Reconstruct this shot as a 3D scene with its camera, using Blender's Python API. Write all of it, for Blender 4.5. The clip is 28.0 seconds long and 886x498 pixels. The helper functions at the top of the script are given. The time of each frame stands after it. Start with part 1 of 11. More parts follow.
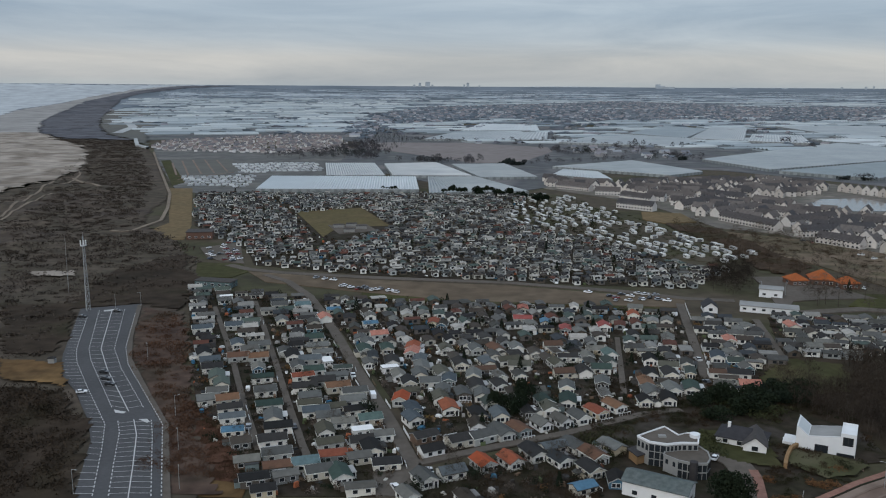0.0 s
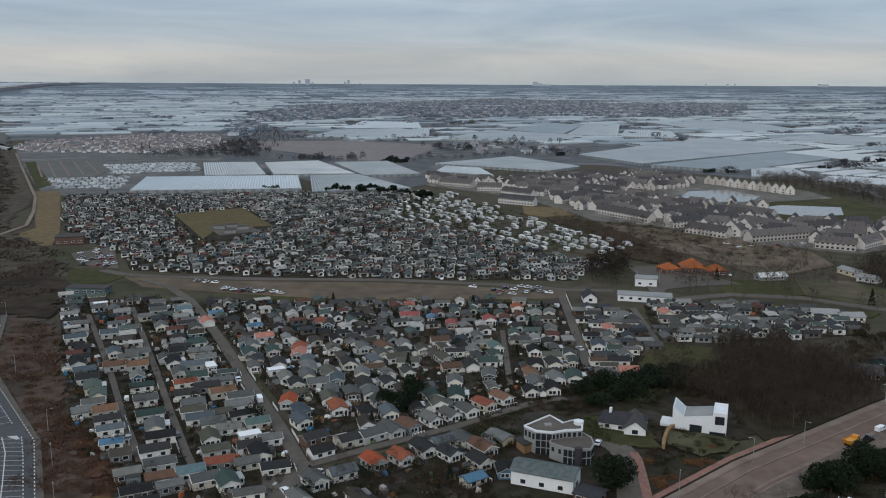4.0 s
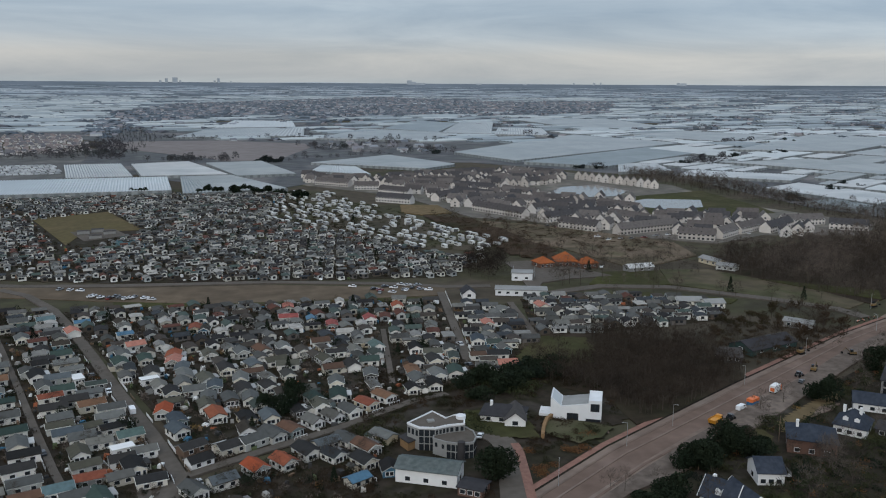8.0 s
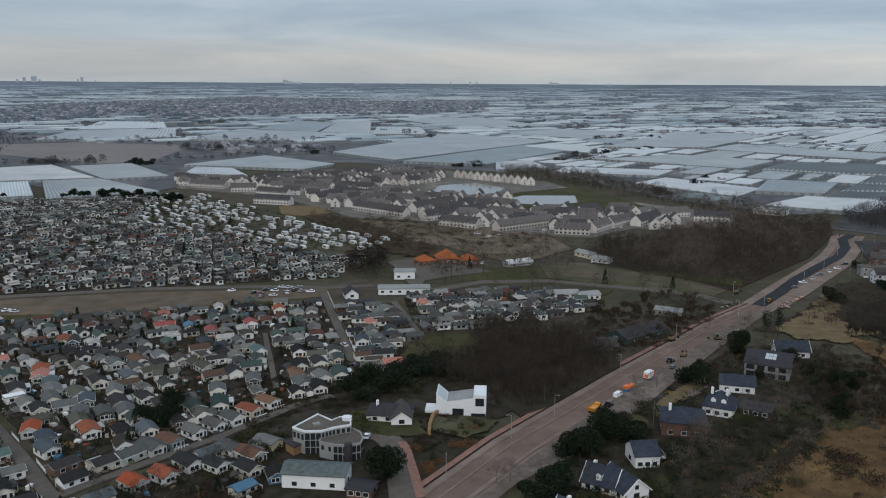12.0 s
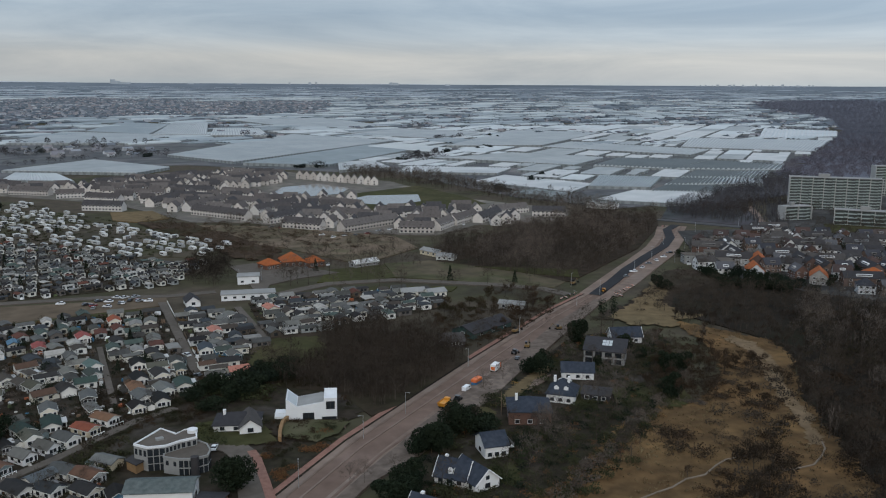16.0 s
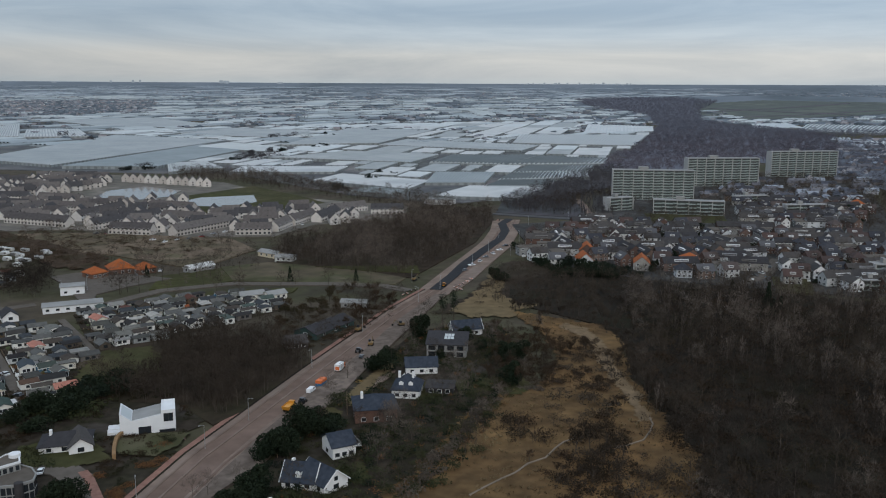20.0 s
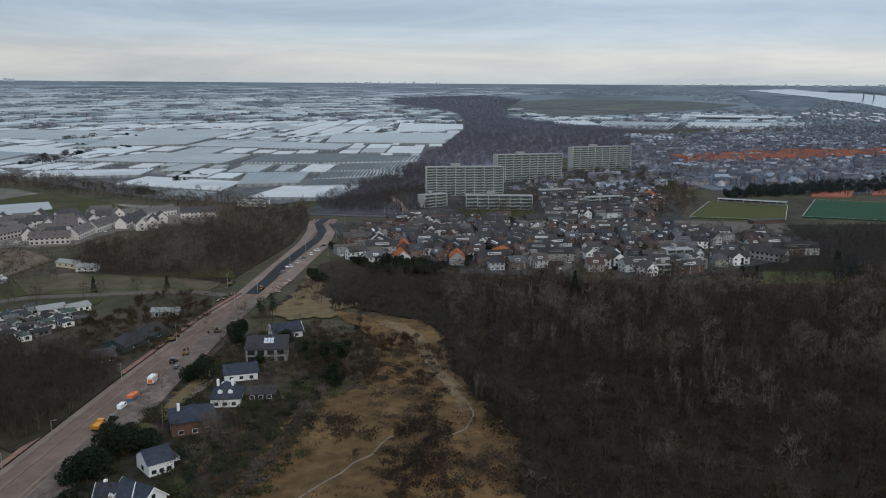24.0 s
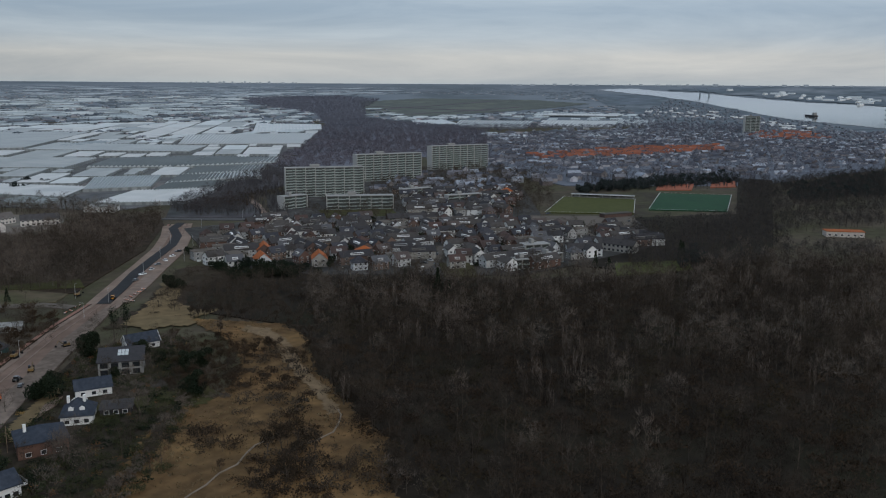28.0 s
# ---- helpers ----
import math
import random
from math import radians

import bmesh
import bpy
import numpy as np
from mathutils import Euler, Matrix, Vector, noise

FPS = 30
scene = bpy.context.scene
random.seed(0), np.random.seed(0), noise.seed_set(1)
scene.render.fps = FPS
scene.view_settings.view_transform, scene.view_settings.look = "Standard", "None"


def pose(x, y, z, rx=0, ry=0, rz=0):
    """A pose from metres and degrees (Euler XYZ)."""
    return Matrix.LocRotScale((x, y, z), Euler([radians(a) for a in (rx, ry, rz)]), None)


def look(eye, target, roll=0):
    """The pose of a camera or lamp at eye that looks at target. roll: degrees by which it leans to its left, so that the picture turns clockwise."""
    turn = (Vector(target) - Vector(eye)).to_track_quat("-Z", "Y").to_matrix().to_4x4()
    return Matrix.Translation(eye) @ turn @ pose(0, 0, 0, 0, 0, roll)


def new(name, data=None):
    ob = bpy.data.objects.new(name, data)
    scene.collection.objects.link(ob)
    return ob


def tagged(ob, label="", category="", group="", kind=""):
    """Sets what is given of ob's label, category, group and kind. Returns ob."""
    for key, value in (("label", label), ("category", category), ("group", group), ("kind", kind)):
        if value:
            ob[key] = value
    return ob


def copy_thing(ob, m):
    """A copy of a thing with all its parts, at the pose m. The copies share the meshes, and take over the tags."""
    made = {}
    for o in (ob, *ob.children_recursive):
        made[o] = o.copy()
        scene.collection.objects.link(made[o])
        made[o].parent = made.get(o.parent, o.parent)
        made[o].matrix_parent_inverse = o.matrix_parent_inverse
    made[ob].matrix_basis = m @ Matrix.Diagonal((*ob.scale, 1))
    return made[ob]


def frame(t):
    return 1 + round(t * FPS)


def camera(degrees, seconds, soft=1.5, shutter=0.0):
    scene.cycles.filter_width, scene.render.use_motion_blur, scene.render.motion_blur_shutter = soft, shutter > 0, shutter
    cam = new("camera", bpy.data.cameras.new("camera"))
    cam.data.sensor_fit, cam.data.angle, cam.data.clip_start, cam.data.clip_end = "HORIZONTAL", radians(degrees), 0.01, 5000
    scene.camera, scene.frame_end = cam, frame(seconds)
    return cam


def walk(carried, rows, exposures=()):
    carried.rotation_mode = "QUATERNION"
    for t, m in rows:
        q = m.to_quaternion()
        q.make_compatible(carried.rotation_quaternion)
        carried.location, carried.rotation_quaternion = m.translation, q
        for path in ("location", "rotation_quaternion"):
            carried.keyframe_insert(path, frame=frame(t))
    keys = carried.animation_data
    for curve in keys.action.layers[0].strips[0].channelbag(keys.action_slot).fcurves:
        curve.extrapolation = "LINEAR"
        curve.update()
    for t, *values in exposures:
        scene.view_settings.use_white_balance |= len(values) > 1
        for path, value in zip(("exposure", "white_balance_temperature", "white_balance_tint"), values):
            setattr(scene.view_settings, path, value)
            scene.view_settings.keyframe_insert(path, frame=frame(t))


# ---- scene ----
from mathutils import geometry

# ---- camera: hovering on the spot and turning to the right ----
EYE = 105.0
cam = camera(54.89, 28.0, 1.12)
ROWS = [
    (0, 0.00, -10.59, -0.34),
    (0.5, -1.11, -10.61, -0.35),
    (1, -2.06, -10.63, -0.34),
    (1.5, -3.07, -10.64, -0.34),
    (2, -4.01, -10.66, -0.34),
    (2.5, -4.82, -10.68, -0.35),
    (3, -5.50, -10.69, -0.34),
    (3.5, -6.64, -10.70, -0.31),
    (5.5, -11.02, -10.77, -0.34),
    (6, -11.97, -10.79, -0.34),
    (6.5, -12.92, -10.79, -0.36),
    (7, -13.95, -10.78, -0.36),
    (7.5, -14.94, -10.78, -0.35),
    (8, -16.12, -10.76, -0.34),
    (8.5, -17.43, -10.76, -0.36),
    (9, -18.65, -10.77, -0.39),
    (9.5, -19.72, -10.78, -0.39),
    (10, -20.56, -10.78, -0.39),
    (10.5, -21.41, -10.79, -0.39),
    (11, -22.31, -10.78, -0.38),
    (11.5, -23.26, -10.77, -0.34),
    (13.5, -27.42, -10.73, -0.31),
    (14, -28.88, -10.72, -0.31),
    (14.5, -30.45, -10.70, -0.29),
    (15, -31.92, -10.69, -0.28),
    (15.5, -33.35, -10.70, -0.28),
    (16, -34.71, -10.70, -0.30),
    (16.5, -35.92, -10.72, -0.27),
    (17, -37.04, -10.73, -0.25),
    (17.5, -38.18, -10.74, -0.26),
    (18, -39.24, -10.75, -0.28),
    (18.5, -40.33, -10.76, -0.31),
    (19, -41.80, -10.77, -0.30),
    (19.5, -43.73, -10.76, -0.30),
    (20, -45.61, -10.77, -0.27),
    (20.5, -47.15, -10.76, -0.31),
    (21, -48.68, -10.77, -0.33),
    (21.5, -50.36, -10.77, -0.34),
    (23.5, -56.56, -10.78, -0.35),
    (24, -58.00, -10.77, -0.36),
    (24.5, -59.55, -10.77, -0.37),
    (25, -61.04, -10.75, -0.37),
    (25.5, -62.32, -10.75, -0.36),
    (26, -63.47, -10.74, -0.35),
    (26.5, -64.58, -10.74, -0.36),
    (27, -65.34, -10.75, -0.35),
    (27.5, -66.24, -10.75, -0.34),
    (28, -67.38, -10.74, -0.33),
]
walk(cam, [(t, pose(0, 0, EYE, 90 + pitch, roll, yaw)) for t, yaw, pitch, roll in ROWS], ((0.0, 0.0), (20.0, 0.0), (24.0, 0.12), (26.0, 0.16), (26.7, 0.08), (27.5, -0.08), (28.0, -0.19)))

# ---- world: a thin overcast with stretched clouds ----
world = bpy.data.worlds.new("overcast_sky")
scene.world = world
world.use_nodes = True
wn, wl = world.node_tree.nodes, world.node_tree.links
wn.clear()
w_out, w_bg = wn.new("ShaderNodeOutputWorld"), wn.new("ShaderNodeBackground")
w_sky = wn.new("ShaderNodeTexSky")
w_sky.sky_type, w_sky.sun_disc = "NISHITA", False
w_sky.sun_elevation, w_sky.sun_rotation = radians(29), radians(214)
w_tc, w_sep = wn.new("ShaderNodeTexCoord"), wn.new("ShaderNodeSeparateXYZ")
w_ramp = wn.new("ShaderNodeValToRGB")
w_map, w_noise, w_cl = wn.new("ShaderNodeMapping"), wn.new("ShaderNodeTexNoise"), wn.new("ShaderNodeValToRGB")
w_mul, w_mix, w_str = wn.new("ShaderNodeMix"), wn.new("ShaderNodeMix"), wn.new("ShaderNodeMix")
wl.new(w_tc.outputs["Generated"], w_sep.inputs[0])
wl.new(w_sep.outputs[2], w_ramp.inputs[0])
el = w_ramp.color_ramp.elements
el[0].position, el[0].color = 0.0, (0.43, 0.49, 0.53, 1)
el[1].position, el[1].color = 1.0, (0.821, 0.96, 1.14, 1)
for at, col in ((0.012, (0.465, 0.490, 0.515, 1)), (0.034, (0.546, 0.552, 0.556, 1)), (0.056, (0.455, 0.520, 0.592, 1)), (0.082, (0.391, 0.475, 0.572, 1)), (0.11, (0.501, 0.580, 0.663, 1)), (0.16, (0.492, 0.580, 0.695, 1)), (0.45, (0.643, 0.770, 0.956, 1))):
    el.new(at).color = col
w_map.inputs["Scale"].default_value = (1.0, 1.0, 7.5)
wl.new(w_tc.outputs["Generated"], w_map.inputs[0])
wl.new(w_map.outputs[0], w_noise.inputs[0])
w_noise.inputs["Scale"].default_value, w_noise.inputs["Detail"].default_value = 2.6, 8.0
w_noise.inputs["Roughness"].default_value, w_noise.inputs["Distortion"].default_value = 0.62, 0.5
wl.new(w_noise.outputs[0], w_cl.inputs[0])
w_cl.color_ramp.elements[0].position, w_cl.color_ramp.elements[0].color = 0.32, (0.76, 0.80, 0.845, 1)
w_cl.color_ramp.elements[1].position, w_cl.color_ramp.elements[1].color = 0.68, (1.17, 1.14, 1.10, 1)
w_mul.data_type, w_mul.blend_type = "RGBA", "MULTIPLY"
w_mul.inputs[0].default_value = 1.0
wl.new(w_ramp.outputs[0], w_mul.inputs[6])
wl.new(w_cl.outputs[0], w_mul.inputs[7])
w_str.data_type, w_str.blend_type = "RGBA", "MULTIPLY"
w_str.inputs[0].default_value = 1.0
w_str.inputs[7].default_value = (0.08, 0.08, 0.08, 1)
wl.new(w_sky.outputs[0], w_str.inputs[6])
w_mix.data_type = "RGBA"
w_mix.inputs[0].default_value = 0.88
wl.new(w_str.outputs[2], w_mix.inputs[6])
wl.new(w_mul.outputs[2], w_mix.inputs[7])
w_side, w_gain = wn.new("ShaderNodeMapRange"), wn.new("ShaderNodeMix")
w_side.inputs[1].default_value, w_side.inputs[2].default_value = 0.45, 1.0
w_side.inputs[3].default_value, w_side.inputs[4].default_value = 1.0, 1.22
wl.new(w_sep.outputs[0], w_side.inputs[0])
w_gain.data_type, w_gain.blend_type = "RGBA", "MULTIPLY"
w_gain.inputs[0].default_value = 1.0
wl.new(w_mix.outputs[2], w_gain.inputs[6])
wl.new(w_side.outputs[0], w_gain.inputs[7])
wl.new(w_gain.outputs[2], w_bg.inputs[0])
wl.new(w_bg.outputs[0], w_out.inputs[0])
w_bg.inputs[1].default_value = 1.0

sun = new("sun", bpy.data.lights.new("sun", "SUN"))
sun.data.energy, sun.data.angle, sun.data.color = 1.2, radians(45), (1.0, 0.94, 0.86)
sun.matrix_world = look((-200, -300, 620), (0, 0, 420))


# ---- materials ----
def material(name, colors, rough=0.85, scale=0.3, big=0.03, bump=0.0, metal=0.0, pick=False, spread=0.25, spec=0.5, coat=0.0):
    """A surface whose colours blend by a coarse and a fine noise; pick: one of the colours for each object."""
    m = bpy.data.materials.new(name)
    m.use_nodes = True
    nt = m.node_tree
    b = nt.nodes["Principled BSDF"]
    b.inputs["Roughness"].default_value, b.inputs["Metallic"].default_value = rough, metal
    b.inputs["Specular IOR Level"].default_value, b.inputs["Coat Weight"].default_value = (min(spec, 0.06) if rough >= 0.72 else spec), coat
    tc = nt.nodes.new("ShaderNodeTexCoord")
    fine, coarse = nt.nodes.new("ShaderNodeTexNoise"), nt.nodes.new("ShaderNodeTexNoise")
    for n, s, d in ((fine, scale, 4.0), (coarse, big, 3.0)):
        n.inputs["Scale"].default_value, n.inputs["Detail"].default_value = s, d
        nt.links.new(tc.outputs["Object"], n.inputs["Vector"])
    ramp = nt.nodes.new("ShaderNodeValToRGB")
    els = ramp.color_ramp.elements
    n = len(colors)
    for i, c in enumerate(colors):
        at = i / n if pick else (0.32 + 0.36 * i / max(1, n - 1))
        e = els[i] if i < 2 else els.new(at)
        e.position, e.color = at, (*c, 1)
    if n == 1:
        els[1].position, els[1].color = 1.0, (*colors[0], 1)
    if pick:
        ramp.color_ramp.interpolation = "CONSTANT"
        info = nt.nodes.new("ShaderNodeNewGeometry" if pick == "island" else "ShaderNodeObjectInfo")
        nt.links.new(info.outputs["Random Per Island" if pick == "island" else "Random"], ramp.inputs[0])
    else:
        nt.links.new(coarse.outputs[0], ramp.inputs[0])
    mr = nt.nodes.new("ShaderNodeMapRange")
    mr.inputs[1].default_value, mr.inputs[2].default_value = 0.25, 0.75
    mr.inputs[3].default_value, mr.inputs[4].default_value = 1 - spread, 1 + spread
    nt.links.new(fine.outputs[0], mr.inputs[0])
    mul = nt.nodes.new("ShaderNodeMix")
    mul.data_type, mul.blend_type = "RGBA", "MULTIPLY"
    mul.inputs[0].default_value = 1.0
    nt.links.new(ramp.outputs[0], mul.inputs[6])
    nt.links.new(mr.outputs[0], mul.inputs[7])
    nt.links.new(mul.outputs[2], b.inputs["Base Color"])
    if bump:
        bp = nt.nodes.new("ShaderNodeBump")
        bp.inputs["Strength"].default_value, bp.inputs["Distance"].default_value = bump, 0.5
        nt.links.new(fine.outputs[0], bp.inputs["Height"])
        nt.links.new(bp.outputs[0], b.inputs["Normal"])
    return m


M_GROUND = material("field_soil", [(0.0486, 0.0425, 0.0298), (0.0702, 0.0575, 0.0426), (0.054, 0.0521, 0.0298), (0.0405, 0.0356, 0.027)], 0.95, 0.12, 0.012, 0.3)
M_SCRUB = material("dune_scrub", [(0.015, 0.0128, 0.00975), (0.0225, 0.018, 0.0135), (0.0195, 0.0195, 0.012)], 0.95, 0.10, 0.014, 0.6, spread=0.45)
M_DUNE = material("dune_brush", [(0.0524, 0.042, 0.034), (0.0699, 0.0557, 0.0436), (0.0562, 0.0474, 0.0351), (0.0842, 0.0669, 0.0516)], 0.95, 0.12, 0.013, 0.4, spread=0.4)
# haze over the far coast is mixed into these three colours
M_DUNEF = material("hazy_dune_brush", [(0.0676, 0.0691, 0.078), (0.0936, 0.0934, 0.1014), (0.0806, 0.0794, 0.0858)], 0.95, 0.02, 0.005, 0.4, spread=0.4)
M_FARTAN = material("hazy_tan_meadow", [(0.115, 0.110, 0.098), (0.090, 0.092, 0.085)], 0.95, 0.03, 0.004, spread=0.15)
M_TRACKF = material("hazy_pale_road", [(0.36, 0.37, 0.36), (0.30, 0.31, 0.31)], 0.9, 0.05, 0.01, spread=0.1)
M_DUNEB = material("dune_thorn", [(0.0474, 0.0381, 0.0311), (0.0627, 0.0504, 0.0407), (0.0402, 0.0336, 0.0264)], 0.95, 0.5, 0.02, 0.6, spread=0.45)
M_SAND = material("sand", [(0.262, 0.226, 0.188), (0.150, 0.124, 0.100), (0.30, 0.262, 0.222), (0.21, 0.178, 0.146)], 0.95, 0.05, 0.010, 0.3, spread=0.25)
M_BEACH = material("wet_beach", [(0.262, 0.252, 0.236), (0.225, 0.215, 0.204)], 0.9, 0.02, 0.004)
# the pale base colour carries the haze lying over the sea
M_SEA = material("sea_water", [(0.325, 0.345, 0.352), (0.36, 0.378, 0.385)], 0.7, 0.02, 0.003, 0.1, spec=0.1)
M_WATER = material("pond_water", [(0.055, 0.06, 0.06), (0.065, 0.07, 0.068)], 0.12, 0.3, 0.02, 0.05, spec=0.5)
M_RIVER = material("river_water", [(0.10, 0.11, 0.11)], 0.12, 0.05, 0.01, 0.03)
M_REDSOIL = material("red_brown_soil", [(0.062, 0.031, 0.020), (0.080, 0.042, 0.028)], 0.95, 0.3, 0.05, 0.3, spread=0.3)
M_SLOPE = material("reddish_rough_slope", [(0.0546, 0.037, 0.0295), (0.0718, 0.0488, 0.0374), (0.0437, 0.034, 0.0245)], 0.95, 0.2, 0.04, 0.4, spread=0.4)
M_TAN = material("dry_grass", [(0.1406, 0.0826, 0.0366), (0.0821, 0.0516, 0.0252), (0.172, 0.1062, 0.0473)], 0.95, 0.22, 0.03, 0.4, spread=0.35)
M_TANB = material("tan_field", [(0.139, 0.0997, 0.0544), (0.118, 0.0902, 0.0499)], 0.95, 0.2, 0.02, 0.2)
M_GRASS = material("winter_grass", [(0.0534, 0.0541, 0.0203), (0.0427, 0.0429, 0.0189), (0.0641, 0.0561, 0.027)], 0.95, 0.25, 0.02, 0.3)
M_PITCH = material("pitch_grass", [(0.0512, 0.0583, 0.0186), (0.0602, 0.0649, 0.0224)], 0.9, 0.2, 0.03, 0.1, spread=0.12)
M_TURF = material("artificial_turf", [(0.0182, 0.0551, 0.0269), (0.0155, 0.0469, 0.0245)], 0.8, 0.3, 0.03, spread=0.1)
M_PARK = material("park_soil", [(0.024, 0.0195, 0.0145), (0.036, 0.029, 0.022), (0.026, 0.0235, 0.0145), (0.050, 0.043, 0.036)], 0.95, 0.3, 0.05, 0.3, spread=0.4)
M_TOWN = material("town_ground", [(0.0608, 0.0569, 0.0539), (0.0405, 0.0405, 0.0385), (0.073, 0.069, 0.0668)], 0.95, 0.15, 0.03, 0.2, spread=0.35)
M_ESTATE = material("estate_paving", [(0.1646, 0.1448, 0.1242), (0.1286, 0.1155, 0.1003), (0.1098, 0.1032, 0.0868), (0.2038, 0.1802, 0.1557)], 0.95, 0.1, 0.02)
M_ASPH = material("asphalt", [(0.0771, 0.0771, 0.0789), (0.0673, 0.0674, 0.0693)], 0.85, 0.8, 0.05, 0.1, spread=0.12)
M_LANE = material("lane_asphalt", [(0.109, 0.094, 0.0798), (0.0884, 0.077, 0.0646)], 0.9, 0.5, 0.05, spread=0.15)
M_NEWASPH = material("fresh_asphalt", [(0.024, 0.025, 0.027), (0.03, 0.031, 0.033)], 0.8, 0.5, 0.05, spread=0.15)
M_EARTH = material("bare_road_earth", [(0.1572, 0.1098, 0.0874), (0.1321, 0.0927, 0.0734), (0.1776, 0.1284, 0.105)], 0.95, 0.16, 0.03, 0.3, spread=0.2)
M_GRAVEL = material("grey_gravel", [(0.14, 0.1091, 0.0893), (0.1098, 0.0877, 0.0722), (0.1702, 0.1346, 0.1111)], 0.95, 0.4, 0.05, 0.2, spread=0.3)
M_TRAIL = material("worn_heath_sand", [(0.165, 0.118, 0.072), (0.135, 0.095, 0.056)], 0.95, 0.3, 0.05, 0.2, spread=0.25)
M_EARTHL = material("pale_road_sand", [(0.202, 0.153, 0.124), (0.164, 0.122, 0.0988), (0.187, 0.148, 0.124)], 0.95, 0.2, 0.04, 0.2, spread=0.2)
M_BRICKP = material("brick_paving", [(0.224, 0.121, 0.093), (0.185, 0.105, 0.0837)], 0.9, 0.8, 0.08, spread=0.2)
M_XFIELD = material("sandy_strip", [(0.119, 0.0901, 0.0623), (0.0948, 0.0729, 0.0516), (0.133, 0.103, 0.0721)], 0.95, 0.12, 0.02, 0.2)
M_FALLOW = material("fallow_grass", [(0.066, 0.060, 0.036), (0.090, 0.074, 0.050), (0.055, 0.056, 0.028), (0.105, 0.088, 0.064)], 0.95, 0.09, 0.02, 0.3, spread=0.3)
M_BUILD = material("building_soil", [(0.112, 0.086, 0.060), (0.085, 0.072, 0.046), (0.140, 0.106, 0.076), (0.070, 0.066, 0.036)], 0.95, 0.08, 0.02, 0.3, spread=0.3)
# field and plots beyond the park, paled in colour for haze
M_PINKF = material("hazy_ploughed_field", [(0.165, 0.145, 0.138), (0.19, 0.168, 0.158)], 0.95, 0.05, 0.01, spread=0.15)
M_PLOT = material("hazy_plots", [(0.124, 0.1204, 0.1141), (0.0948, 0.0944, 0.0908), (0.1518, 0.1454, 0.1339)], 0.95, 0.06, 0.012, spread=0.3)
M_BACKWALL = material("far_chalet_walls", [(0.6681, 0.6648, 0.6267), (0.4153, 0.4028, 0.3529), (0.1276, 0.1161, 0.1064), (0.6869, 0.6811, 0.6518), (0.3974, 0.4127, 0.407), (0.0902, 0.0765, 0.0617), (0.56, 0.5479, 0.4941), (0.2716, 0.2866, 0.2824)], 0.75, 0.5, 0.1, pick="island", spread=0.12)
M_BACKROOF = material("far_chalet_roofs", [(0.0632, 0.0629, 0.0601), (0.0903, 0.0905, 0.0858), (0.0316, 0.0302, 0.0296), (0.1811, 0.177, 0.1637), (0.0588, 0.0587, 0.053), (0.0227, 0.0216, 0.0219), (0.1259, 0.125, 0.1134), (0.0542, 0.0456, 0.0389), (0.307, 0.2939, 0.2663), (0.0405, 0.0448, 0.0491), (0.0903, 0.0414, 0.0311), (0.0588, 0.0776, 0.0679), (0.0451, 0.0431, 0.0405), (0.0993, 0.0967, 0.0897)], 0.8, 0.5, 0.1, pick="island", spread=0.2)
M_LINE = material("road_paint", [(0.46, 0.46, 0.45), (0.40, 0.40, 0.39)], 0.7, 2.0, 0.3, spread=0.1)
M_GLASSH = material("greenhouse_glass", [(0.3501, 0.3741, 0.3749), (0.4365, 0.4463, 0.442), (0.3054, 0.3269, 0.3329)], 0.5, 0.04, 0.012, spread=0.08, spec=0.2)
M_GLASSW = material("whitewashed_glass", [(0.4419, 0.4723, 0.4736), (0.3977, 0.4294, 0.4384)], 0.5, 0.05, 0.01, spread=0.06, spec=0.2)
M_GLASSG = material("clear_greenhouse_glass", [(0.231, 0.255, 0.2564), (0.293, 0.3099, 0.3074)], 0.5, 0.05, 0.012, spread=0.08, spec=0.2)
M_GHWALL = material("greenhouse_wall", [(0.1925, 0.2114, 0.2114), (0.2695, 0.2891, 0.2891)], 0.4, 0.2, 0.02, spread=0.2)
M_GHBAY = material("greenhouse_bays", [(0.135, 0.150, 0.150), (0.165, 0.18, 0.18)], 0.4, 0.2, 0.02, spread=0.2)
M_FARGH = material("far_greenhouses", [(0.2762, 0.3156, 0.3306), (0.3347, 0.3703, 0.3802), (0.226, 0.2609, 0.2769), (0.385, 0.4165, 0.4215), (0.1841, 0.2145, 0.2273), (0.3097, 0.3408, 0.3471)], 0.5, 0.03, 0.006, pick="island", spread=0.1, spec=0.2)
# far plain colours: distance haze is painted in, pale and bluish
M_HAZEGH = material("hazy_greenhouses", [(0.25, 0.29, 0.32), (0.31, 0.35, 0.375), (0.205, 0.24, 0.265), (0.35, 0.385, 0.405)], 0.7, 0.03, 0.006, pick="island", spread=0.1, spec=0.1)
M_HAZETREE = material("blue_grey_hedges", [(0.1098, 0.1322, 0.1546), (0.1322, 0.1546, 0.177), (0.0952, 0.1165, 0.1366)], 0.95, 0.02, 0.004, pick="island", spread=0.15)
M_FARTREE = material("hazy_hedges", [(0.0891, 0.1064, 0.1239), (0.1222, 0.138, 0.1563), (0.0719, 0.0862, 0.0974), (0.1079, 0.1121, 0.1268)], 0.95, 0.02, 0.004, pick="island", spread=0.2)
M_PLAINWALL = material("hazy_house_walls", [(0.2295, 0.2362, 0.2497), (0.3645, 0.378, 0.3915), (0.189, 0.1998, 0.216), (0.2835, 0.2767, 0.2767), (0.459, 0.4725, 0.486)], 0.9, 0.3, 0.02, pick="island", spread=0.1)
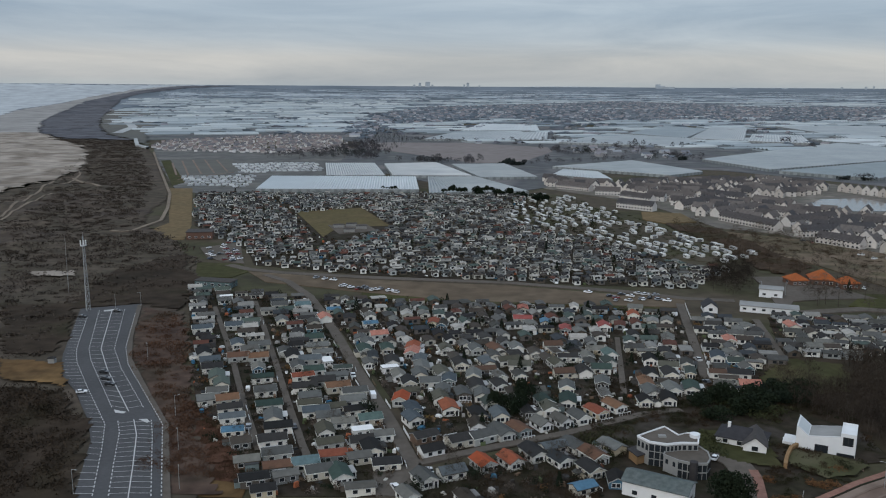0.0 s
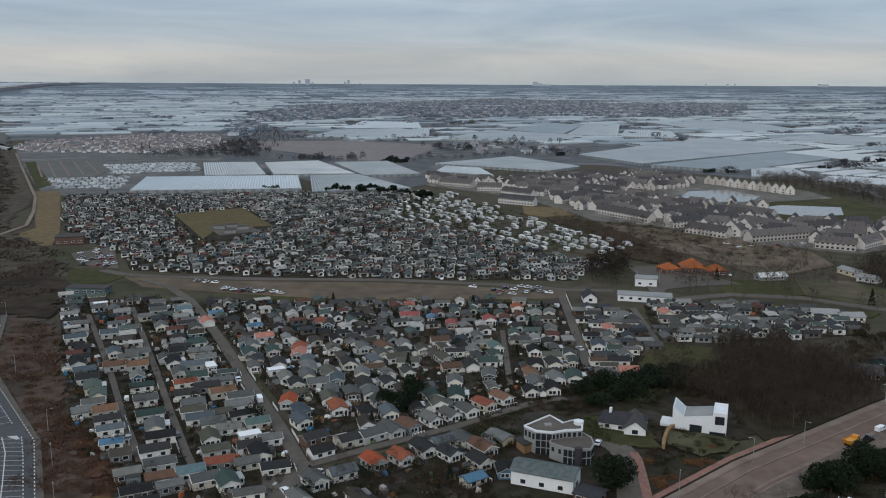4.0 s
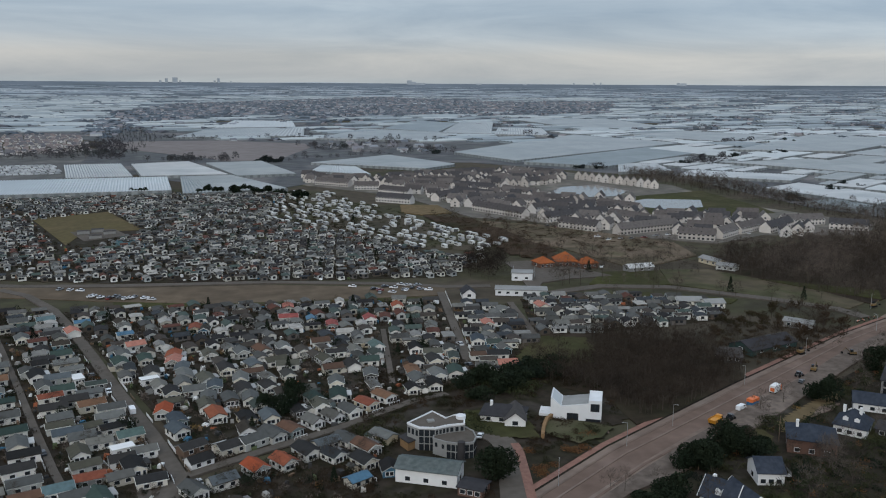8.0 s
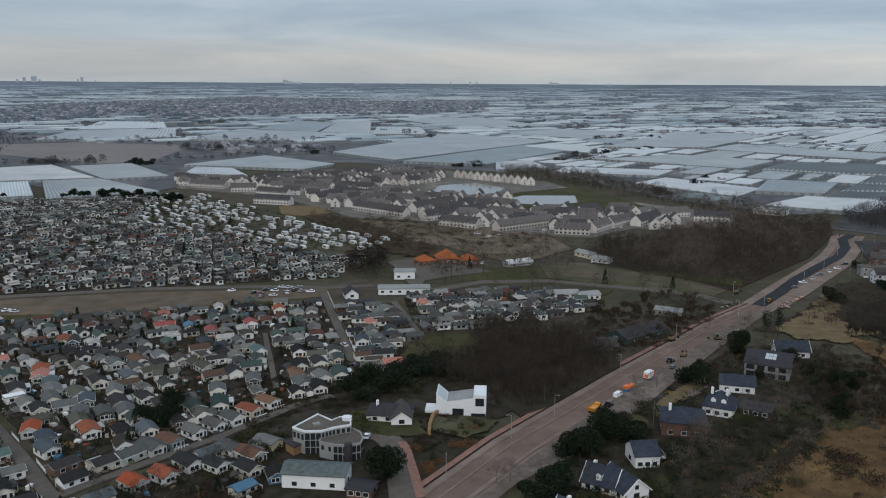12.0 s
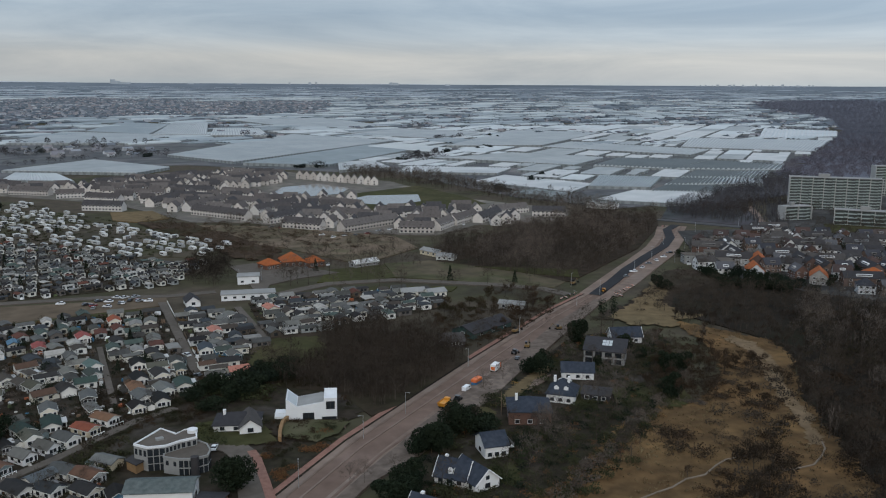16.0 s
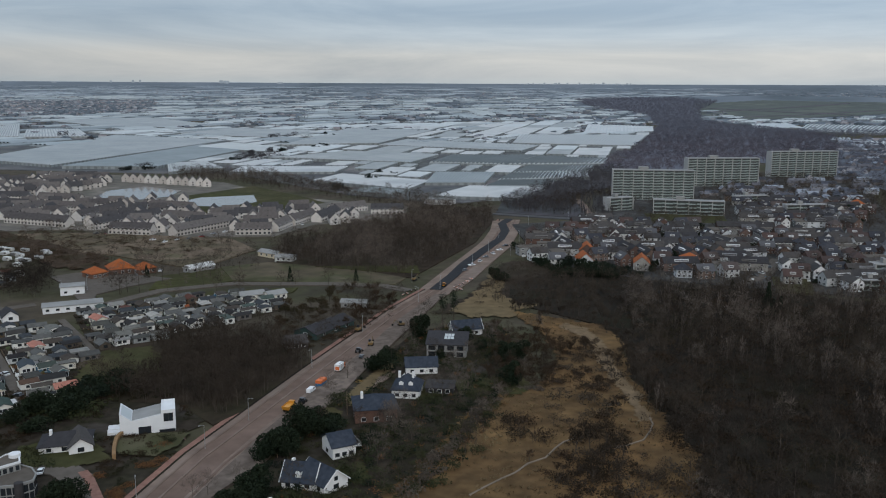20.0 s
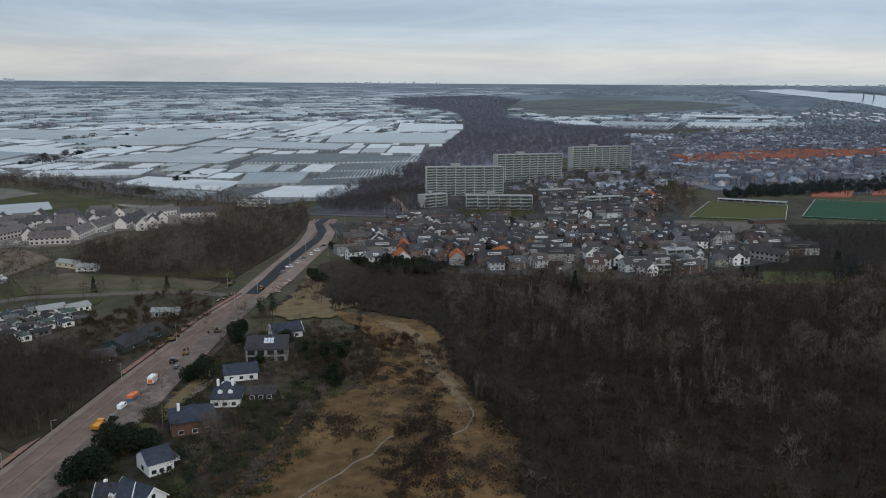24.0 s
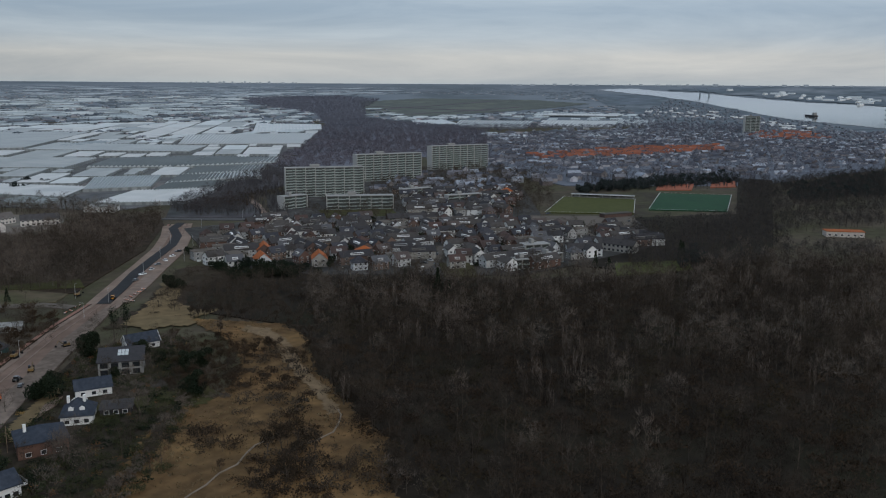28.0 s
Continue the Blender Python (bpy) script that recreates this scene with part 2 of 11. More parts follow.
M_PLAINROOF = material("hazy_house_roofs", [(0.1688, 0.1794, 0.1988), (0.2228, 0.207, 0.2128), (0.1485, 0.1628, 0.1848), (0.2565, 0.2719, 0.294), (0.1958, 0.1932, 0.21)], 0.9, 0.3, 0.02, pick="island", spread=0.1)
M_WALL = material("chalet_boards", [(0.6802, 0.6667, 0.6105), (0.4598, 0.432, 0.361), (0.6621, 0.6389, 0.5678), (0.0552, 0.054, 0.0516), (0.4237, 0.432, 0.4047), (0.1197, 0.0765, 0.0516), (0.6992, 0.6839, 0.6374), (0.1472, 0.1887, 0.1899), (0.4788, 0.4139, 0.2933), (0.1843, 0.1887, 0.181), (0.6621, 0.6303, 0.5509), (0.607, 0.6035, 0.5678), (0.0827, 0.0721, 0.0603)], 0.7, 0.6, 0.1, pick=True, spread=0.12)
M_ROOF = material("chalet_roofing", [(0.0237, 0.023, 0.0226), (0.0676, 0.0674, 0.0621), (0.0338, 0.032, 0.0301), (0.1144, 0.1123, 0.1023), (0.0507, 0.05, 0.0453), (0.019, 0.018, 0.0175), (0.1422, 0.1381, 0.1211), (0.0439, 0.0373, 0.0301), (0.0812, 0.0782, 0.069), (0.0338, 0.0373, 0.0396), (0.0608, 0.0525, 0.0441), (0.0473, 0.0578, 0.0508), (0.0948, 0.0927, 0.0845)], 0.75, 0.5, 0.1, 0.1, pick=True, spread=0.2)
M_WALLW = material("pale_chalet_boards", [(0.665, 0.6578, 0.6106), (0.589, 0.5796, 0.5332), (0.722, 0.7038, 0.6536), (0.494, 0.46, 0.3784), (0.627, 0.6164, 0.5676), (0.38, 0.3864, 0.3612), (0.684, 0.644, 0.5418)], 0.7, 0.6, 0.1, pick=True, spread=0.1)
M_ROOFGREY = material("pale_grey_felt", [(0.0931, 0.096, 0.0915), (0.1255, 0.1278, 0.1197), (0.0713, 0.0728, 0.069)], 0.78, 0.5, 0.1, 0.1, pick=True, spread=0.2)
M_GREEND = material("dark_green_felt", [(0.030, 0.046, 0.040), (0.042, 0.062, 0.053)], 0.78, 0.5, 0.1, 0.1, pick=True, spread=0.2)
M_BROWNR = material("brown_tiles", [(0.110, 0.062, 0.042), (0.080, 0.050, 0.036), (0.150, 0.085, 0.052)], 0.78, 0.5, 0.1, 0.1, pick=True, spread=0.2)
M_OLIVER = material("olive_grey_felt", [(0.0662, 0.0634, 0.048), (0.0828, 0.081, 0.064)], 0.78, 0.5, 0.1, 0.1, pick=True, spread=0.2)
M_BLUESL = material("blue_grey_slate", [(0.0644, 0.0774, 0.0864), (0.0865, 0.0986, 0.104), (0.0478, 0.0581, 0.0672)], 0.78, 0.5, 0.1, 0.1, pick=True, spread=0.2)
M_DARKR = material("charcoal_felt", [(0.0184, 0.0185, 0.0184), (0.0276, 0.0273, 0.0272), (0.035, 0.0334, 0.032)], 0.78, 0.5, 0.1, 0.1, pick=True, spread=0.2)
M_RED = material("red_tiles", [(0.2537, 0.0612, 0.0277), (0.2302, 0.072, 0.0396), (0.1814, 0.0504, 0.0396)], 0.75, 0.8, 0.2, 0.1, pick=True, spread=0.15)
M_ORANGE = material("orange_tiles", [(0.2948, 0.0878, 0.0275), (0.2495, 0.0777, 0.0314)], 0.75, 0.8, 0.2, 0.1, spread=0.18)
M_PINK = material("faded_red_roofing", [(0.315, 0.12, 0.09), (0.225, 0.0675, 0.06), (0.338, 0.15, 0.112)], 0.75, 0.8, 0.2, pick=True)
M_TEAL = material("green_roofing", [(0.0528, 0.0884, 0.0768), (0.0704, 0.116, 0.122), (0.044, 0.0612, 0.0448)], 0.7, 0.8, 0.2, pick=True)
M_BLUE = material("blue_boards", [(0.044, 0.117, 0.18), (0.088, 0.18, 0.21)], 0.7, 0.8, 0.2, pick=True)
M_WHITE = material("white_paint", [(0.696, 0.696, 0.677), (0.639, 0.639, 0.63)], 0.6, 0.5, 0.1, spread=0.06)
M_RENDER = material("white_render", [(0.6552, 0.6636, 0.6636), (0.6048, 0.6132, 0.6216)], 0.8, 0.4, 0.08, spread=0.05)
M_GREYREND = material("pale_grey_render", [(0.2652, 0.2652, 0.2556), (0.2192, 0.2192, 0.2094)], 0.8, 0.5, 0.08, spread=0.08)
M_PANE = material("window_glass", [(0.02, 0.024, 0.028)], 0.08, 0.5, 0.1, spread=0.1)
M_BEIGE = material("beige_brick", [(0.4959, 0.4614, 0.4226), (0.5554, 0.5196, 0.4784), (0.4165, 0.3844, 0.3508), (0.5158, 0.493, 0.4651)], 0.85, 0.7, 0.1, pick=True, spread=0.1)
M_ESTROOF = material("brown_grey_slate", [(0.0702, 0.0635, 0.0621), (0.0999, 0.0883, 0.0828), (0.0594, 0.0566, 0.058), (0.1188, 0.1063, 0.0994)], 0.75, 0.6, 0.1, 0.1, pick=True, spread=0.2)
M_SLATE = material("dark_slate", [(0.0459, 0.0434, 0.0439), (0.0574, 0.0524, 0.0497), (0.0383, 0.0374, 0.0402), (0.0651, 0.0598, 0.057)], 0.75, 0.6, 0.1, 0.1, pick=True, spread=0.2)
M_BRICK = material("town_brick", [(0.1144, 0.0708, 0.0572), (0.1573, 0.1101, 0.088), (0.2534, 0.245, 0.2251), (0.4564, 0.4753, 0.4848), (0.1353, 0.0943, 0.0791), (0.3849, 0.389, 0.38), (0.0998, 0.0669, 0.0572), (0.52, 0.52, 0.50)], 0.85, 0.7, 0.1, pick=True, spread=0.12)
M_REDBRICK = material("red_brown_brick", [(0.115, 0.068, 0.053), (0.135, 0.080, 0.062)], 0.85, 0.7, 0.1, spread=0.12)
M_TROOF = material("town_tiles", [(0.0581, 0.0428, 0.0398), (0.0478, 0.0486, 0.0558), (0.0752, 0.0609, 0.0574), (0.0375, 0.0393, 0.0463), (0.0819, 0.0823, 0.0878), (0.0683, 0.0465, 0.0415)], 0.8, 0.7, 0.1, 0.1, pick=True, spread=0.2)
M_SLAB = material("concrete_panels", [(0.2601, 0.2601, 0.249), (0.2278, 0.2278, 0.2218)], 0.85, 0.3, 0.05, spread=0.1)
M_BALC = material("balcony_panels", [(0.3118, 0.3521, 0.3312), (0.2679, 0.3145, 0.3002)], 0.8, 0.4, 0.06, spread=0.1)
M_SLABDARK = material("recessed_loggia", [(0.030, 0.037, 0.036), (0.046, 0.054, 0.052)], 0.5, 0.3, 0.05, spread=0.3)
M_ENDWALL = material("pale_end_panels", [(0.40, 0.395, 0.375), (0.36, 0.355, 0.335)], 0.85, 0.3, 0.05, spread=0.1)
M_METAL = material("galvanised_steel", [(0.42, 0.43, 0.43), (0.35, 0.36, 0.36)], 0.45, 1.0, 0.2, metal=0.6)
M_CARDARK = material("car_paint", [(0.015, 0.016, 0.018), (0.03, 0.032, 0.036), (0.10, 0.105, 0.11), (0.5, 0.5, 0.5), (0.02, 0.03, 0.06), (0.65, 0.65, 0.65), (0.16, 0.02, 0.02), (0.22, 0.23, 0.24)], 0.3, 1.0, 0.2, pick=True, spread=0.03, coat=0.5)
M_CARWHITE = material("white_car_paint", [(0.72, 0.73, 0.74)], 0.3, 1.0, 0.2, spread=0.02, coat=0.5)
M_CARBLACK = material("black_car_paint", [(0.012, 0.013, 0.015)], 0.3, 1.0, 0.2, spread=0.02, coat=0.5)
M_RUBBER = material("rubber", [(0.015, 0.015, 0.015)], 0.9, 2.0, 0.3)
M_YELLOW = material("machine_yellow", [(0.55, 0.24, 0.02), (0.48, 0.20, 0.02)], 0.5, 1.0, 0.3, spread=0.15)
M_CONTO = material("orange_container", [(0.62, 0.14, 0.03)], 0.6, 1.0, 0.3, spread=0.12)
M_BLUEM = material("blue_steel", [(0.03, 0.11, 0.22)], 0.5, 1.0, 0.3)
M_BARK = material("bark", [(0.055, 0.045, 0.036), (0.075, 0.062, 0.05)], 0.95, 1.5, 0.2, 0.3)
M_TWIGD = material("blackish_twigs", [(0.021, 0.0165, 0.0135), (0.027, 0.0212, 0.0168)], 0.95, 0.2, 0.03, spread=0.3)
M_TWIGG = material("dark_grey_twigs", [(0.037, 0.034, 0.032), (0.047, 0.043, 0.041), (0.030, 0.028, 0.027)], 0.95, 0.2, 0.03, spread=0.3)
M_TWIGN = material("dark_bare_twigs", [(0.034, 0.0262, 0.0205), (0.044, 0.034, 0.0262), (0.027, 0.0218, 0.018)], 0.95, 0.2, 0.03, spread=0.3)
M_TWIG = material("bare_twigs", [(0.0421, 0.0332, 0.0253), (0.0557, 0.0447, 0.0339), (0.0339, 0.0283, 0.0231)], 0.95, 0.2, 0.03, spread=0.3)
M_TWIGR = material("reddish_twigs", [(0.0903, 0.0721, 0.0591), (0.112, 0.0908, 0.0754), (0.0733, 0.0606, 0.0503)], 0.95, 0.2, 0.03, spread=0.3)
M_TWIGP = material("pale_twigs", [(0.104, 0.0855, 0.0702), (0.081, 0.0675, 0.054)], 0.95, 0.2, 0.03, spread=0.3)
M_REDTWIG = material("red_brown_brambles", [(0.066, 0.036, 0.023), (0.084, 0.047, 0.030), (0.050, 0.031, 0.020)], 0.95, 0.3, 0.04, spread=0.3)
M_BRUSH = material("bramble_scrub", [(0.0382, 0.0267, 0.0174), (0.0539, 0.0365, 0.0239), (0.0337, 0.0297, 0.0157)], 0.95, 0.2, 0.03, spread=0.35)
M_PINE = material("evergreen_needles", [(0.00977, 0.0163, 0.00977), (0.0163, 0.0229, 0.0131), (0.0131, 0.0195, 0.0147)], 0.9, 0.5, 0.05, spread=0.35)
M_HEDGE = material("hedge_leaves", [(0.03, 0.038, 0.018), (0.045, 0.045, 0.022)], 0.9, 0.5, 0.05, spread=0.35)
M_RUST = material("copper_beech_hedge", [(0.15, 0.0723, 0.03), (0.112, 0.0595, 0.03), (0.195, 0.128, 0.05)], 0.9, 0.5, 0.06, spread=0.3)
# two tones of one wood, lightened and blued in place of haze
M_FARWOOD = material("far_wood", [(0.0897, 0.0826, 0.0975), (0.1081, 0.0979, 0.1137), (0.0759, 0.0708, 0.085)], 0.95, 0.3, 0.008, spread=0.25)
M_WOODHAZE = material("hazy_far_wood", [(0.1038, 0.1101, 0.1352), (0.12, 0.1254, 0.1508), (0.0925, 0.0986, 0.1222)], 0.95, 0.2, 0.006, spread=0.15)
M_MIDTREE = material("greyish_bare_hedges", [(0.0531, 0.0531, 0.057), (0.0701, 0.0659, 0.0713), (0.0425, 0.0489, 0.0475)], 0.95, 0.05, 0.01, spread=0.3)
# evergreens and trees whose colour includes the haze before them
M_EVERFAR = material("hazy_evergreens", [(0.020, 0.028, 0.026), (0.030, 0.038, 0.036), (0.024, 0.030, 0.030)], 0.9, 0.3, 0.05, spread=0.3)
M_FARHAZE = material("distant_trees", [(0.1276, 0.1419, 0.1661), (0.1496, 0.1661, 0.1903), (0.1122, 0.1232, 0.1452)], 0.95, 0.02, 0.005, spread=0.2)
M_CLUTTER = material("garden_clutter_paint", [(0.70, 0.70, 0.68), (0.10, 0.09, 0.08), (0.30, 0.29, 0.27), (0.05, 0.05, 0.05), (0.60, 0.60, 0.58), (0.16, 0.11, 0.075), (0.05, 0.14, 0.22), (0.40, 0.38, 0.34), (0.08, 0.10, 0.05), (0.30, 0.10, 0.05)], 0.8, 0.8, 0.1, pick="island", spread=0.1)
M_VAN = material("caravan_panels", [(0.5028, 0.5028, 0.4749), (0.3815, 0.3815, 0.3564), (0.4431, 0.4344, 0.393), (0.5336, 0.5336, 0.5115), (0.2745, 0.2822, 0.2745), (0.4123, 0.42, 0.4084)], 0.6, 0.6, 0.1, pick=True, spread=0.08)
M_VANFAR = material("far_caravan_panels", [(0.468, 0.484, 0.48), (0.3744, 0.3891, 0.3936), (0.5242, 0.5361, 0.5376), (0.2808, 0.2942, 0.2976)], 0.6, 0.6, 0.1, pick="island", spread=0.08)
M_VANTOP = material("caravan_roofs", [(0.442, 0.4539, 0.4386), (0.5474, 0.5593, 0.5406), (0.3162, 0.3264, 0.3264), (0.6324, 0.6324, 0.612), (0.2108, 0.221, 0.2244)], 0.7, 0.6, 0.1, pick=True, spread=0.1)
M_TIMBER = material("tan_boards", [(0.26, 0.165, 0.085), (0.21, 0.13, 0.068)], 0.8, 0.8, 0.2, spread=0.2)
M_WOODD = material("weathered_wood", [(0.16, 0.12, 0.085), (0.11, 0.085, 0.062)], 0.85, 0.8, 0.2)
M_WOODLIT = material("grey_brown_twigs", [(0.118, 0.0994, 0.0838), (0.0944, 0.0799, 0.068), (0.144, 0.122, 0.104)], 0.95, 0.2, 0.03, spread=0.3)
M_CLAY = material("clay_court", [(0.26, 0.095, 0.06), (0.22, 0.085, 0.055)], 0.95, 0.3, 0.05, spread=0.1)
M_FARORANGE = material("far_orange_tiles", [(0.1938, 0.0697, 0.0421), (0.1615, 0.0638, 0.0421), (0.2185, 0.085, 0.0561)], 0.85, 0.3, 0.02, pick="island")
M_TUFT = material("dry_tufts", [(0.148, 0.107, 0.0575), (0.0968, 0.0697, 0.0403), (0.185, 0.143, 0.0805)], 0.95, 0.3, 0.04, spread=0.35)
M_PARKH = material("dark_garden_hedge", [(0.0248, 0.0217, 0.0117), (0.0382, 0.0255, 0.0162), (0.0225, 0.0246, 0.0126), (0.0506, 0.0321, 0.0198)], 0.95, 0.5, 0.05, spread=0.35)
M_DORMER = material("dormer_panels", [(0.52, 0.52, 0.5166), (0.65, 0.65, 0.6486), (0.26, 0.26, 0.2626), (0.45, 0.44, 0.4243), (0.16, 0.15, 0.14)], 0.8, 0.5, 0.1, pick=True, spread=0.1)
# horizon ring and river banks: haze set as base colour
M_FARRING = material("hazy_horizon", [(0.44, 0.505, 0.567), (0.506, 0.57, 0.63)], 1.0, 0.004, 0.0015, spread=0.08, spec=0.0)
M_HAZEBANK = material("far_bank", [(0.1288, 0.1518, 0.1782), (0.0966, 0.1177, 0.1334), (0.168, 0.1877, 0.2079)], 1.0, 0.02, 0.004, spread=0.2, spec=0.0)
M_ANNEX = material("lean_to_sheeting", [(0.10, 0.10, 0.098), (0.30, 0.30, 0.29), (0.05, 0.05, 0.05), (0.45, 0.45, 0.44), (0.16, 0.155, 0.15)], 0.75, 0.6, 0.1, pick=True, spread=0.15)
M_FASCIA = material("fascia_paint", [(0.7, 0.7, 0.653), (0.35, 0.35, 0.326), (0.1, 0.1, 0.096), (0.52, 0.52, 0.48), (0.07, 0.06, 0.048), (0.22, 0.22, 0.211)], 0.75, 0.6, 0.1, pick=True, spread=0.08)
M_ORANGEC = material("orange_chalet_tiles", [(0.2142, 0.0723, 0.0397), (0.1781, 0.0595, 0.0366)], 0.75, 0.8, 0.2, 0.1, pick=True, spread=0.2)
M_OLDYEL = material("dusty_machine_paint", [(0.20, 0.115, 0.03), (0.12, 0.08, 0.035), (0.06, 0.055, 0.05)], 0.7, 1.2, 0.4, spread=0.2)
# darker glass for one roof side, its weaker reflection put into colour
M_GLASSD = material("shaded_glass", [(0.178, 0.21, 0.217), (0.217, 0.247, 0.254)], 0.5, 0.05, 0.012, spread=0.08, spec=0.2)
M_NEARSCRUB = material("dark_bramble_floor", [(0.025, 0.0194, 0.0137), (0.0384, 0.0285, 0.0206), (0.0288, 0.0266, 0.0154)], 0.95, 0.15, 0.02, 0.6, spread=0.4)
M_TEALD = material("dark_teal_boards", [(0.03, 0.055, 0.052), (0.04, 0.066, 0.062)], 0.8, 0.8, 0.2, spread=0.2)
# glass of the narrow slopes, darkened by colour to stripe the roofs
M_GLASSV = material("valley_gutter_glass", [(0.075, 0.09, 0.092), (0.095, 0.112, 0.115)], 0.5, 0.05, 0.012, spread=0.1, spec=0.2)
M_POLY = material("white_polythene", [(0.50, 0.53, 0.545), (0.46, 0.49, 0.505)], 0.55, 0.05, 0.01, spread=0.05, spec=0.2)
M_OLIVE = material("olive_mown_grass", [(0.1, 0.0816, 0.038), (0.0889, 0.0714, 0.036), (0.114, 0.0877, 0.045)], 0.95, 0.25, 0.03, 0.2, spread=0.2)
# far town ground, lifted and blued to hold the haze
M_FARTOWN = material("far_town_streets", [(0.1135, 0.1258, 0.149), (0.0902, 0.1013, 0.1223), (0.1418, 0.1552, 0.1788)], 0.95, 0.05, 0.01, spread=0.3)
# yard ground lightened in its colour to suggest haze
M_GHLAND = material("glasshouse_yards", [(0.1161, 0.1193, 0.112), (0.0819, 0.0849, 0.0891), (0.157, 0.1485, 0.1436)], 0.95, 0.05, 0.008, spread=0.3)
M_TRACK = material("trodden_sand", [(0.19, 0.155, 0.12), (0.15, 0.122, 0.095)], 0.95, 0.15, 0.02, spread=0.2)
# pasture, lowland, crane and towers: aerial haze put into each colour
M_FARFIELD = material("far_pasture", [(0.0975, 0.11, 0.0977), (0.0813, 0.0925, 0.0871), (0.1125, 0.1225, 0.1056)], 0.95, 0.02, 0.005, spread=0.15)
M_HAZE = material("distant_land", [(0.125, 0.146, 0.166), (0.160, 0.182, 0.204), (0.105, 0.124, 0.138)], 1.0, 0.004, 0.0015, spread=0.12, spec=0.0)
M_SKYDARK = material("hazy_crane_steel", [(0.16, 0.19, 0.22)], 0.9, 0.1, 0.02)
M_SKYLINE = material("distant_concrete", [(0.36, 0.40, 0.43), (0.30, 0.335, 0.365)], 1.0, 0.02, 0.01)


# ---- building helpers ----
class Shape:
    """Collects faces of one mesh; each face carries a material slot."""

    def __init__(self):
        self.v, self.f, self.m = [], [], []

    def add(self, verts, faces, slot=0):
        n = len(self.v)
        self.v += [tuple(p) for p in verts]
        self.f += [tuple(n + i for i in f) for f in faces]
        self.m += [slot] * len(faces)
        return self

    def box(self, x0, y0, z0, x1, y1, z1, slot=0):
        v = [(x, y, z) for z in (z0, z1) for x, y in ((x0, y0), (x1, y0), (x1, y1), (x0, y1))]
        return self.add(v, [(3, 2, 1, 0), (4, 5, 6, 7), (0, 1, 5, 4), (1, 2, 6, 5), (2, 3, 7, 6), (3, 0, 4, 7)], slot)

    def prism(self, pts, z0, z1, slot=0):
        """An upright prism over a plan outline, counter-clockwise."""
        n = len(pts)
        v = [(x, y, z0) for x, y in pts] + [(x, y, z1) for x, y in pts]
        return self.add(v, [tuple(range(n, 2 * n))] + [(i, (i + 1) % n, n + (i + 1) % n, n + i) for i in range(n)], slot)

    def tube(self, a, b, r0, r1, sides=5, slot=0):
        a, b = Vector(a), Vector(b)
        q = (b - a).to_track_quat("Z", "Y").to_matrix()
        v = [p + q @ Vector((r * math.cos(2 * math.pi * i / sides), r * math.sin(2 * math.pi * i / sides), 0)) for p, r in ((a, r0), (b, r1)) for i in range(sides)]
        f = [(i, (i + 1) % sides, sides + (i + 1) % sides, sides + i) for i in range(sides)] + [tuple(range(sides, 2 * sides))]
        return self.add(v, f, slot)

    def gable(self, w, l, h, rise_h, slot=0, z0=0.0, cx=0.0, cy=0.0):
        """Walls with gable ends; the ridge runs along y."""
        x, y = w / 2, l / 2
        v = [(-x, -y, z0), (x, -y, z0), (x, y, z0), (-x, y, z0), (-x, -y, h), (x, -y, h), (x, y, h), (-x, y, h), (0, -y, h + rise_h), (0, y, h + rise_h)]
        v = [(a + cx, b + cy, c) for a, b, c in v]
        return self.add(v, [(0, 1, 5, 8, 4), (2, 3, 7, 9, 6), (1, 2, 6, 5), (3, 0, 4, 7)], slot)

    def pitched(self, w, l, h, rise_h, over=0.35, thick=0.18, slot=0, cx=0.0, cy=0.0):
        """Two roof slabs over gable(); the ridge runs along y."""
        k = rise_h / (w / 2)
        for s in (-1, 1):
            x, y = (w / 2 + over) * s, l / 2 + over
            e, r = h - over * k + 0.03, h + rise_h + 0.03
            v = [(x, -y, e), (x, y, e), (0, y, r), (0, -y, r), (x, -y, e + thick), (x, y, e + thick), (0, y, r + thick), (0, -y, r + thick)]
            v = [(a + cx, b + cy, c) for a, b, c in v]
            f = [(0, 1, 2, 3), (7, 6, 5, 4), (0, 4, 5, 1), (1, 5, 6, 2), (0, 3, 7, 4)]
            self.add(v, [t[::-1] if s < 0 else t for t in f], slot)
        return self

    def hipped(self, w, l, h, rise_h, over=0.4, slot=0, cx=0.0, cy=0.0):
        x, y = w / 2 + over, l / 2 + over
        k = max(0.3, y - x) if l > w else 0.0
        kx = max(0.3, x - y) if w >= l else 0.0
        v = [(-x, -y, h), (x, -y, h), (x, y, h), (-x, y, h), (-x, -y, h + 0.2), (x, -y, h + 0.2), (x, y, h + 0.2), (-x, y, h + 0.2)]
        v += [(0, -k, h + rise_h), (0, k, h + rise_h)] if l > w else [(-kx, 0, h + rise_h), (kx, 0, h + rise_h)]
        v = [(a + cx, b + cy, c) for a, b, c in v]
        sides = [(0, 1, 5, 4), (1, 2, 6, 5), (2, 3, 7, 6), (3, 0, 4, 7), (3, 2, 1, 0)]
        top = [(4, 5, 8), (5, 6, 9, 8), (6, 7, 9), (7, 4, 8, 9)] if l > w else [(4, 5, 9, 8), (5, 6, 9), (6, 7, 8, 9), (7, 4, 8)]
        return self.add(v, sides + top, slot)

    def mesh(self, name, *mats):
        me = bpy.data.meshes.new(name)
        me.from_pydata(self.v, [], self.f)
        for m in mats:
            me.materials.append(m)
        if len(mats) > 1:
            me.polygons.foreach_set("material_index", self.m)
        me.update()
        return me


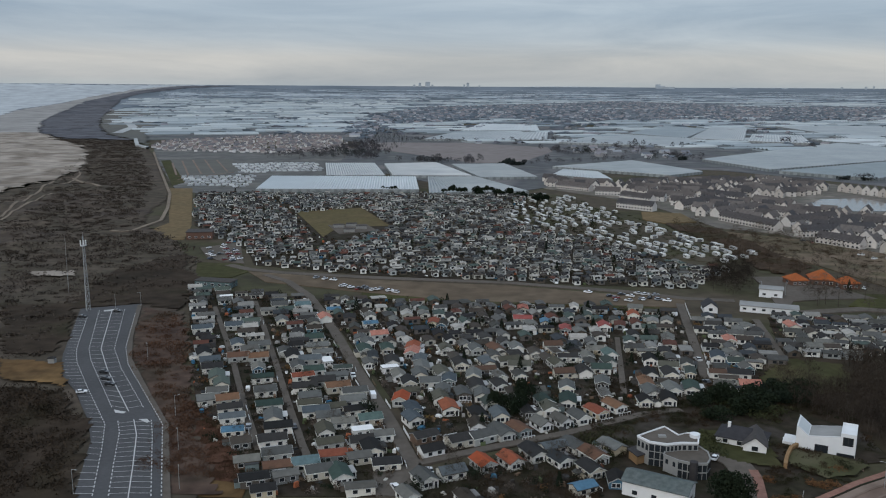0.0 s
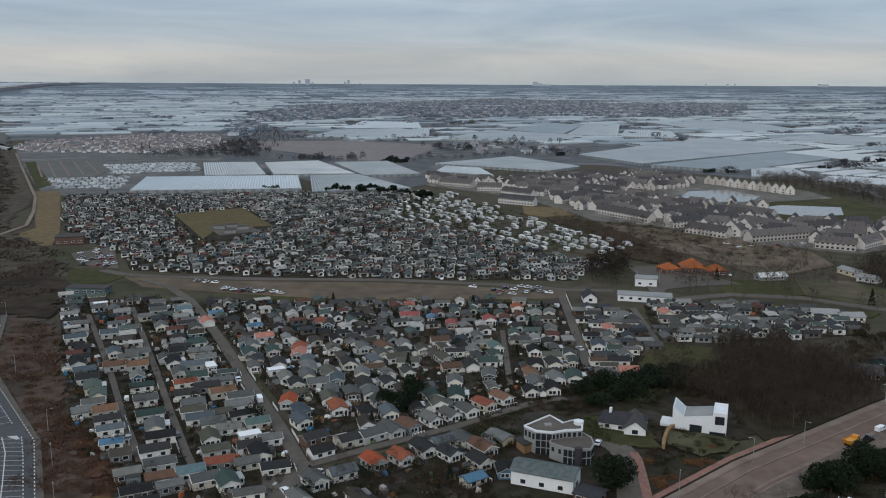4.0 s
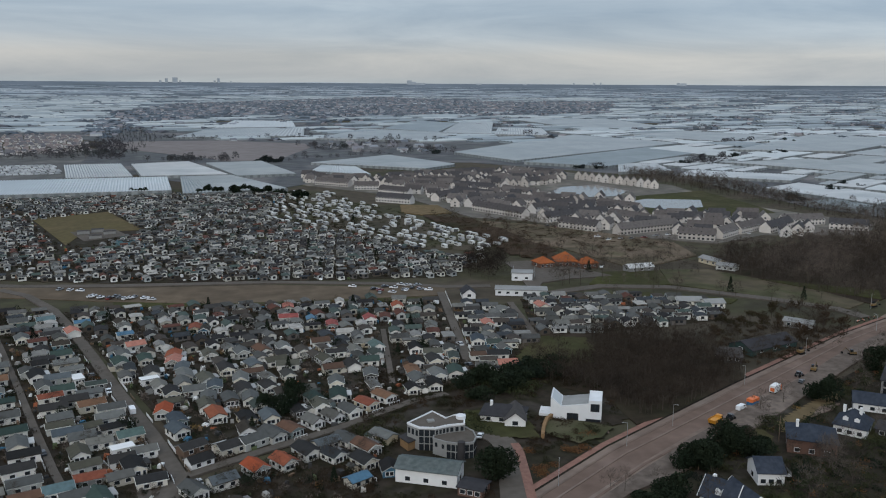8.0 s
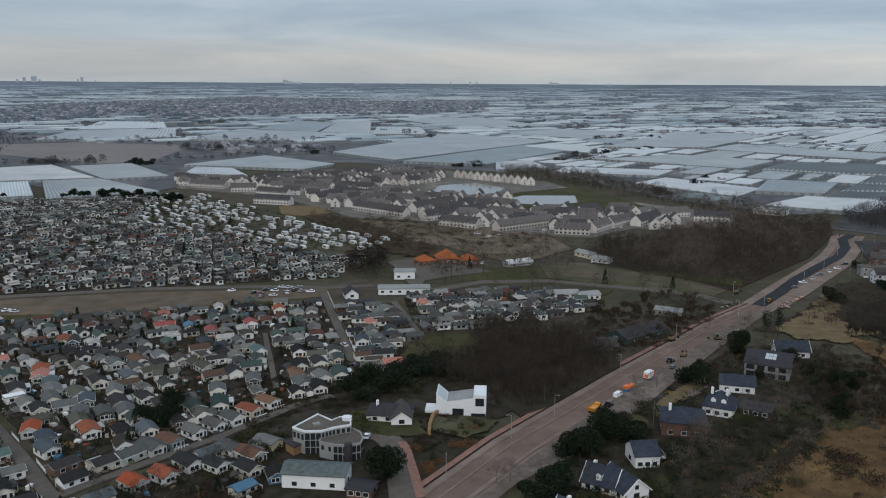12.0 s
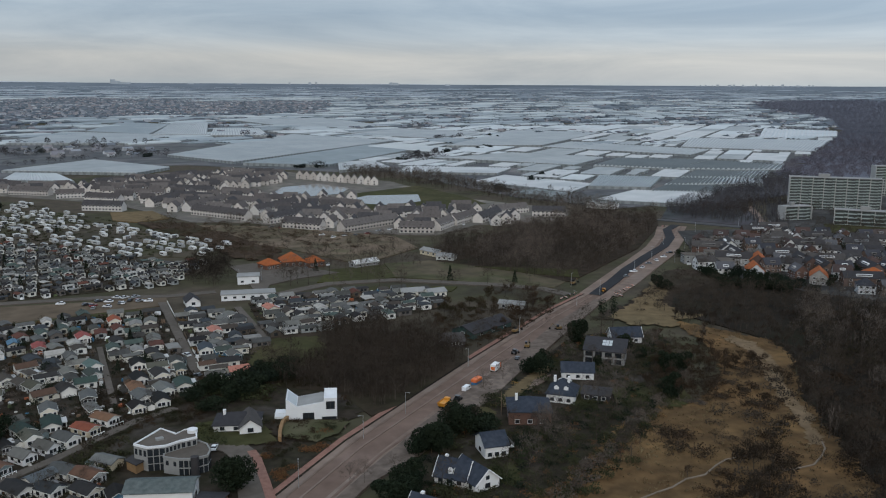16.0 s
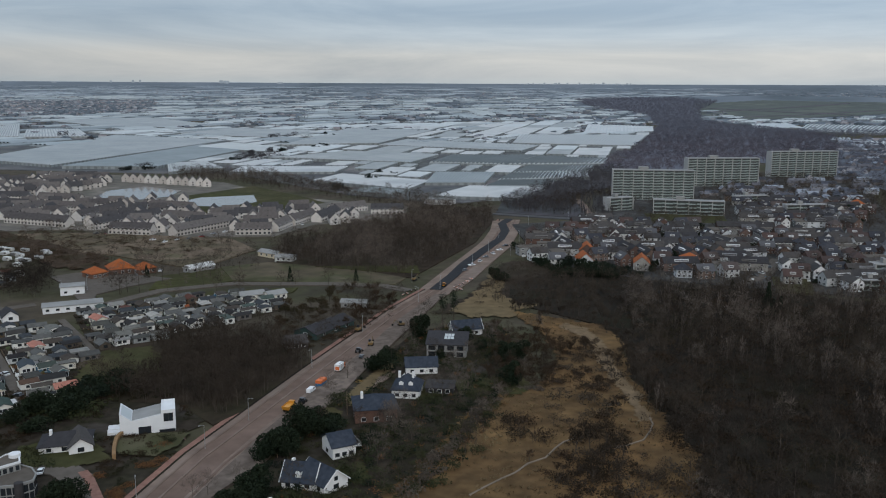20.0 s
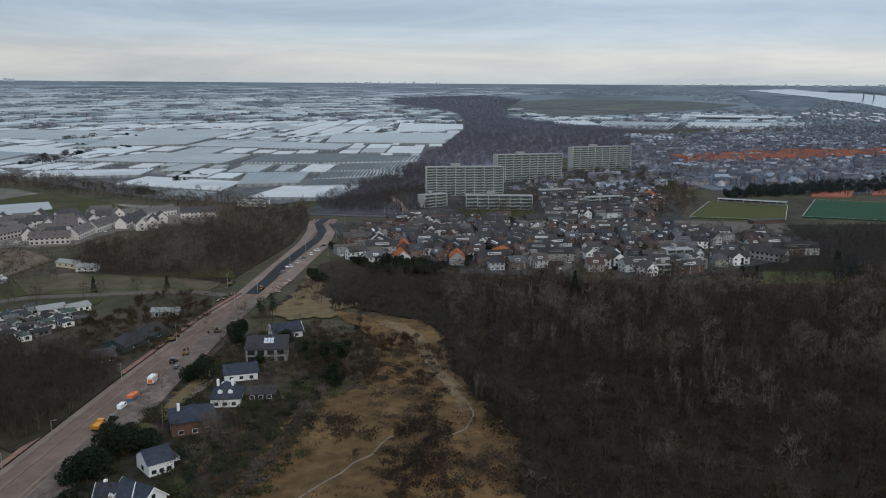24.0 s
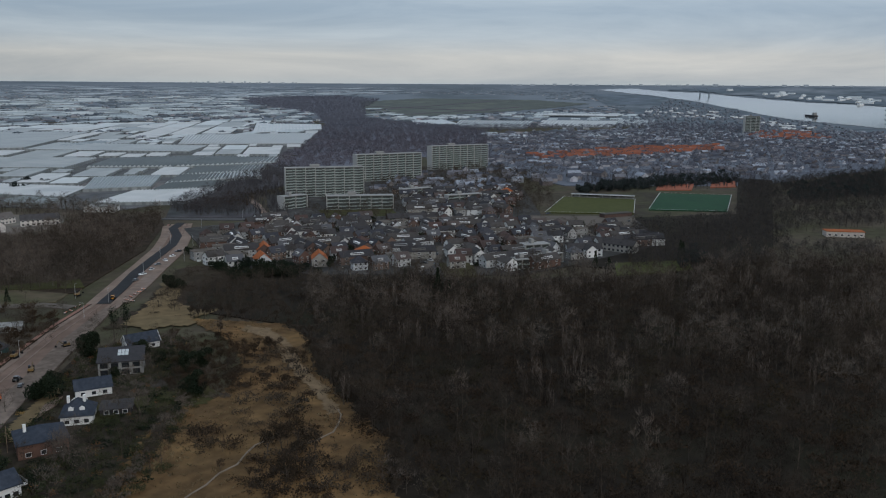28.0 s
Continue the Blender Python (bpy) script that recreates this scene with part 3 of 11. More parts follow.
def part(name, shape, mats, parent=None, label=""):
    """Links a shape (or a ready mesh) as one mesh object, under a thing or on its own."""
    me = shape if isinstance(shape, bpy.types.Mesh) else shape.mesh(name, *(mats if isinstance(mats, (tuple, list)) else (mats,)))
    ob = new(name, me)
    ob.parent = parent
    if label:
        ob["label"] = label
    return ob


def big_mesh(name, verts, tris, mat, smooth=False):
    """A mesh of many triangles from arrays."""
    me = bpy.data.meshes.new(name)
    nv, nt = len(verts), len(tris)
    me.vertices.add(nv)
    me.vertices.foreach_set("co", np.asarray(verts, dtype=np.float32).ravel())
    me.loops.add(nt * 3)
    me.loops.foreach_set("vertex_index", np.asarray(tris, dtype=np.int32).ravel())
    me.polygons.add(nt)
    me.polygons.foreach_set("loop_start", np.arange(0, nt * 3, 3, dtype=np.int32))
    me.polygons.foreach_set("use_smooth", np.full(nt, smooth, dtype=bool))
    me.materials.append(mat)
    me.update(calc_edges=True)
    return me


def inside(p, poly):
    x, y = p
    odd = False
    for (x0, y0), (x1, y1) in zip(poly, poly[1:] + poly[:1]):
        if (y0 > y) != (y1 > y) and x < (x1 - x0) * (y - y0) / (y1 - y0) + x0:
            odd = not odd
    return odd


def near_line(p, line):
    """Distance from p to a polyline."""
    best = 1e9
    for (x0, y0), (x1, y1) in zip(line, line[1:]):
        dx, dy = x1 - x0, y1 - y0
        k = min(1, max(0, ((p[0] - x0) * dx + (p[1] - y0) * dy) / (dx * dx + dy * dy + 1e-9)))
        best = min(best, math.hypot(p[0] - x0 - k * dx, p[1] - y0 - k * dy))
    return best


RIM, FAR, LIFT = 2600.0, 4850.0, 17.0


def rise(r):
    """The land lifts slowly far out, so that it closes at the horizon."""
    return (EYE + LIFT) * max(0.0, (r - RIM) / (FAR - RIM)) ** 2


RINGS = np.linspace(RIM, FAR - 6, 1500)
DIPS = np.array([(EYE - rise(r)) / r for r in RINGS])


def far_at(x, y):
    """Where a point of the far plain lies on the lifted land, and how much smaller things are there."""
    R = math.hypot(x, y)
    if R <= RIM:
        return x, y, 0.0, 1.0
    lean = LIFT / FAR
    dip = (EYE / RIM + lean) * RIM / R - lean
    r = float(np.interp(-dip, -DIPS, RINGS))
    return x * r / R, y * r / R, rise(r), r / R


DUNE_EDGE = [(-106.0, 206.6), (-149.9, 318.6), (-178.5, 401.1), (-211.1, 537.3), (-230.6, 651.9), (-265.7, 825.6), (-339.5, 1044.6), (-415.8, 1249.8), (-511.0, 1480.5), (-619.6, 1716.1), (-747.4, 1915.2), (-929.9, 2327.8), (-1120.9, 2834.0), (-1312.4, 3439.5), (-1426.0, 3841.6)]
DUNE_EDGE.sort(key=lambda p: p[1])


def ground_z(x, y):
    """Height of the ground: flat, with low dunes by the sea."""
    r = math.hypot(x, y)
    z = rise(r)
    if y > 100 and x < 0:
        ys, xs = [p[1] for p in DUNE_EDGE], [p[0] for p in DUNE_EDGE]
        d = float(np.interp(y, ys, xs)) - x - 12
        if d > 0:
            w = min(1, d / 60) * max(0.0, 1 - r / 3500)
            z += w * 5.5 * max(0.0, noise.noise((x / 55, y / 55, 3.1)) + 0.5 * noise.noise((x / 21, y / 21, 7.7)) + 0.25)
    return z


def polar_ground():
    radii = [0.0] + [30 * 1.0 + i * 8.0 for i in range(90)] + [750 * 1.045 ** i for i in range(43)]
    radii = [r for r in radii if r < FAR] + [FAR]
    n = 300
    v, f = [], []
    for r in radii:
        for i in range(n):
            a = 2 * math.pi * i / n
            x, y = r * math.sin(a), r * math.cos(a)
            z = ground_z(x, y)
            v.append((x, y, z - min(3.0, 1.2 * (z - rise(r)))))
    for k in range(len(radii) - 1):
        for i in range(n):
            a, b = k * n + i, k * n + (i + 1) % n
            f += [(a, a + n, b + n), (a, b + n, b)]
    return big_mesh("ground", v, f, M_GROUND)


LAYER = [0]


LEVELS = []


def layer():
    """A small step up for each sheet, so that no two lie in one plane."""
    LAYER[0] += 1
    return 0.004 * LAYER[0]


def level(z):
    """The nearest free height at or above z, so that no two sheets share a plane."""
    while any(abs(z - u) < 0.0014 for u in LEVELS):
        z += 0.0015
    LEVELS.append(z)
    return z


def patch(name, poly, mat, off=0.12, cell=0.0, ragged=0.0, label="", category="ground"):
    """A sheet of ground inside an outline; with a cell size it follows the relief and gets a ragged edge."""
    off = level(off + layer())
    if not cell:
        v = [(x, y, ground_z(x, y) + off) for x, y in poly]
        tris = geometry.tessellate_polygon([[Vector((x, y, 0)) for x, y in poly]])
        flip = lambda t: (v[t[1]][0] - v[t[0]][0]) * (v[t[2]][1] - v[t[0]][1]) < (v[t[1]][1] - v[t[0]][1]) * (v[t[2]][0] - v[t[0]][0])
        top, n = [t[::-1] if flip(t) else t for t in tris], len(v)
        v += [(x, y, z - off - 0.3) for x, y, z in v]
        for i in range(n):
            j = (i + 1) % n
            top += [(i, j, n + j), (i, n + j, n + i)]
        me = big_mesh(name, v, top, mat)
    else:
        xs, ys = [p[0] for p in poly], [p[1] for p in poly]
        x0, y0 = min(xs) - ragged, min(ys) - ragged
        nx, ny = int((max(xs) + ragged - x0) / cell) + 1, int((max(ys) + ragged - y0) / cell) + 1
        v, t, idx = [], [], {}

        def at(i, j):
            if (i, j) not in idx:
                x, y = x0 + i * cell, y0 + j * cell
                if ragged:
                    x += 0.35 * cell * noise.noise((i * 1.7, j * 1.3, 1.0))
                    y += 0.35 * cell * noise.noise((i * 1.1, j * 1.9, 5.0))
                idx[(i, j)] = len(v)
                v.append((x, y, ground_z(x, y) + off))
            return idx[(i, j)]

        for i in range(nx):
            for j in range(ny):
                cx, cy = x0 + (i + 0.5) * cell, y0 + (j + 0.5) * cell
                q = (cx + ragged * noise.noise((cx / (6 * cell), cy / (6 * cell), 2.0)) + 0.5 * ragged * noise.noise((cx / (2 * cell), cy / (2 * cell), 9.0)),
                     cy + ragged * noise.noise((cx / (6 * cell), cy / (6 * cell), 8.0)))
                if inside(q, poly):
                    a, b, c, d = at(i, j), at(i + 1, j), at(i + 1, j + 1), at(i, j + 1)
                    t += [(a, b, c), (a, c, d)]
        me = big_mesh(name, v, t, mat)
    return tagged(new(name, me), label, category, kind="structure")


def strip(name, line, width, mat, off=0.2, label="", category="road", widths=None):
    """A road along a polyline."""
    off = level(off + layer())
    pts = [Vector(p) for p in line]
    v, f = [], []
    for i, p in enumerate(pts):
        d = (pts[min(i + 1, len(pts) - 1)] - pts[max(i - 1, 0)]).normalized()
        w = (widths[i] if widths else width) / 2
        for s in (-1, 1):
            x, y = p.x - s * d.y * -w, p.y + s * d.x * -w
            v.append((x, y, ground_z(x, y) + off))
    for i in range(len(pts) - 1):
        a = 2 * i
        f.append((a, a + 2, a + 3, a + 1))
    n = len(v)
    v += [(x, y, z - off - 0.3) for x, y, z in v]
    for i in range(len(pts) - 1):
        for a in (2 * i, 2 * i + 1):
            f.append((a, a + 2, n + a + 2, n + a))
    s = Shape().add(v, f)
    me = s.mesh(name, mat)
    bm = bmesh.new()
    bm.from_mesh(me)
    for face in bm.faces:
        if face.normal.z < -0.01:
            face.normal_flip()
    bm.to_mesh(me)
    bm.free()
    return tagged(new(name, me), label, category, kind="structure")


def dense(line, step=12.0):
    out = []
    for (x0, y0), (x1, y1) in zip(line, line[1:]):
        n = max(1, int(math.hypot(x1 - x0, y1 - y0) / step))
        out += [(x0 + (x1 - x0) * i / n, y0 + (y1 - y0) * i / n) for i in range(n)]
    return out + [line[-1]]


def scatter(poly, angle, du, dv, jitter=0.0, rng=random, avoid=(), gap=0.0, holes=()):
    """Places on a turned grid inside an outline, clear of the given lanes."""
    ca, sa = math.cos(angle), math.sin(angle)
    us = [x * ca + y * sa for x, y in poly]
    vs = [-x * sa + y * ca for x, y in poly]
    out = []
    v, row = min(vs) + dv / 2, 0
    while v < max(vs):
        u = min(us) + du / 2 + (row % 2) * du * 0.31
        while u < max(us):
            a, b = u + rng.uniform(-1, 1) * jitter * du, v + rng.uniform(-1, 1) * jitter * dv
            p = (a * ca - b * sa, a * sa + b * ca)
            if inside(p, poly) and all(near_line(p, l) > gap for l in avoid) and not any(inside(p, h) for h in holes):
                out.append(p)
            u += du
        v += dv
        row += 1
    return out


# ---- ground, water and roads ----
tagged(new("ground", polar_ground()), "flat winter fields with dark brown and green soil", "ground", kind="structure")
COAST = [(-1352.5, 4577.9), (-1415.6, 4493.5), (-1489.0, 4281.3), (-1520.5, 3959.3), (-1510.6, 3650.1), (-1361.1, 3064.2), (-1209.8, 2603.7), (-934.7, 1993.1)]
INLAND = [(-1104.2, 4661.4), (-1320.6, 4468.3), (-1445.2, 4114.2), (-1426.0, 3841.6), (-1312.4, 3439.5), (-1120.9, 2834.0), (-929.9, 2327.8), (-747.4, 1915.2), (-619.6, 1716.1), (-511.0, 1480.5), (-415.8, 1249.8), (-339.5, 1044.6), (-265.7, 825.6)]
BLOWOUT = [(-781.9, 1738.3), (-631.9, 1513.3), (-500.8, 1195.5), (-449.6, 1038.0), (-439.8, 915.0), (-437.9, 839.9), (-436.3, 775.9)]
SHORE = [(-1356.4, 4591.5), (-1428.1, 4534.1), (-1547.0, 4287.8), (-1586.6, 3931.0), (-1567.8, 3562.8), (-1565.9, 3309.6), (-1555.1, 3154.2), (-1469.5, 2863.3), (-1314.8, 2375.3), (-1136.3, 1871.2)]
patch("dune_scrub", INLAND[8:] + [(-242.8, 680.5), (-170.2, 558.3), (-135.8, 457.6), (-120.8, 386.6), (-66.2, 206.4), (-330, 150), (-500, 500)] + BLOWOUT[::-1] + [(-852, 1752)], M_DUNE, 0.5, 4.5, 8.0, "dark brown dune scrub beside the sea", "scrub")
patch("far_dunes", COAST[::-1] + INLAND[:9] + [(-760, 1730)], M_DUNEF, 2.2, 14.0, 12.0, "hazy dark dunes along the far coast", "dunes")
patch("beach_dunes", COAST[-1:] + BLOWOUT + [(-500, 500), (-1000, 900), (-1150, 1500), (-1010, 1990)], M_SAND, 1.7, 6.0, 14.0, "pale sand dunes with wind-blown patches", "dunes")
patch("beach", SHORE + [(-1150, 1400), (-1010, 1700)] + COAST[::-1], M_BEACH, 1.5, 16, 8, "flat pale beach along the surf", "beach")
patch("sea", SHORE[::-1] + [(-1190, 4690), (-2200, 4310), (-4000, 2300), (-2400, 1000), (-1136, 1000)], M_SEA, 1.0, 30, 4, "calm grey sea under haze", "sea")
for poly in ([(-640, 1300), (-560, 1330), (-520, 1230), (-560, 1150), (-640, 1180)], [(-700, 1500), (-640, 1480), (-650, 1400), (-720, 1420)], [(-530, 1010), (-490, 1000), (-480, 930), (-540, 940)], [(-820, 1600), (-760, 1590), (-740, 1500), (-810, 1480)]):
    patch("marram_patch", poly, M_DUNE, 1.0, 5.0, 16.0, "brown marram grass on pale sand", "grass")
patch("blown_sand", [(-235, 474), (-212, 480), (-206, 468), (-226, 462)], M_SAND, 1.3, 2.0, 3.0, "small patch of blown sand in scrub", "sand")
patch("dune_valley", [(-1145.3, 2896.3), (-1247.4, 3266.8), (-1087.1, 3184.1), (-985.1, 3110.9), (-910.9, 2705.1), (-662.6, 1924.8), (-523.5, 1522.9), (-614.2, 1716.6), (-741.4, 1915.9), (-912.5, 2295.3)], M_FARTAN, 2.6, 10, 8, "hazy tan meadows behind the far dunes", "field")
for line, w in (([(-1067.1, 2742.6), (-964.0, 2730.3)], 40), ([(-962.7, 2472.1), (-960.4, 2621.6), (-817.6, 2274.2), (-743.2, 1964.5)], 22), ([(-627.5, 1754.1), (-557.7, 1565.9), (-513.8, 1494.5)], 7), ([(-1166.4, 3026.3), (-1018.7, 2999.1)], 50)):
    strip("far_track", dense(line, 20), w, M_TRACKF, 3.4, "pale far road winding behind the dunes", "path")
TRACKS = [[(-359.7, 688.2), (-374.2, 734.1), (-390.9, 794.4), (-402.1, 837.4), (-423.3, 905.5), (-438.7, 961.3), (-456.0, 1024.3)], [(-350.6, 670.4), (-366.0, 727.4), (-375.7, 778.9), (-385.3, 820.2), (-389.8, 847.2)], [(-402.3, 896.0), (-412.6, 939.3), (-421.3, 980.6), (-441.1, 1039.0), (-469.4, 1096.3), (-489.9, 1152.3), (-504.1, 1205.3)], [(-245.6, 624.7), (-236.3, 619.9), (-229.8, 625.2), (-227.6, 652.0), (-225.1, 675.2), (-242.4, 746.8), (-272.3, 848.2), (-320.2, 980.1), (-394.7, 1185.1), (-478.1, 1416.6)], [(-444.0, 854.0), (-457.8, 914.5), (-471.4, 990.4)], [(-422.5, 974.4), (-395.5, 940.2), (-377.5, 918.7), (-355.4, 883.0)]]
for line, w in zip(TRACKS, (2.4, 2.2, 2.2, 2.8, 2.2, 4.0)):
    strip("sand_track", dense(line, 5), w, M_TRACK, 1.0, "pale sandy track through dune scrub", "path")
patch("dune_meadow", [(-292.1, 901.7), (-265.5, 903.0), (-194.3, 653.3), (-181.3, 590.5), (-195.4, 590.1), (-219.8, 620.5), (-215.6, 666.7)], M_TANB, 0.2, 0, 0, "tan mown meadow beside the chalet park", "field")
patch("dune_meadow", [(-412.0, 1250.7), (-398.0, 1272.2), (-289.2, 994.4), (-293.4, 923.1)], M_GRASS, 0.2, 0, 0, "dull green allotment meadow", "field")
patch("verge", [(-149.5, 511.8), (-120.9, 507.4), (-112.4, 484.8), (-118.5, 469.5), (-139.0, 469.0)], M_GRASS, 0.22, 0, 0, "green verge by the car park", "grass")
patch("rough_slope", [(-144.5, 401.8), (-120.8, 386.6), (-77.0, 252.1), (-70.9, 239.3), (-58.9, 206.5), (-70.6, 206.4), (-85.7, 252.0), (-126.3, 333.7)], M_SLOPE, 0.6, 2.0, 3.0, "reddish brown rough slope with brambles", "scrub")
BRAMBLE = [(-95.1, 283.6), (-77.3, 266.3), (-67.5, 251.9), (-60.0, 235.4), (-54.1, 214.8), (-83.9, 220.7)]
patch("bramble_slope", BRAMBLE, M_REDSOIL, 0.25, 0, 0, "red-brown soil under brambles", "ground")
patch("bare_soil", [(-71.1, 239.8), (-62.1, 243.3), (-58.5, 227.8), (-66.7, 226.4)], M_REDSOIL, 0.7, 1.5, 1.5, "reddish brown bare soil beside the chalets", "ground")
patch("dry_slope", [(-72.9, 223.8), (-55.9, 218.7), (-50.1, 206.6), (-68.0, 206.4)], M_TAN, 0.2, 3.0, 3.0, "patch of dry tan grass", "grass")
patch("sand_margin", [(-145.9, 401.8), (-142.6, 401.9), (-124.5, 333.7), (-114.6, 305.7), (-122.0, 319.1), (-132.0, 349.6)], M_TAN, 0.2, 0, 0, "worn sandy margin of the car park", "grass")
patch("near_scrub", [(-155.3, 286.7), (-132.3, 284.2), (-111.3, 251.6), (-95.5, 206.1), (-90.9, 192.1), (-107.1, 191.9)] + [(-230, 180)], M_NEARSCRUB, 1.0, 2.5, 4.0, "dark brambles below the car park", "scrub")
patch("near_scrub", [(-213.1, 400.3), (-180.8, 406.5), (-191.5, 485.8), (-164.4, 538.7), (-135.8, 457.6), (-123.8, 396.9), (-146.4, 407.3), (-174.4, 397.9), (-153.1, 325.7), (-174.9, 325.3)], M_NEARSCRUB, 0.9, 3.0, 6.0, "dark brambles round the car park", "scrub")
patch("worn_sand", [(-171.3, 318.2), (-145.4, 313.1), (-132.3, 287.0), (-146.6, 292.7), (-159.5, 294.9)], M_TAN, 1.2, 1.5, 2.0, "trodden sandy patch in the scrub", "sand")

FRONT_W = [(-134.5, 441.4), (-67.4, 423.1), (-6.7, 226.1), (-13.3, 207.7), (-48.7, 207.2), (-75.8, 252.1), (-97.8, 319.5)]
FRONT_C = [(-63.0, 420.8), (114.9, 402.2), (93.5, 284.9), (63.1, 266.0), (38.1, 247.1), (-0.8, 229.2)]
FRONT_S = [(-0.8, 222.6), (37.4, 241.6), (55.1, 249.5), (40.8, 203.6), (-11.6, 203.0)]
FRONT_E = [(117.4, 389.7), (143.5, 378.5), (136.6, 323.7), (107.0, 290.9), (96.8, 287.8)]
FRONT_F = [(153.9, 389.3), (191.1, 390.0), (245.5, 366.1), (229.5, 329.9), (176.5, 326.7), (137.0, 328.9)]
BACK = [(-250.4, 858.7), (68.1, 874.2), (96.3, 791.9), (141.2, 525.5), (171.6, 499.0), (135.0, 448.1), (27.7, 464.7), (-46.1, 478.9), (-113.3, 504.3), (-126.9, 549.6), (-191.7, 653.4)]
FIELD = [(-127.1, 723.5), (-72.6, 761.4), (-38.4, 653.4), (-65.0, 594.4), (-84.8, 593.7)]
CARAV = [(90.6, 865.7), (125.0, 844.2), (160.7, 711.9), (175.8, 626.7), (214.8, 546.3), (177.2, 515.9), (143.1, 532.8), (90.1, 616.3), (49.3, 685.7)]
CARAV_W = [(-313.8, 1025.8), (-229.4, 1044.6), (-207.9, 911.3), (-275.2, 924.1)]
CARAV_N = [(-295.0, 1201.0), (-182.7, 1237.2), (-154.0, 1100.5), (-254.5, 1071.8)]
for poly in (FRONT_W, FRONT_C, FRONT_S, FRONT_E, FRONT_F):
    patch("park_ground", poly, M_PARK, 0.1, 0, 0, "dark trodden garden soil of the chalet park", "ground")
patch("park_ground", BACK, M_PARK, 0.1, 0, 0, "dark garden soil of the far chalet park", "ground")
patch("park_ground", CARAV, M_GROUND, 0.22, 0, 0, "worn green grass between caravans", "ground")
patch("plot_land", [(-515.8, 1528.0), (-117.1, 1534.5), (-27.6, 1125.1), (-140.4, 987.2), (-173.0, 833.6), (-246.5, 857.5), (-286.0, 906.3), (-402.9, 1211.4)], M_PLOT, 0.05, 0, 0, "grey-brown plots between village and glasshouses", "field")
patch("allotments", [(-403.8, 1267.8), (-314.0, 1288.1), (-266.8, 1126.8), (-269.6, 1001.3), (-306.0, 1001.8)], M_FARTAN, 0.3, 0, 0, "olive allotment gardens", "field")
for line in ([(-383.0, 1211.3), (-324.8, 1040.6)], [(-380.4, 1248.4), (-310.2, 1040.4)], [(-367.4, 1258.1), (-298.1, 1053.8)], [(-352.6, 1267.9), (-285.7, 1067.5)], [(-335.0, 1267.9), (-274.7, 1088.9)], [(-319.4, 1027.3), (-275.5, 1013.9)], [(-307.9, 989.6), (-264.6, 1081.6)]):
    strip("allotment_path", dense(line, 8), 2.4, M_EARTHL, 0.4, "pale path between allotments", "path")
patch("playing_field", [(-126.4, 730.4), (-72.3, 757.7), (-39.9, 656.2), (-79.8, 651.9), (-85.3, 603.1)], M_OLIVE, 0.3, 0, 0, "tan-olive mown playing field", "field")
patch("tennis_court", [(-89.3, 657.1), (-59.9, 663.9), (-48.6, 631.7), (-75.5, 615.5)], M_LANE, 0.45, 0, 0, "grey-green fenced sports court", "court")
patch("sandy_strip", [(-112.4, 484.8), (-44.9, 465.7), (36.3, 452.4), (91.1, 434.2), (124.7, 427.6), (120.6, 407.8), (61.4, 412.1), (5.2, 418.8), (-42.1, 436.0), (-80.5, 452.1), (-97.2, 458.6)], M_XFIELD, 0.18, 0, 0, "bare sandy strip between two chalet parks", "field")
patch("strip_verge", [(-42.0, 434.7), (5.2, 418.8), (61.4, 412.1), (113.3, 406.6), (111.9, 401.1), (32.8, 405.8), (-41.0, 423.7)], M_GRASS, 0.24, 0, 0, "thin green verge", "grass")
LANE_R1 = [(-13.3, 207.0), (-10.6, 219.3), (-8.1, 227.6), (-16.4, 258.5), (-29.4, 300.8), (-43.6, 349.6), (-56.9, 393.1), (-67.8, 425.5), (-84.8, 458.9), (-100.7, 476.0)]
LANE_L2 = [(-93.2, 414.2), (-76.8, 359.2), (-63.1, 313.2), (-51.9, 274.5), (-41.4, 239.7), (-36.2, 224.3)]
LANE_L3 = [(-110.4, 402.6), (-91.9, 350.3), (-79.3, 312.9), (-66.1, 271.7), (-53.5, 235.5)]
LANE_S = [(-6.1, 227.6), (13.3, 237.6), (38.4, 249.3), (54.3, 258.6), (66.9, 266.0), (80.0, 269.8)]
LANE_R4 = [(118.8, 413.4), (108.0, 354.3), (99.4, 309.4), (94.6, 282.2)]
LANE_R5 = [(146.2, 384.3), (141.2, 354.9), (135.7, 323.7)]
LANE_M = [(75.5, 353.6), (69.2, 315.5), (64.0, 284.5)]
LANES = [LANE_R1, LANE_L2, LANE_L3, LANE_S, LANE_R4, LANE_R5, LANE_M]
for line, w in ((LANE_R1, 4.4), (LANE_L2, 2.3), (LANE_L3, 2.2), (LANE_S, 3.4), (LANE_R4, 3.8), (LANE_R5, 3.2), (LANE_M, 2.2)):
    strip("park_lane", dense(line), w, M_LANE, 0.46, "grey-brown asphalt lane between chalets")
strip("cross_road", dense([(-128.5, 503.8), (-113.8, 491.1), (-92.2, 482.3), (-45.4, 471.5), (36.8, 459.3), (95.4, 440.6), (125.5, 425.2), (148.7, 421.0)]), 6.0, M_LANE, 0.3, "grey asphalt road past the chalet parks")
patch("entrance_parking", [(-160.9, 558.6), (-139.7, 580.6), (-120.2, 507.4), (-138.9, 517.3), (-149.2, 529.7)], M_LANE, 0.3, 0, 0, "grey gravel car park at the park entrance", "car park")
patch("lane_end", [(-16.9, 207.0), (-18.8, 220.9), (-12.7, 224.6), (-7.1, 222.9), (-5.9, 207.1)], M_LANE, 0.33, 0, 0, "worn asphalt turning place", "road")

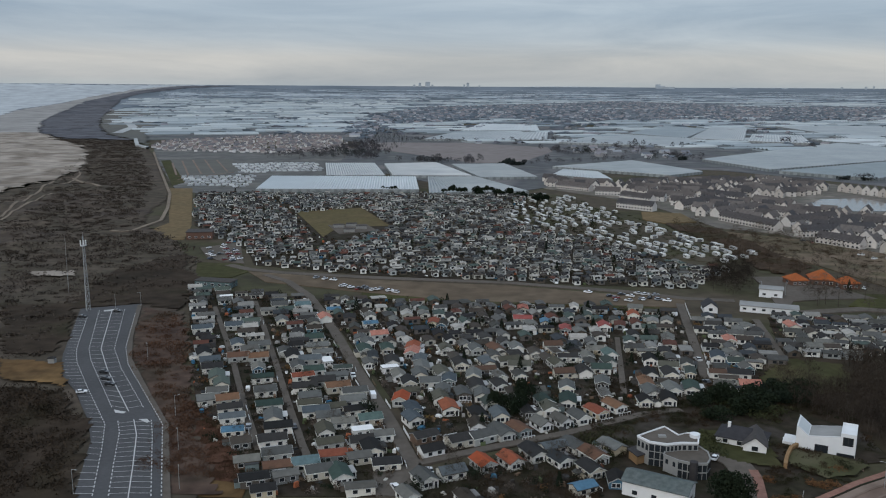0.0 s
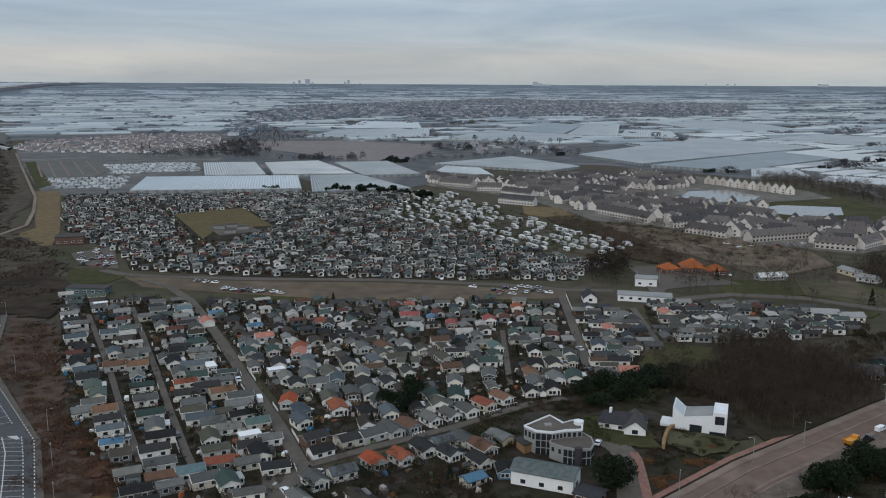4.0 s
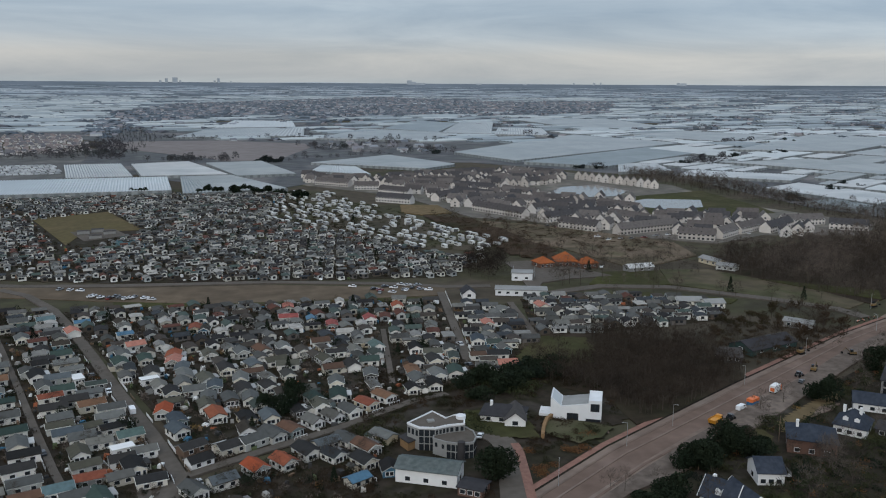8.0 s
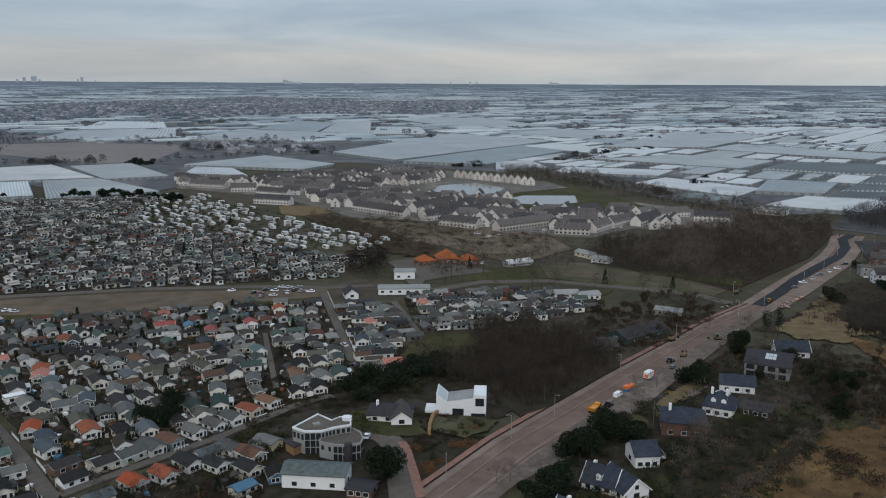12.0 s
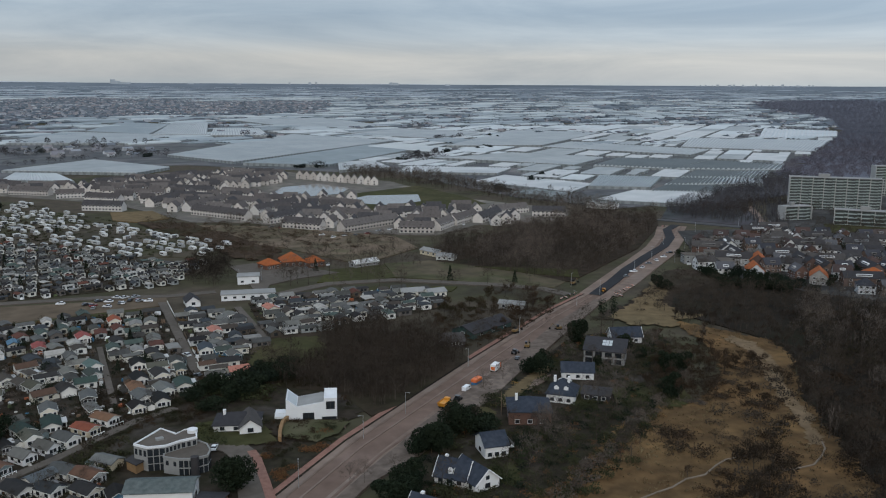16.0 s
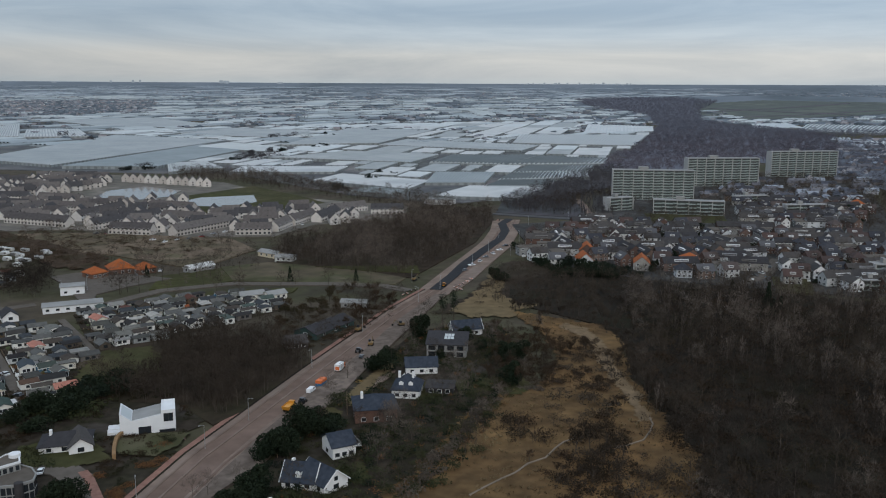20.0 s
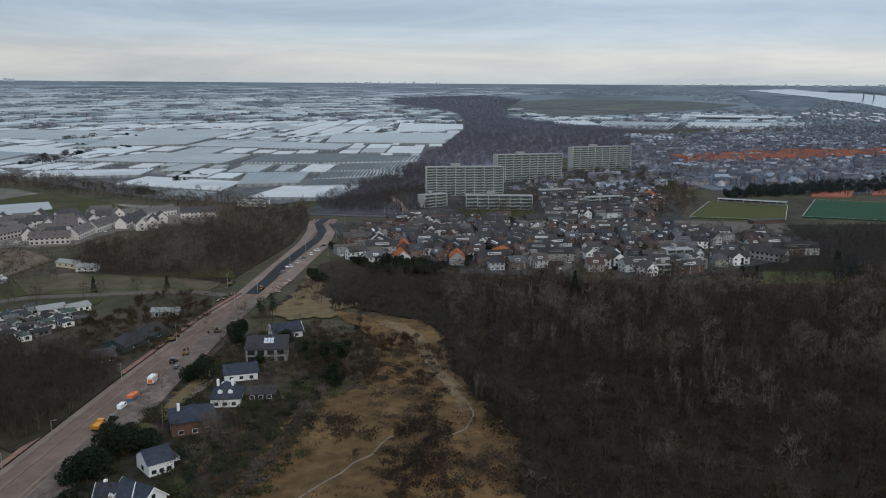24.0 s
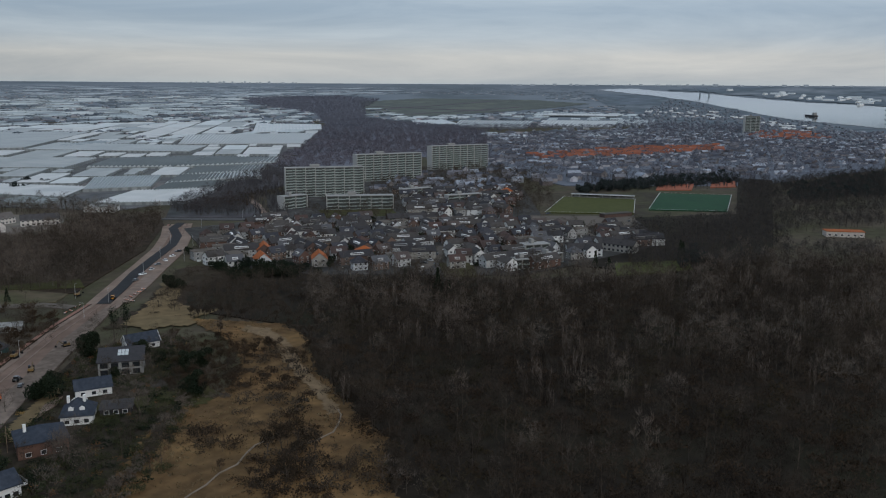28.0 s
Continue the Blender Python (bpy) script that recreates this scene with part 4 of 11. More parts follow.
# the long road that is being rebuilt
ROAD_L = [(62.0, 183.4), (112.8, 217.1), (143.0, 233.6), (181.2, 254.5), (228.2, 278.3), (269.8, 299.3), (313.1, 316.8), (362.1, 343.8), (412.7, 372.7), (461.7, 403.0), (515.7, 442.9)]
ROAD_R = [(80.0, 170.1), (120.3, 196.7), (151.6, 212.7), (178.4, 226.4), (209.0, 244.1), (246.7, 265.9), (288.1, 287.2), (333.5, 308.0), (394.2, 342.1), (467.0, 386.2), (527.4, 428.8)]
patch("rebuilt_road", ROAD_L + ROAD_R[::-1], M_EARTH, 0.15, 0, 0, "brown stripped roadbed under reconstruction", "road")
mid = lambda k: [(a[0] * (1 - k) + b[0] * k, a[1] * (1 - k) + b[1] * k) for a, b in zip(ROAD_L, ROAD_R)]
strip("brick_footpath", dense(mid(0.05)), 2.6, M_BRICKP, 0.22, "pinkish brick footpath beside the roadbed", "pavement")
strip("cycle_path", dense(mid(0.17)), 2.2, M_EARTHL, 0.24, "pale new cycle path", "pavement")
wave = [a for a in (mid(0.68 + 0.05 * math.sin(1.7 * i)) [i] for i in range(len(ROAD_L)))]
patch("sand_shoulder", dense(wave, 6) + dense(ROAD_R, 6)[::-1], M_EARTHL, 0.22, 0, 0, "pale sandy shoulder of the works", "road")
for k, w, m in ((0.105, 0.7, M_SCRUB), (0.24, 0.35, M_EARTHL), (0.42, 0.6, M_EARTHL), (0.78, 0.8, M_EARTH)):
    strip("wheel_track" if k != 0.24 else "kerb_line", dense(mid(k)), w, m, 0.3, "worn wheel track along the roadbed" if k != 0.24 else "pale new kerb line")
strip("new_asphalt", dense([(308.1, 306.7), (339.1, 323.7), (370.1, 342.4), (410.1, 363.2), (446.9, 381.4), (476.7, 401.5), (501.8, 426.3), (524.3, 437.3)]), 6.5, M_NEWASPH, 0.4, "fresh black asphalt lane")
strip("pale_path", dense([(305.7, 311.2), (348.2, 334.8), (393.0, 359.3), (434.1, 382.4), (473.2, 409.4), (508.6, 437.8)]), 6.0, M_EARTHL, 0.36, "pale sand bed of the new path")
strip("pale_path", dense([(313.2, 300.5), (348.2, 317.6), (383.7, 337.2), (429.6, 361.7), (486.9, 400.5)]), 7.0, M_EARTHL, 0.33, "pale paved service strip with parked cars")
strip("town_road", dense([(536.5, 465.6), (549.6, 432.2), (563.8, 397.2), (563.1, 364.1)]), 9.0, M_ASPH, 0.4, "grey asphalt crossroad at the town edge")
strip("town_road", dense([(584.0, 400.0), (638.2, 446.3), (667.7, 475.4)]), 6.0, M_EARTHL, 0.42, "pale road climbing to the flats")
strip("town_road", dense([(427.3, 198.8), (466.4, 200.3), (499.7, 206.9), (515.9, 217.7)]), 7.0, M_LANE, 0.5, "pale grey town street")
strip("town_road", dense([(532.5, 133.7), (602.3, 136.0), (647.8, 155.2), (645.0, 196.4), (627.3, 236.5)]), 8.0, M_LANE, 0.5, "pale grey town street")
strip("east_road", dense([(173.4, 398.0), (206.0, 405.5), (241.2, 393.4), (276.6, 357.6), (295.3, 332.5), (297.6, 315.1)]), 7.0, M_LANE, 0.3, "grey road beside bare trees")
patch("farm_yard", [(177.7, 478.0), (192.6, 478.4), (208.4, 463.1), (216.5, 444.4), (224.2, 426.7), (198.6, 425.9), (178.2, 420.1), (170.3, 406.2), (167.4, 416.3), (175.0, 450.7)], M_LANE, 0.3, 0, 0, "grey paved farmyard with parked cars", "yard")
patch("cleared_field", [(259.1, 435.3), (286.9, 427.8), (313.0, 372.4), (317.2, 338.4), (302.0, 330.9), (270.7, 370.3), (245.0, 399.5)], M_FALLOW, 0.2, 0, 0, "cleared grey-brown works field", "field")
patch("green_field", [(222.6, 437.8), (257.4, 432.4), (245.0, 399.5), (229.0, 397.1), (202.3, 411.5)], M_GRASS, 0.24, 0, 0, "green meadow by the road", "grass")
patch("green_field", [(299.3, 398.1), (344.1, 357.7), (330.5, 341.1), (314.3, 363.9)], M_GRASS, 0.42, 0, 0, "green meadow by the works", "grass")
patch("green_strip", [(173.4, 398.0), (228.5, 384.2), (260.3, 361.2), (251.8, 354.5), (205.3, 379.2), (170.8, 385.5)], M_GRASS, 0.2, 0, 0, "green grass strip beside chalets", "grass")
patch("wood_clearing", [(132.3, 327.0), (156.6, 319.8), (146.0, 288.0), (122.4, 283.4), (118.0, 300.6)], M_GRASS, 0.3, 2.0, 2.0, "mossy clearing at the wood's edge", "grass")

# heath, forest floor and gardens on the near side
patch("heath", [(303.8, 253.3), (313.5, 207.9), (299.2, 186.0), (262.9, 160.1), (237.6, 131.9), (217.9, 107.5), (158.6, 78.5), (127.0, 152.1), (155.4, 159.8), (188.2, 176.2), (218.0, 183.6), (229.9, 176.4), (263.1, 193.1), (285.3, 217.6)], M_TAN, 0.2, 1.6, 2.5, "dry tan heath with brown tufts", "heath")
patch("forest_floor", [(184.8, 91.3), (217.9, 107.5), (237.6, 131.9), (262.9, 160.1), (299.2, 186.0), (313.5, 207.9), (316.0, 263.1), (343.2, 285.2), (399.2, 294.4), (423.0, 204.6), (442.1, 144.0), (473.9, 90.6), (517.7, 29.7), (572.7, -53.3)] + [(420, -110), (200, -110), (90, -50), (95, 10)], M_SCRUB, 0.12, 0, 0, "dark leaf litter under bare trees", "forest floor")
strip("heath_path", dense([(152.2, 138.8), (156.8, 139.1), (165.6, 139.2), (171.3, 138.9), (178.1, 140.1), (184.8, 138.9), (192.0, 141.0), (197.7, 141.9), (201.6, 141.0)], 2), 0.5, M_TRACK, 0.45, "narrow sandy footpath over the heath", "path")
strip("heath_path", dense([(204.2, 128.8), (208.5, 127.1), (215.6, 125.7), (222.5, 127.7), (228.6, 130.3), (232.4, 133.7)], 2), 0.5, M_TRACK, 0.45, "narrow sandy footpath over the heath", "path")
patch("works_scrub", [(274.1, 274.0), (324.0, 291.2), (391.0, 329.5), (404.5, 319.0), (380.4, 280.2), (408.8, 249.3), (377.0, 219.9), (340.9, 221.4), (319.4, 254.1), (290.8, 260.9)], M_NEARSCRUB, 0.1, 2.5, 3, "brown scrub between road and heath", "scrub")
patch("works_sand", [(283.3, 271.9), (324.0, 291.2), (361.8, 312.8), (356.3, 299.1), (325.9, 277.5), (317.6, 259.6), (325.8, 249.0), (312.8, 248.7), (291.4, 257.9)], M_TANB, 0.14, 1.5, 3, "sandy track edge by the works", "sand")
patch("sand_lot", [(292.9, 275.6), (300.6, 272.6), (302.3, 261.6), (308.6, 257.1), (300.7, 243.8), (292.3, 244.6), (290.3, 251.5), (281.5, 255.8), (281.1, 265.5)], M_TANB, 0.3, 2, 2, "pale sand lot at the works", "sand")
patch("gardens", [(146.0, 208.0), (180.1, 225.2), (244.9, 256.9), (280.2, 254.3), (279.2, 234.0), (218.9, 179.4), (159.2, 149.7), (142.8, 145.6), (104.8, 171.5)], M_PARK, 0.14, 0, 0, "dark villa gardens", "ground")
patch("gravel_shoulder", [(88.0, 179.3), (111.0, 194.5), (125.3, 203.1), (139.4, 212.4), (156.7, 221.7), (173.4, 231.4), (190.4, 240.0), (217.1, 254.9), (251.5, 275.5), (300.0, 299.0), (305.0, 296.0), (270.3, 276.3), (230.4, 253.0), (202.2, 236.6), (175.5, 220.4), (158.9, 211.4), (144.2, 203.5), (122.4, 191.9), (105.8, 185.9), (86.0, 172.8)], M_GRAVEL, 0.5, 0, 0, "grey gravel shoulder beside the roadbed", "road")
patch("sandy_drive", [(169.9, 208.5), (209.8, 230.0), (212.8, 236.6), (193.0, 226.9), (175.2, 217.9)], M_TANB, 0.5, 1.2, 0.8, "trodden sandy lane before the villas", "path")
patch("patio", [(187.5, 217.4), (198.8, 221.1), (205.4, 225.2), (195.9, 224.0)], M_EARTHL, 0.6, 0, 0, "pale paved forecourt of a villa", "patio")
patch("lawn", [(132.6, 168.1), (141.2, 164.2), (145.9, 174.5), (136.9, 175.9)], M_GRASS, 0.34, 1.0, 1.0, "olive lawn behind a slate-roofed villa", "grass")
patch("lawn", [(157.4, 210.5), (159.6, 201.7), (166.3, 208.5), (164.9, 215.6)], M_GRASS, 0.34, 1.0, 0.6, "green front lawn of a brick house", "grass")
patch("heath_trail", [(231.0, 131.8), (249.1, 148.1), (262.7, 163.7), (274.6, 175.2), (291.1, 190.2), (303.6, 207.4), (303.9, 219.9), (297.0, 218.0), (293.0, 205.0), (283.0, 192.0), (268.0, 178.0), (255.0, 164.0), (243.0, 149.0), (227.0, 134.0)], M_TRAIL, 0.4, 1.2, 1.6, "worn tan trail at the edge of the heath", "path")
patch("lawn", [(208.8, 184.4), (217.8, 179.3), (227.8, 177.3), (234.2, 187.7), (228.5, 195.1), (218.7, 194.6)], M_GRASS, 0.36, 1.2, 1.5, "mossy garden lawn behind the villas", "grass")
patch("lawn", [(213.4, 202.8), (234.1, 192.4), (223.8, 181.2), (205.0, 191.9)], M_GRASS, 0.32, 0, 0, "green garden lawn", "grass")
patch("lawn", [(80.5, 253.2), (98.9, 244.1), (96.4, 225.6), (88.1, 226.7), (76.8, 237.5)], M_GRASS, 0.4, 1.2, 1.5, "olive lawn behind the villas", "grass")
patch("lawn", [(199.3, 211.0), (210.1, 205.1), (204.2, 192.5), (192.0, 197.5)], M_GRASS, 0.37, 1.0, 1.0, "moss-green back garden lawn", "grass")
patch("lawn", [(225.1, 195.0), (231.2, 187.5), (219.2, 176.1), (213.0, 186.6)], M_GRASS, 0.38, 1.0, 1.0, "green lawn at the heath edge", "grass")
patch("villa_ground", [(43.9, 279.1), (65.3, 294.6), (92.3, 304.4), (113.6, 298.7), (136.3, 259.8), (132.2, 233.7), (108.2, 213.2), (97.0, 208.4), (82.6, 190.5), (56.5, 195.2), (25.7, 203.7), (31.6, 234.3), (47.6, 256.8)], M_PARK, 0.0, 3, 3, "dark soil and leaf litter round the villas", "garden")
patch("garden_bank", [(104.1, 238.6), (113.7, 234.3), (121.9, 227.1), (114.1, 220.2), (105.8, 218.6), (99.1, 227.6)], M_FALLOW, 0.5, 0.5, 0.8, "brown planted bank below the white house", "garden")
strip("driveway", dense([(74.7, 188.7), (79.7, 204.2), (84.7, 220.3), (84.3, 228.8), (81.2, 234.7), (76.6, 238.4)]), 8.0, M_LANE, 0.36, "grey paved driveway", widths=None)
strip("driveway", dense([(79.1, 188.6), (83.0, 202.9), (86.7, 217.4), (87.5, 223.5)]), 2.6, M_BRICKP, 0.4, "brick footway beside the driveway")
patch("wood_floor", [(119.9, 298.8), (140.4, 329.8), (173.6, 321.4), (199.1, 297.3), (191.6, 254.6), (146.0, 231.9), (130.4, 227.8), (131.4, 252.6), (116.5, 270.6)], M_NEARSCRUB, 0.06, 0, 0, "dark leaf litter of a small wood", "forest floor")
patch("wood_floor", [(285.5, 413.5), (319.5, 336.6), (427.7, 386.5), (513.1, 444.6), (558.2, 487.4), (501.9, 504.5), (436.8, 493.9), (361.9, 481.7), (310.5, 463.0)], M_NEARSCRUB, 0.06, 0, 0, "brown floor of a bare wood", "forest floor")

# the new estate with its ponds
patch("estate_ground", [(104.0, 930.0), (196.8, 966.0), (268.2, 988.0), (389.8, 1026.0), (447.1, 985.0), (500.3, 827.0), (477.8, 673.4), (516.1, 546.8), (467.4, 501.4), (392.5, 522.5), (340.8, 501.0), (275.9, 560.6), (251.7, 630.1), (214.8, 653.9), (190.8, 798.0)], M_ESTATE, 0.15, 0, 0, "pale brown streets of the new estate", "ground")
patch("building_land", [(210.2, 640.3), (258.6, 602.6), (314.5, 512.5), (304.2, 467.2), (245.8, 439.6), (229.0, 516.2), (205.5, 556.5)], M_BUILD, 0.2, 0, 0, "bare brown building land", "field")
patch("estate_meadow", [(174.5, 741.5), (207.0, 732.5), (206.3, 683.7), (178.0, 677.7), (165.5, 695.9)], M_TANB, 0.35, 0, 0, "tan vacant plot", "field")
patch("estate_meadow", [(405.1, 745.8), (502.8, 772.2), (486.7, 657.5), (475.7, 616.4), (405.7, 605.2), (359.7, 622.7)], M_GRASS, 0.33, 0, 0, "olive meadow round the ponds", "field")
PONDS = [[(320.0, 763.4), (383.7, 859.7), (430.0, 870.9), (438.2, 793.9), (389.6, 734.5), (348.5, 730.4)], [(362.0, 693.5), (421.6, 740.8), (472.1, 719.9), (430.5, 649.8), (386.0, 638.4), (372.3, 664.5)]]
patch("pond_1", [(329.1, 778.0), (372.7, 835.2), (417.2, 845.2), (428.2, 788.1), (395.7, 751.7), (357.7, 749.6)], M_WATER, 0.5, 0, 0, "grey still pond among houses", "pond")
patch("pond_2", [(369.7, 702.6), (412.7, 725.1), (459.6, 705.9), (434.0, 661.7), (395.5, 654.1), (379.7, 677.6)], M_WATER, 0.5, 0, 0, "grey still pond", "pond")
patch("dark_strip", [(178.0, 677.7), (213.8, 651.2), (222.8, 520.3), (211.9, 461.9), (190.1, 496.6), (186.6, 582.0)], M_BRUSH, 0.3, 5.0, 4.0, "dark brown hedge strip", "scrub")

patch("town_ground", [(504.0, 418.2), (399.4, 306.5), (408.5, 245.2), (453.8, 139.9), (490.9, 121.1), (587.3, 79.0), (700.6, 121.3), (674.9, 191.6), (901.0, 282.6), (1080.4, 362.7), (954.0, 489.7), (693.8, 474.9), (573.5, 387.2)], M_TOWN, 0.2, 0, 0, "grey streets and gardens of the town", "ground")
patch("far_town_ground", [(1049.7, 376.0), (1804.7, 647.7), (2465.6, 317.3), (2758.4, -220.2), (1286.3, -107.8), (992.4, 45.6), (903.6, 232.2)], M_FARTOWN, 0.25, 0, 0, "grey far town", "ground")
patch("wood_floor", [(700.6, 121.3), (587.3, 79.0), (490.9, 121.1), (496.5, 53.7), (557.0, 9.5), (1061.9, 26.8), (1071.0, 65.0), (756.9, 45.4)], M_SCRUB, 0.35, 0, 0, "dark floor of the wood by the pitches", "forest floor")
patch("wood_floor", [(682.1, 493.7), (772.8, 506.6), (935.6, 587.1), (912.0, 623.8), (728.6, 556.8), (599.1, 509.5), (542.6, 467.8), (573.6, 392.9)], M_MIDTREE, 0.35, 0, 0, "dark floor of the belt beside the flats", "forest floor")
patch("town_lawn", [(629.0, 377.5), (662.5, 323.0), (629.3, 301.6), (592.4, 350.2)], M_GRASS, 0.4, 0, 0, "green lawn before the flats", "grass")
patch("town_lawn", [(465.1, 196.0), (472.4, 177.2), (440.8, 161.8), (431.2, 178.1)], M_GRASS, 0.4, 0, 0, "lawn at the town's edge", "grass")
patch("town_lawn", [(508.1, 98.2), (535.3, 58.6), (505.8, 51.9), (474.8, 90.4)], M_PITCH, 0.4, 0, 0, "bright green meadow by the wood", "grass")
patch("clay_court", [(905.1, 135.6), (921.1, 101.3), (981.5, 105.1), (970.9, 141.4)], M_CLAY, 0.46, 0, 0, "orange clay tennis courts", "court")
patch("clay_court", [(952.9, 85.5), (974.1, 60.5), (1037.2, 66.1), (1028.2, 90.6)], M_CLAY, 0.46, 0, 0, "orange clay tennis courts", "court")
patch("football_pitch", [(697.6, 195.8), (722.4, 125.3), (817.3, 141.2), (808.5, 208.6)], M_PITCH, 0.45, 0, 0, "green football pitch", "pitch")
patch("hockey_pitch", [(752.7, 117.9), (769.7, 53.5), (891.4, 59.0), (878.8, 127.2)], M_TURF, 0.45, 0, 0, "blue-green artificial turf pitch", "pitch")
patch("pitch_paving", [(673.6, 205.3), (709.8, 123.0), (660.1, 109.8), (635.8, 150.1), (647.4, 192.6)], M_LANE, 0.3, 0, 0, "grey paving by the pitch", "pavement")
patch("river", [(4471.1, 1005.4), (4580.8, 824.4), (4470.5, 664.7), (4423.5, 470.4), (4182.6, 201.5), (3991.2, -28.5), (3927.8, -169.4), (3808.0, -305.0), (2573.7, -211.9), (2799.9, -126.2), (3008.5, 6.2), (3262.9, 115.9), (3577.1, 230.1), (3982.8, 444.8), (4256.1, 684.3)], M_RIVER, 1.6, 20, 0, "wide pale river mouth", "river")
patch("far_bank", [(4527.5, 673.5), (4705.9, 502.4), (4769.9, -198.0), (4717.6, -369.0), (3863.6, -309.0), (3983.9, -171.4), (4048.0, -28.5), (4268.2, 206.2), (4508.7, 480.1)], M_HAZEBANK, 2.5, 60, 10, "hazy far bank of the river", "ground")
patch("near_bank", [(4251.0, 990.0), (4256.1, 684.3), (3982.8, 444.8), (3577.1, 230.1), (3262.9, 115.9), (3008.5, 6.2), (2799.9, -126.2), (2573.7, -211.9), (1768.6, -144.6), (1869.8, 92.4), (2105.8, 296.5), (3154.9, 567.8)], M_HAZEBANK, 0.8, 12, 8, "grey-green land by the river", "ground")
FARWOOD = [(3270.6, 2344.2), (3476.7, 2235.3), (3627.6, 2027.7), (3565.7, 1799.8), (3060.0, 1611.5), (2518.9, 1324.4), (2289.9, 1100.5), (2124.6, 845.3), (1871.8, 672.5), (1365.1, 488.0), (1182.5, 522.5), (1032.4, 546.7), (864.2, 558.7), (972.9, 656.5), (1248.4, 781.6), (1604.8, 957.9), (2089.7, 1222.9), (2649.1, 1585.5), (2867.4, 1841.0), (2968.0, 2069.3)]
BELT_E = [(1801.2, 665.5), (2065.2, 614.3), (2239.5, 440.4), (2142.3, 96.9), (2606.5, 90.3), (2608.4, 350.0), (2327.1, 534.0), (2266.3, 755.1), (2119.7, 863.4)]
# sheet in the haze colour, so gaps between crowns stay pale
patch("far_wood_floor", FARWOOD, M_WOODHAZE, 0.5, 24, 20, "purple-brown brush of the far wood", "forest floor")
patch("far_fields", [(3400.5, 1815.0), (3710.3, 1656.4), (3847.1, 1149.1), (3727.0, 859.8), (3326.4, 992.3), (2843.5, 1180.6), (2628.0, 1256.2), (2856.4, 1501.0)], M_FARFIELD, 1.2, 20, 0, "green far fields", "field")
for line in ([(2760, 1340), (3440, 1080)], [(3000, 1560), (3720, 1300)], [(3200, 1680), (3150, 1080)]):
    strip("field_ditch", dense(line, 20), 14, M_FARWOOD, 2.2, "dark hedge line between far fields", "hedge")
patch("glasshouse_land", [(-150, 1230), (-30, 1000), (60, 870), (116, 930), (137, 1082), (251, 1156), (373, 1148), (447, 1036), (500, 960), (560, 930), (530, 640), (560, 530), (690, 520), (930, 620), (1275, 800), (1620, 975), (2057, 1220), (2299, 1420), (1900, 1850), (1000, 2420), (0, 2600), (-350, 2570), (-860, 2450), (-700, 1960), (-600, 1740), (-300, 1960), (-160, 1700)], M_GHLAND, 0.02, 0, 0, "grey-green ground between glasshouses", "ground")
patch("brown_field", [(-145.4, 1622.4), (-109.6, 1708.4), (29.7, 1711.7), (195.0, 1591.2), (191.6, 1486.9), (111.6, 1238.5), (42.5, 1236.9), (5.9, 1314.6), (-59.7, 1418.4), (-125.0, 1533.5)], M_PINKF, 0.3, 0, 0, "bare pinkish-brown field between greenhouses", "field")


# outer ground sheet in a colour that includes the haze
v, t = [], []
radii = [2700 * 1.03 ** i for i in range(20)] + [FAR - 4]
for r in radii:
    v += [(r * math.sin(2 * math.pi * i / 240), r * math.cos(2 * math.pi * i / 240), rise(r) + 0.4) for i in range(240)]
for k in range(len(radii) - 1):
    for i in range(240):
        a, b = k * 240 + i, k * 240 + (i + 1) % 240
        t += [(a, a + 240, b + 240), (a, b + 240, b)]
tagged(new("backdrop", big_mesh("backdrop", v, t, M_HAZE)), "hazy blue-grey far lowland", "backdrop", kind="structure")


def ring_band(name, r, z0, z1, mat, label, category):
    n = 240
    v, f = [], []
    for i in range(n):
        a = 2 * math.pi * i / n
        h = z1 + 3.0 * noise.noise((math.sin(a) * 18, math.cos(a) * 18, 0.5))
        v += [(r * math.sin(a), r * math.cos(a), z0), (r * math.sin(a), r * math.cos(a), h)]
    for i in range(n):
        a, b = 2 * i, 2 * ((i + 1) % n)
        f.append((a, b, b + 1, a + 1))
    return tagged(part(name, Shape().add(v, f), mat), label, category, kind="structure")


# closing ring, pale blue to imitate haze along the horizon
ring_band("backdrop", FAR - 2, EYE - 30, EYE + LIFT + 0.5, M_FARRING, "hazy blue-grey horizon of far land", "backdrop")


